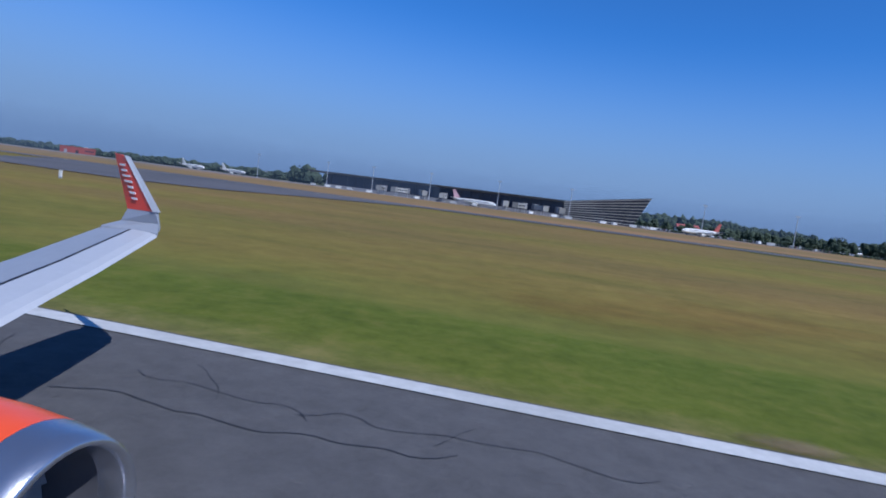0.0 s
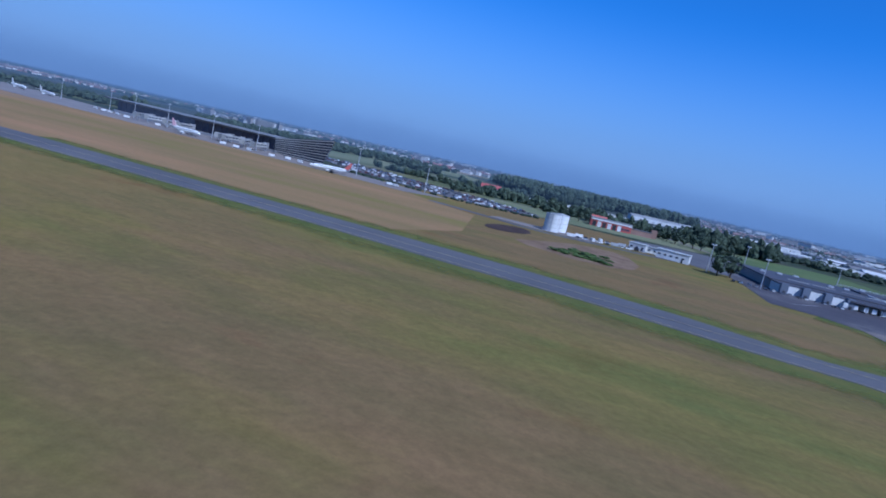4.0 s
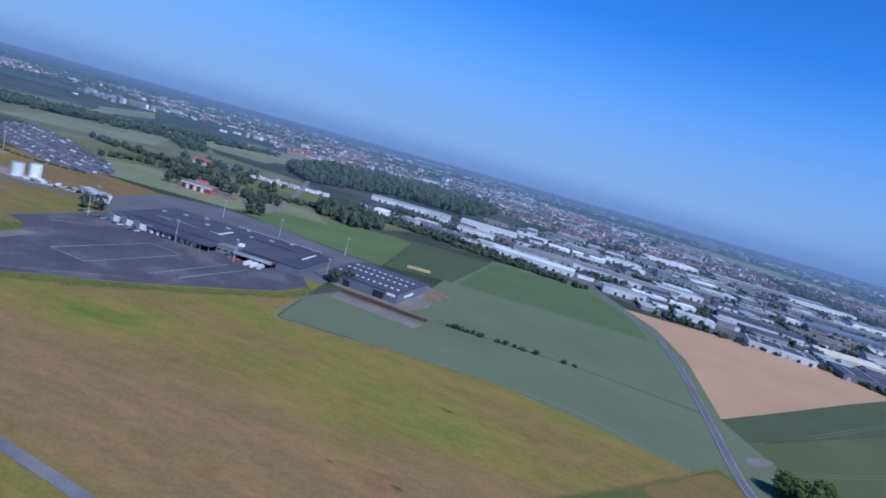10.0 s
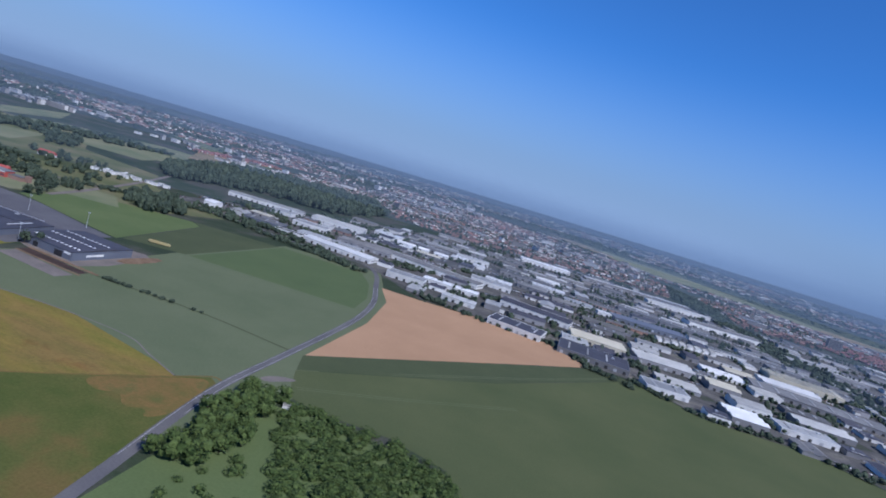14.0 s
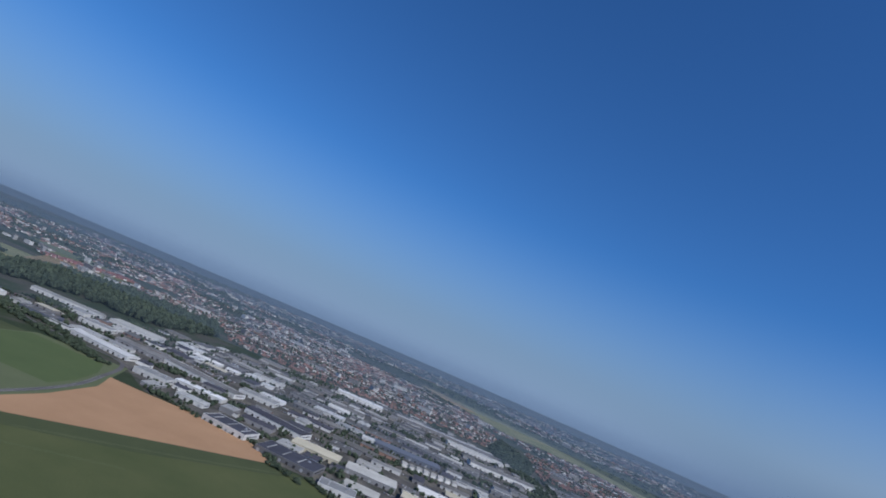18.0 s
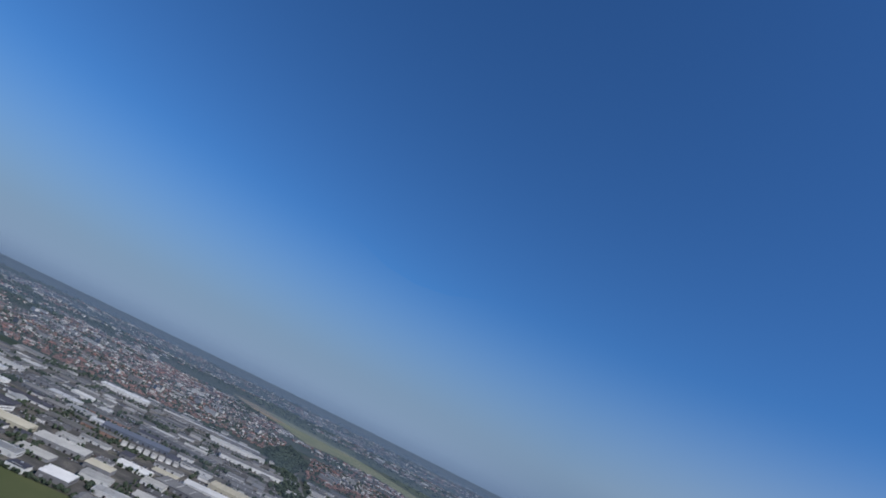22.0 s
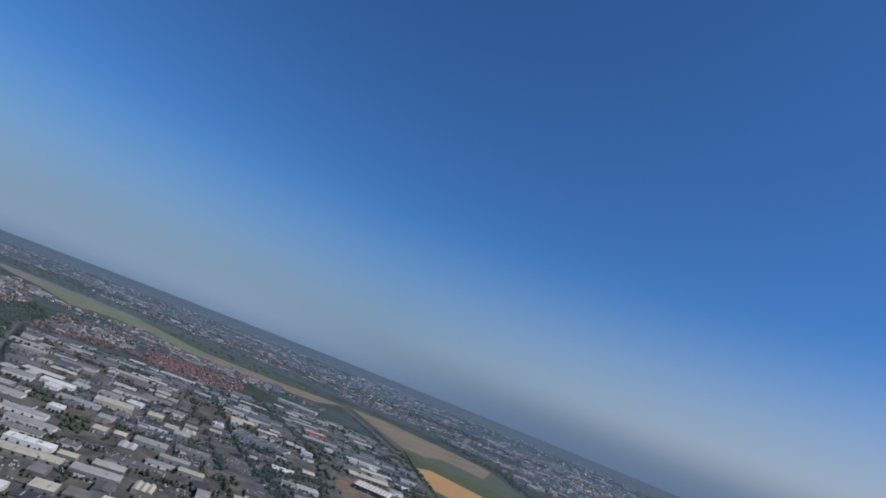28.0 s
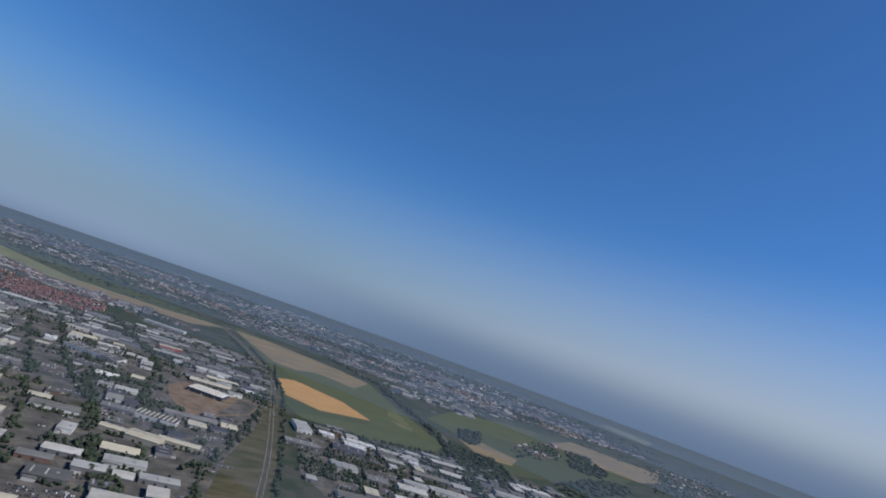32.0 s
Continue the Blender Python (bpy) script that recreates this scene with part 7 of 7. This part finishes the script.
def own_wing():
    e = base("airliner_wing", -505.95, -0.64, 0, "pale airliner wing with red winglet and orange engine", "aircraft wing")
    part("wing", solid(section(-6.45, 3.0, 1.96, 3.1, 0.26), section(-7.0, 4.65, 2.14, 2.7, 0.24), section(-7.76, 6.87, 2.46, 2.25, 0.2), section(-8.3, 9.2, 2.93, 1.85, 0.17), section(-8.8, 11.36, 3.44, 1.5, 0.14)), M_SKIN, e)
    stations = ((-6.45, 3.0, 1.96, 3.1, 0.26), (-7.0, 4.65, 2.14, 2.7, 0.24), (-7.76, 6.87, 2.46, 2.25, 0.2), (-8.3, 9.2, 2.93, 1.85, 0.17), (-8.8, 11.36, 3.44, 1.5, 0.14))
    nose = ((0, -0.05), (0.04, 0.62), (0.15, 1.0), (0.36, 1.12), (0.44, 1.10), (0.44, 0.9), (0.3, -0.5), (0.08, -0.52))
    part("slat", solid(*[[(x - c * ch + 0.02, y, z + t * th * 0.55) for c, t in nose] for x, y, z, ch, th in stations]), M_SLAT, e, "white leading-edge slat")
    part("slat_gap", solid(*[[(x - c * ch, y, z + t * th * 0.55) for c, t in ((0.44, 1.06), (0.475, 1.05), (0.475, 0.9), (0.44, 0.9))] for x, y, z, ch, th in stations]), M_DARK, e, "dark gap behind the slat")
    part("winglet_root", solid([(-8.80, 11.36, 3.42), (-10.3, 11.40, 3.40), (-10.3, 11.42, 3.50), (-8.80, 11.38, 3.52)], [(-8.95, 11.66, 3.60), (-10.2, 11.98, 3.52), (-10.2, 11.90, 3.62), (-8.95, 11.58, 3.70)], [(-9.08, 11.72, 3.95), (-10.15, 12.12, 3.9), (-10.15, 12.02, 3.9), (-9.08, 11.62, 3.95)]), M_SKIN, e)
    winglet = part("winglet", solid([(-9.14, 11.73, 3.95), (-10.15, 12.12, 3.9), (-10.15, 12.02, 3.9), (-9.14, 11.63, 3.95)], [(-10.62, 12.42, 5.12), (-11.15, 12.70, 5.16), (-11.15, 12.63, 5.16), (-10.62, 12.35, 5.12)]), M_WINGRED, e, "orange-red winglet")
    part("winglet_edge", solid([(-9.02, 11.72, 3.95), (-9.14, 11.76, 3.95), (-9.14, 11.60, 3.95), (-9.02, 11.62, 3.95)], [(-10.5, 12.40, 5.10), (-10.62, 12.44, 5.13), (-10.62, 12.33, 5.13), (-10.5, 12.36, 5.10)]), M_STEEL, e, "bare grey leading edge of the winglet")
    # white letter shapes up the winglet, without their words
    lo, hi = (Vector((-9.66, 11.81, 3.93)), Vector((-10.85, 12.465, 5.1)))
    d = (hi - lo).normalized()
    w = Vector((-0.93, 0.37, 0.0)).normalized()
    n = Vector((-0.36, -0.93, 0.0)) * 0.012
    for k in range(7):
        c = lo + (hi - lo) * (0.20 + 0.105 * k)
        a, b = d * 0.036, w * (0.12 if k not in (3, 4) else 0.17)
        part("letter_bar", solid([c - a - b + n, c + a - b + n, c + a + b + n, c - a + b + n], [c - a - b + 2 * n, c + a - b + 2 * n, c + a + b + 2 * n, c - a + b + 2 * n]), M_WHITE, winglet, "white letter shape")
    y, z, dx = 4.22, 1.72, 0.72
    part("intake_lip", lathe(dx, [(-5.0, 0.75), (-4.72, 0.765), (-4.60, 0.81), (-4.64, 0.865), (-4.80, 0.91), (-5.08, 0.945)], y, z), M_LIP, e, "polished metal intake lip")
    part("cowl", lathe(dx, [(-5.08, 0.946), (-5.6, 0.99), (-6.3, 1.0), (-7.2, 0.95), (-8.0, 0.80)], y, z), M_ORANGE, e, "orange engine cowl")
    part("intake_liner", lathe(dx, [(-5.0, 0.75), (-5.7, 0.74)], y, z), M_INTAKE, e)
    spinner = part("spinner", lathe(dx, [(-5.15, 0.01), (-5.3, 0.12), (-5.62, 0.26)], y, z, 24), M_DARK, e)
    part("spiral_mark", boxes((-5.4 + dx, y - 0.2, z + 0.05, 0.05, 0.05, 0.32)), M_WHITE, spinner, "pale spiral mark on the spinner")
    part("fan_back", lathe(dx, [(-5.72, 0.01), (-5.72, 0.75)], y, z), M_DARK, e)
    for k in range(24):
        a = k * math.pi / 12
        u, v = Vector((0, math.cos(a), math.sin(a))), Vector((0, -math.sin(a), math.cos(a)))
        c = Vector((-5.6 + dx, y, z))
        part("fan_blade", solid([c + u * 0.24 - v * 0.03, c + u * 0.24 + v * 0.05 + Vector((-0.08, 0, 0)), c + u * 0.24 + v * 0.06 + Vector((-0.06, 0, 0)), c + u * 0.24 - v * 0.02], [c + u * 0.73 - v * 0.06, c + u * 0.73 + v * 0.12 + Vector((-0.1, 0, 0)), c + u * 0.73 + v * 0.13 + Vector((-0.08, 0, 0)), c + u * 0.73 - v * 0.05]), M_STEEL, e)
    part("nozzle", lathe(dx, [(-8.0, 0.80), (-8.9, 0.5), (-9.3, 0.46)], y, z), M_STEEL, e)
    part("pylon", solid([(-6.6, y - 0.14, 1.9), (-8.8, y - 0.14, 2.0), (-8.8, y + 0.14, 2.0), (-6.6, y + 0.14, 1.9)], [(-5.6, y - 0.12, z + 0.97), (-7.6, y - 0.12, z + 0.86), (-7.6, y + 0.12, z + 0.86), (-5.6, y + 0.12, z + 0.97)]), M_SKIN, e)
    part("cowl_latch", boxes((-5.7 + dx, y - 0.1, z + 0.97, 0.14, 0.06, 0.03)), M_DARK, e)
    leg = part("gear_leg", cylinder(-9.2, 3.4, 0.4, 0.14, 2.0, 12), M_STEEL, e)
    for k in (-1, 1):
        part("main_wheel", cylinder(-9.2, 3.4 + 0.35 * k - 0.17, 0.58, 0.58, 0.34, 24, axis="y"), M_DARK, leg)


own_wing()
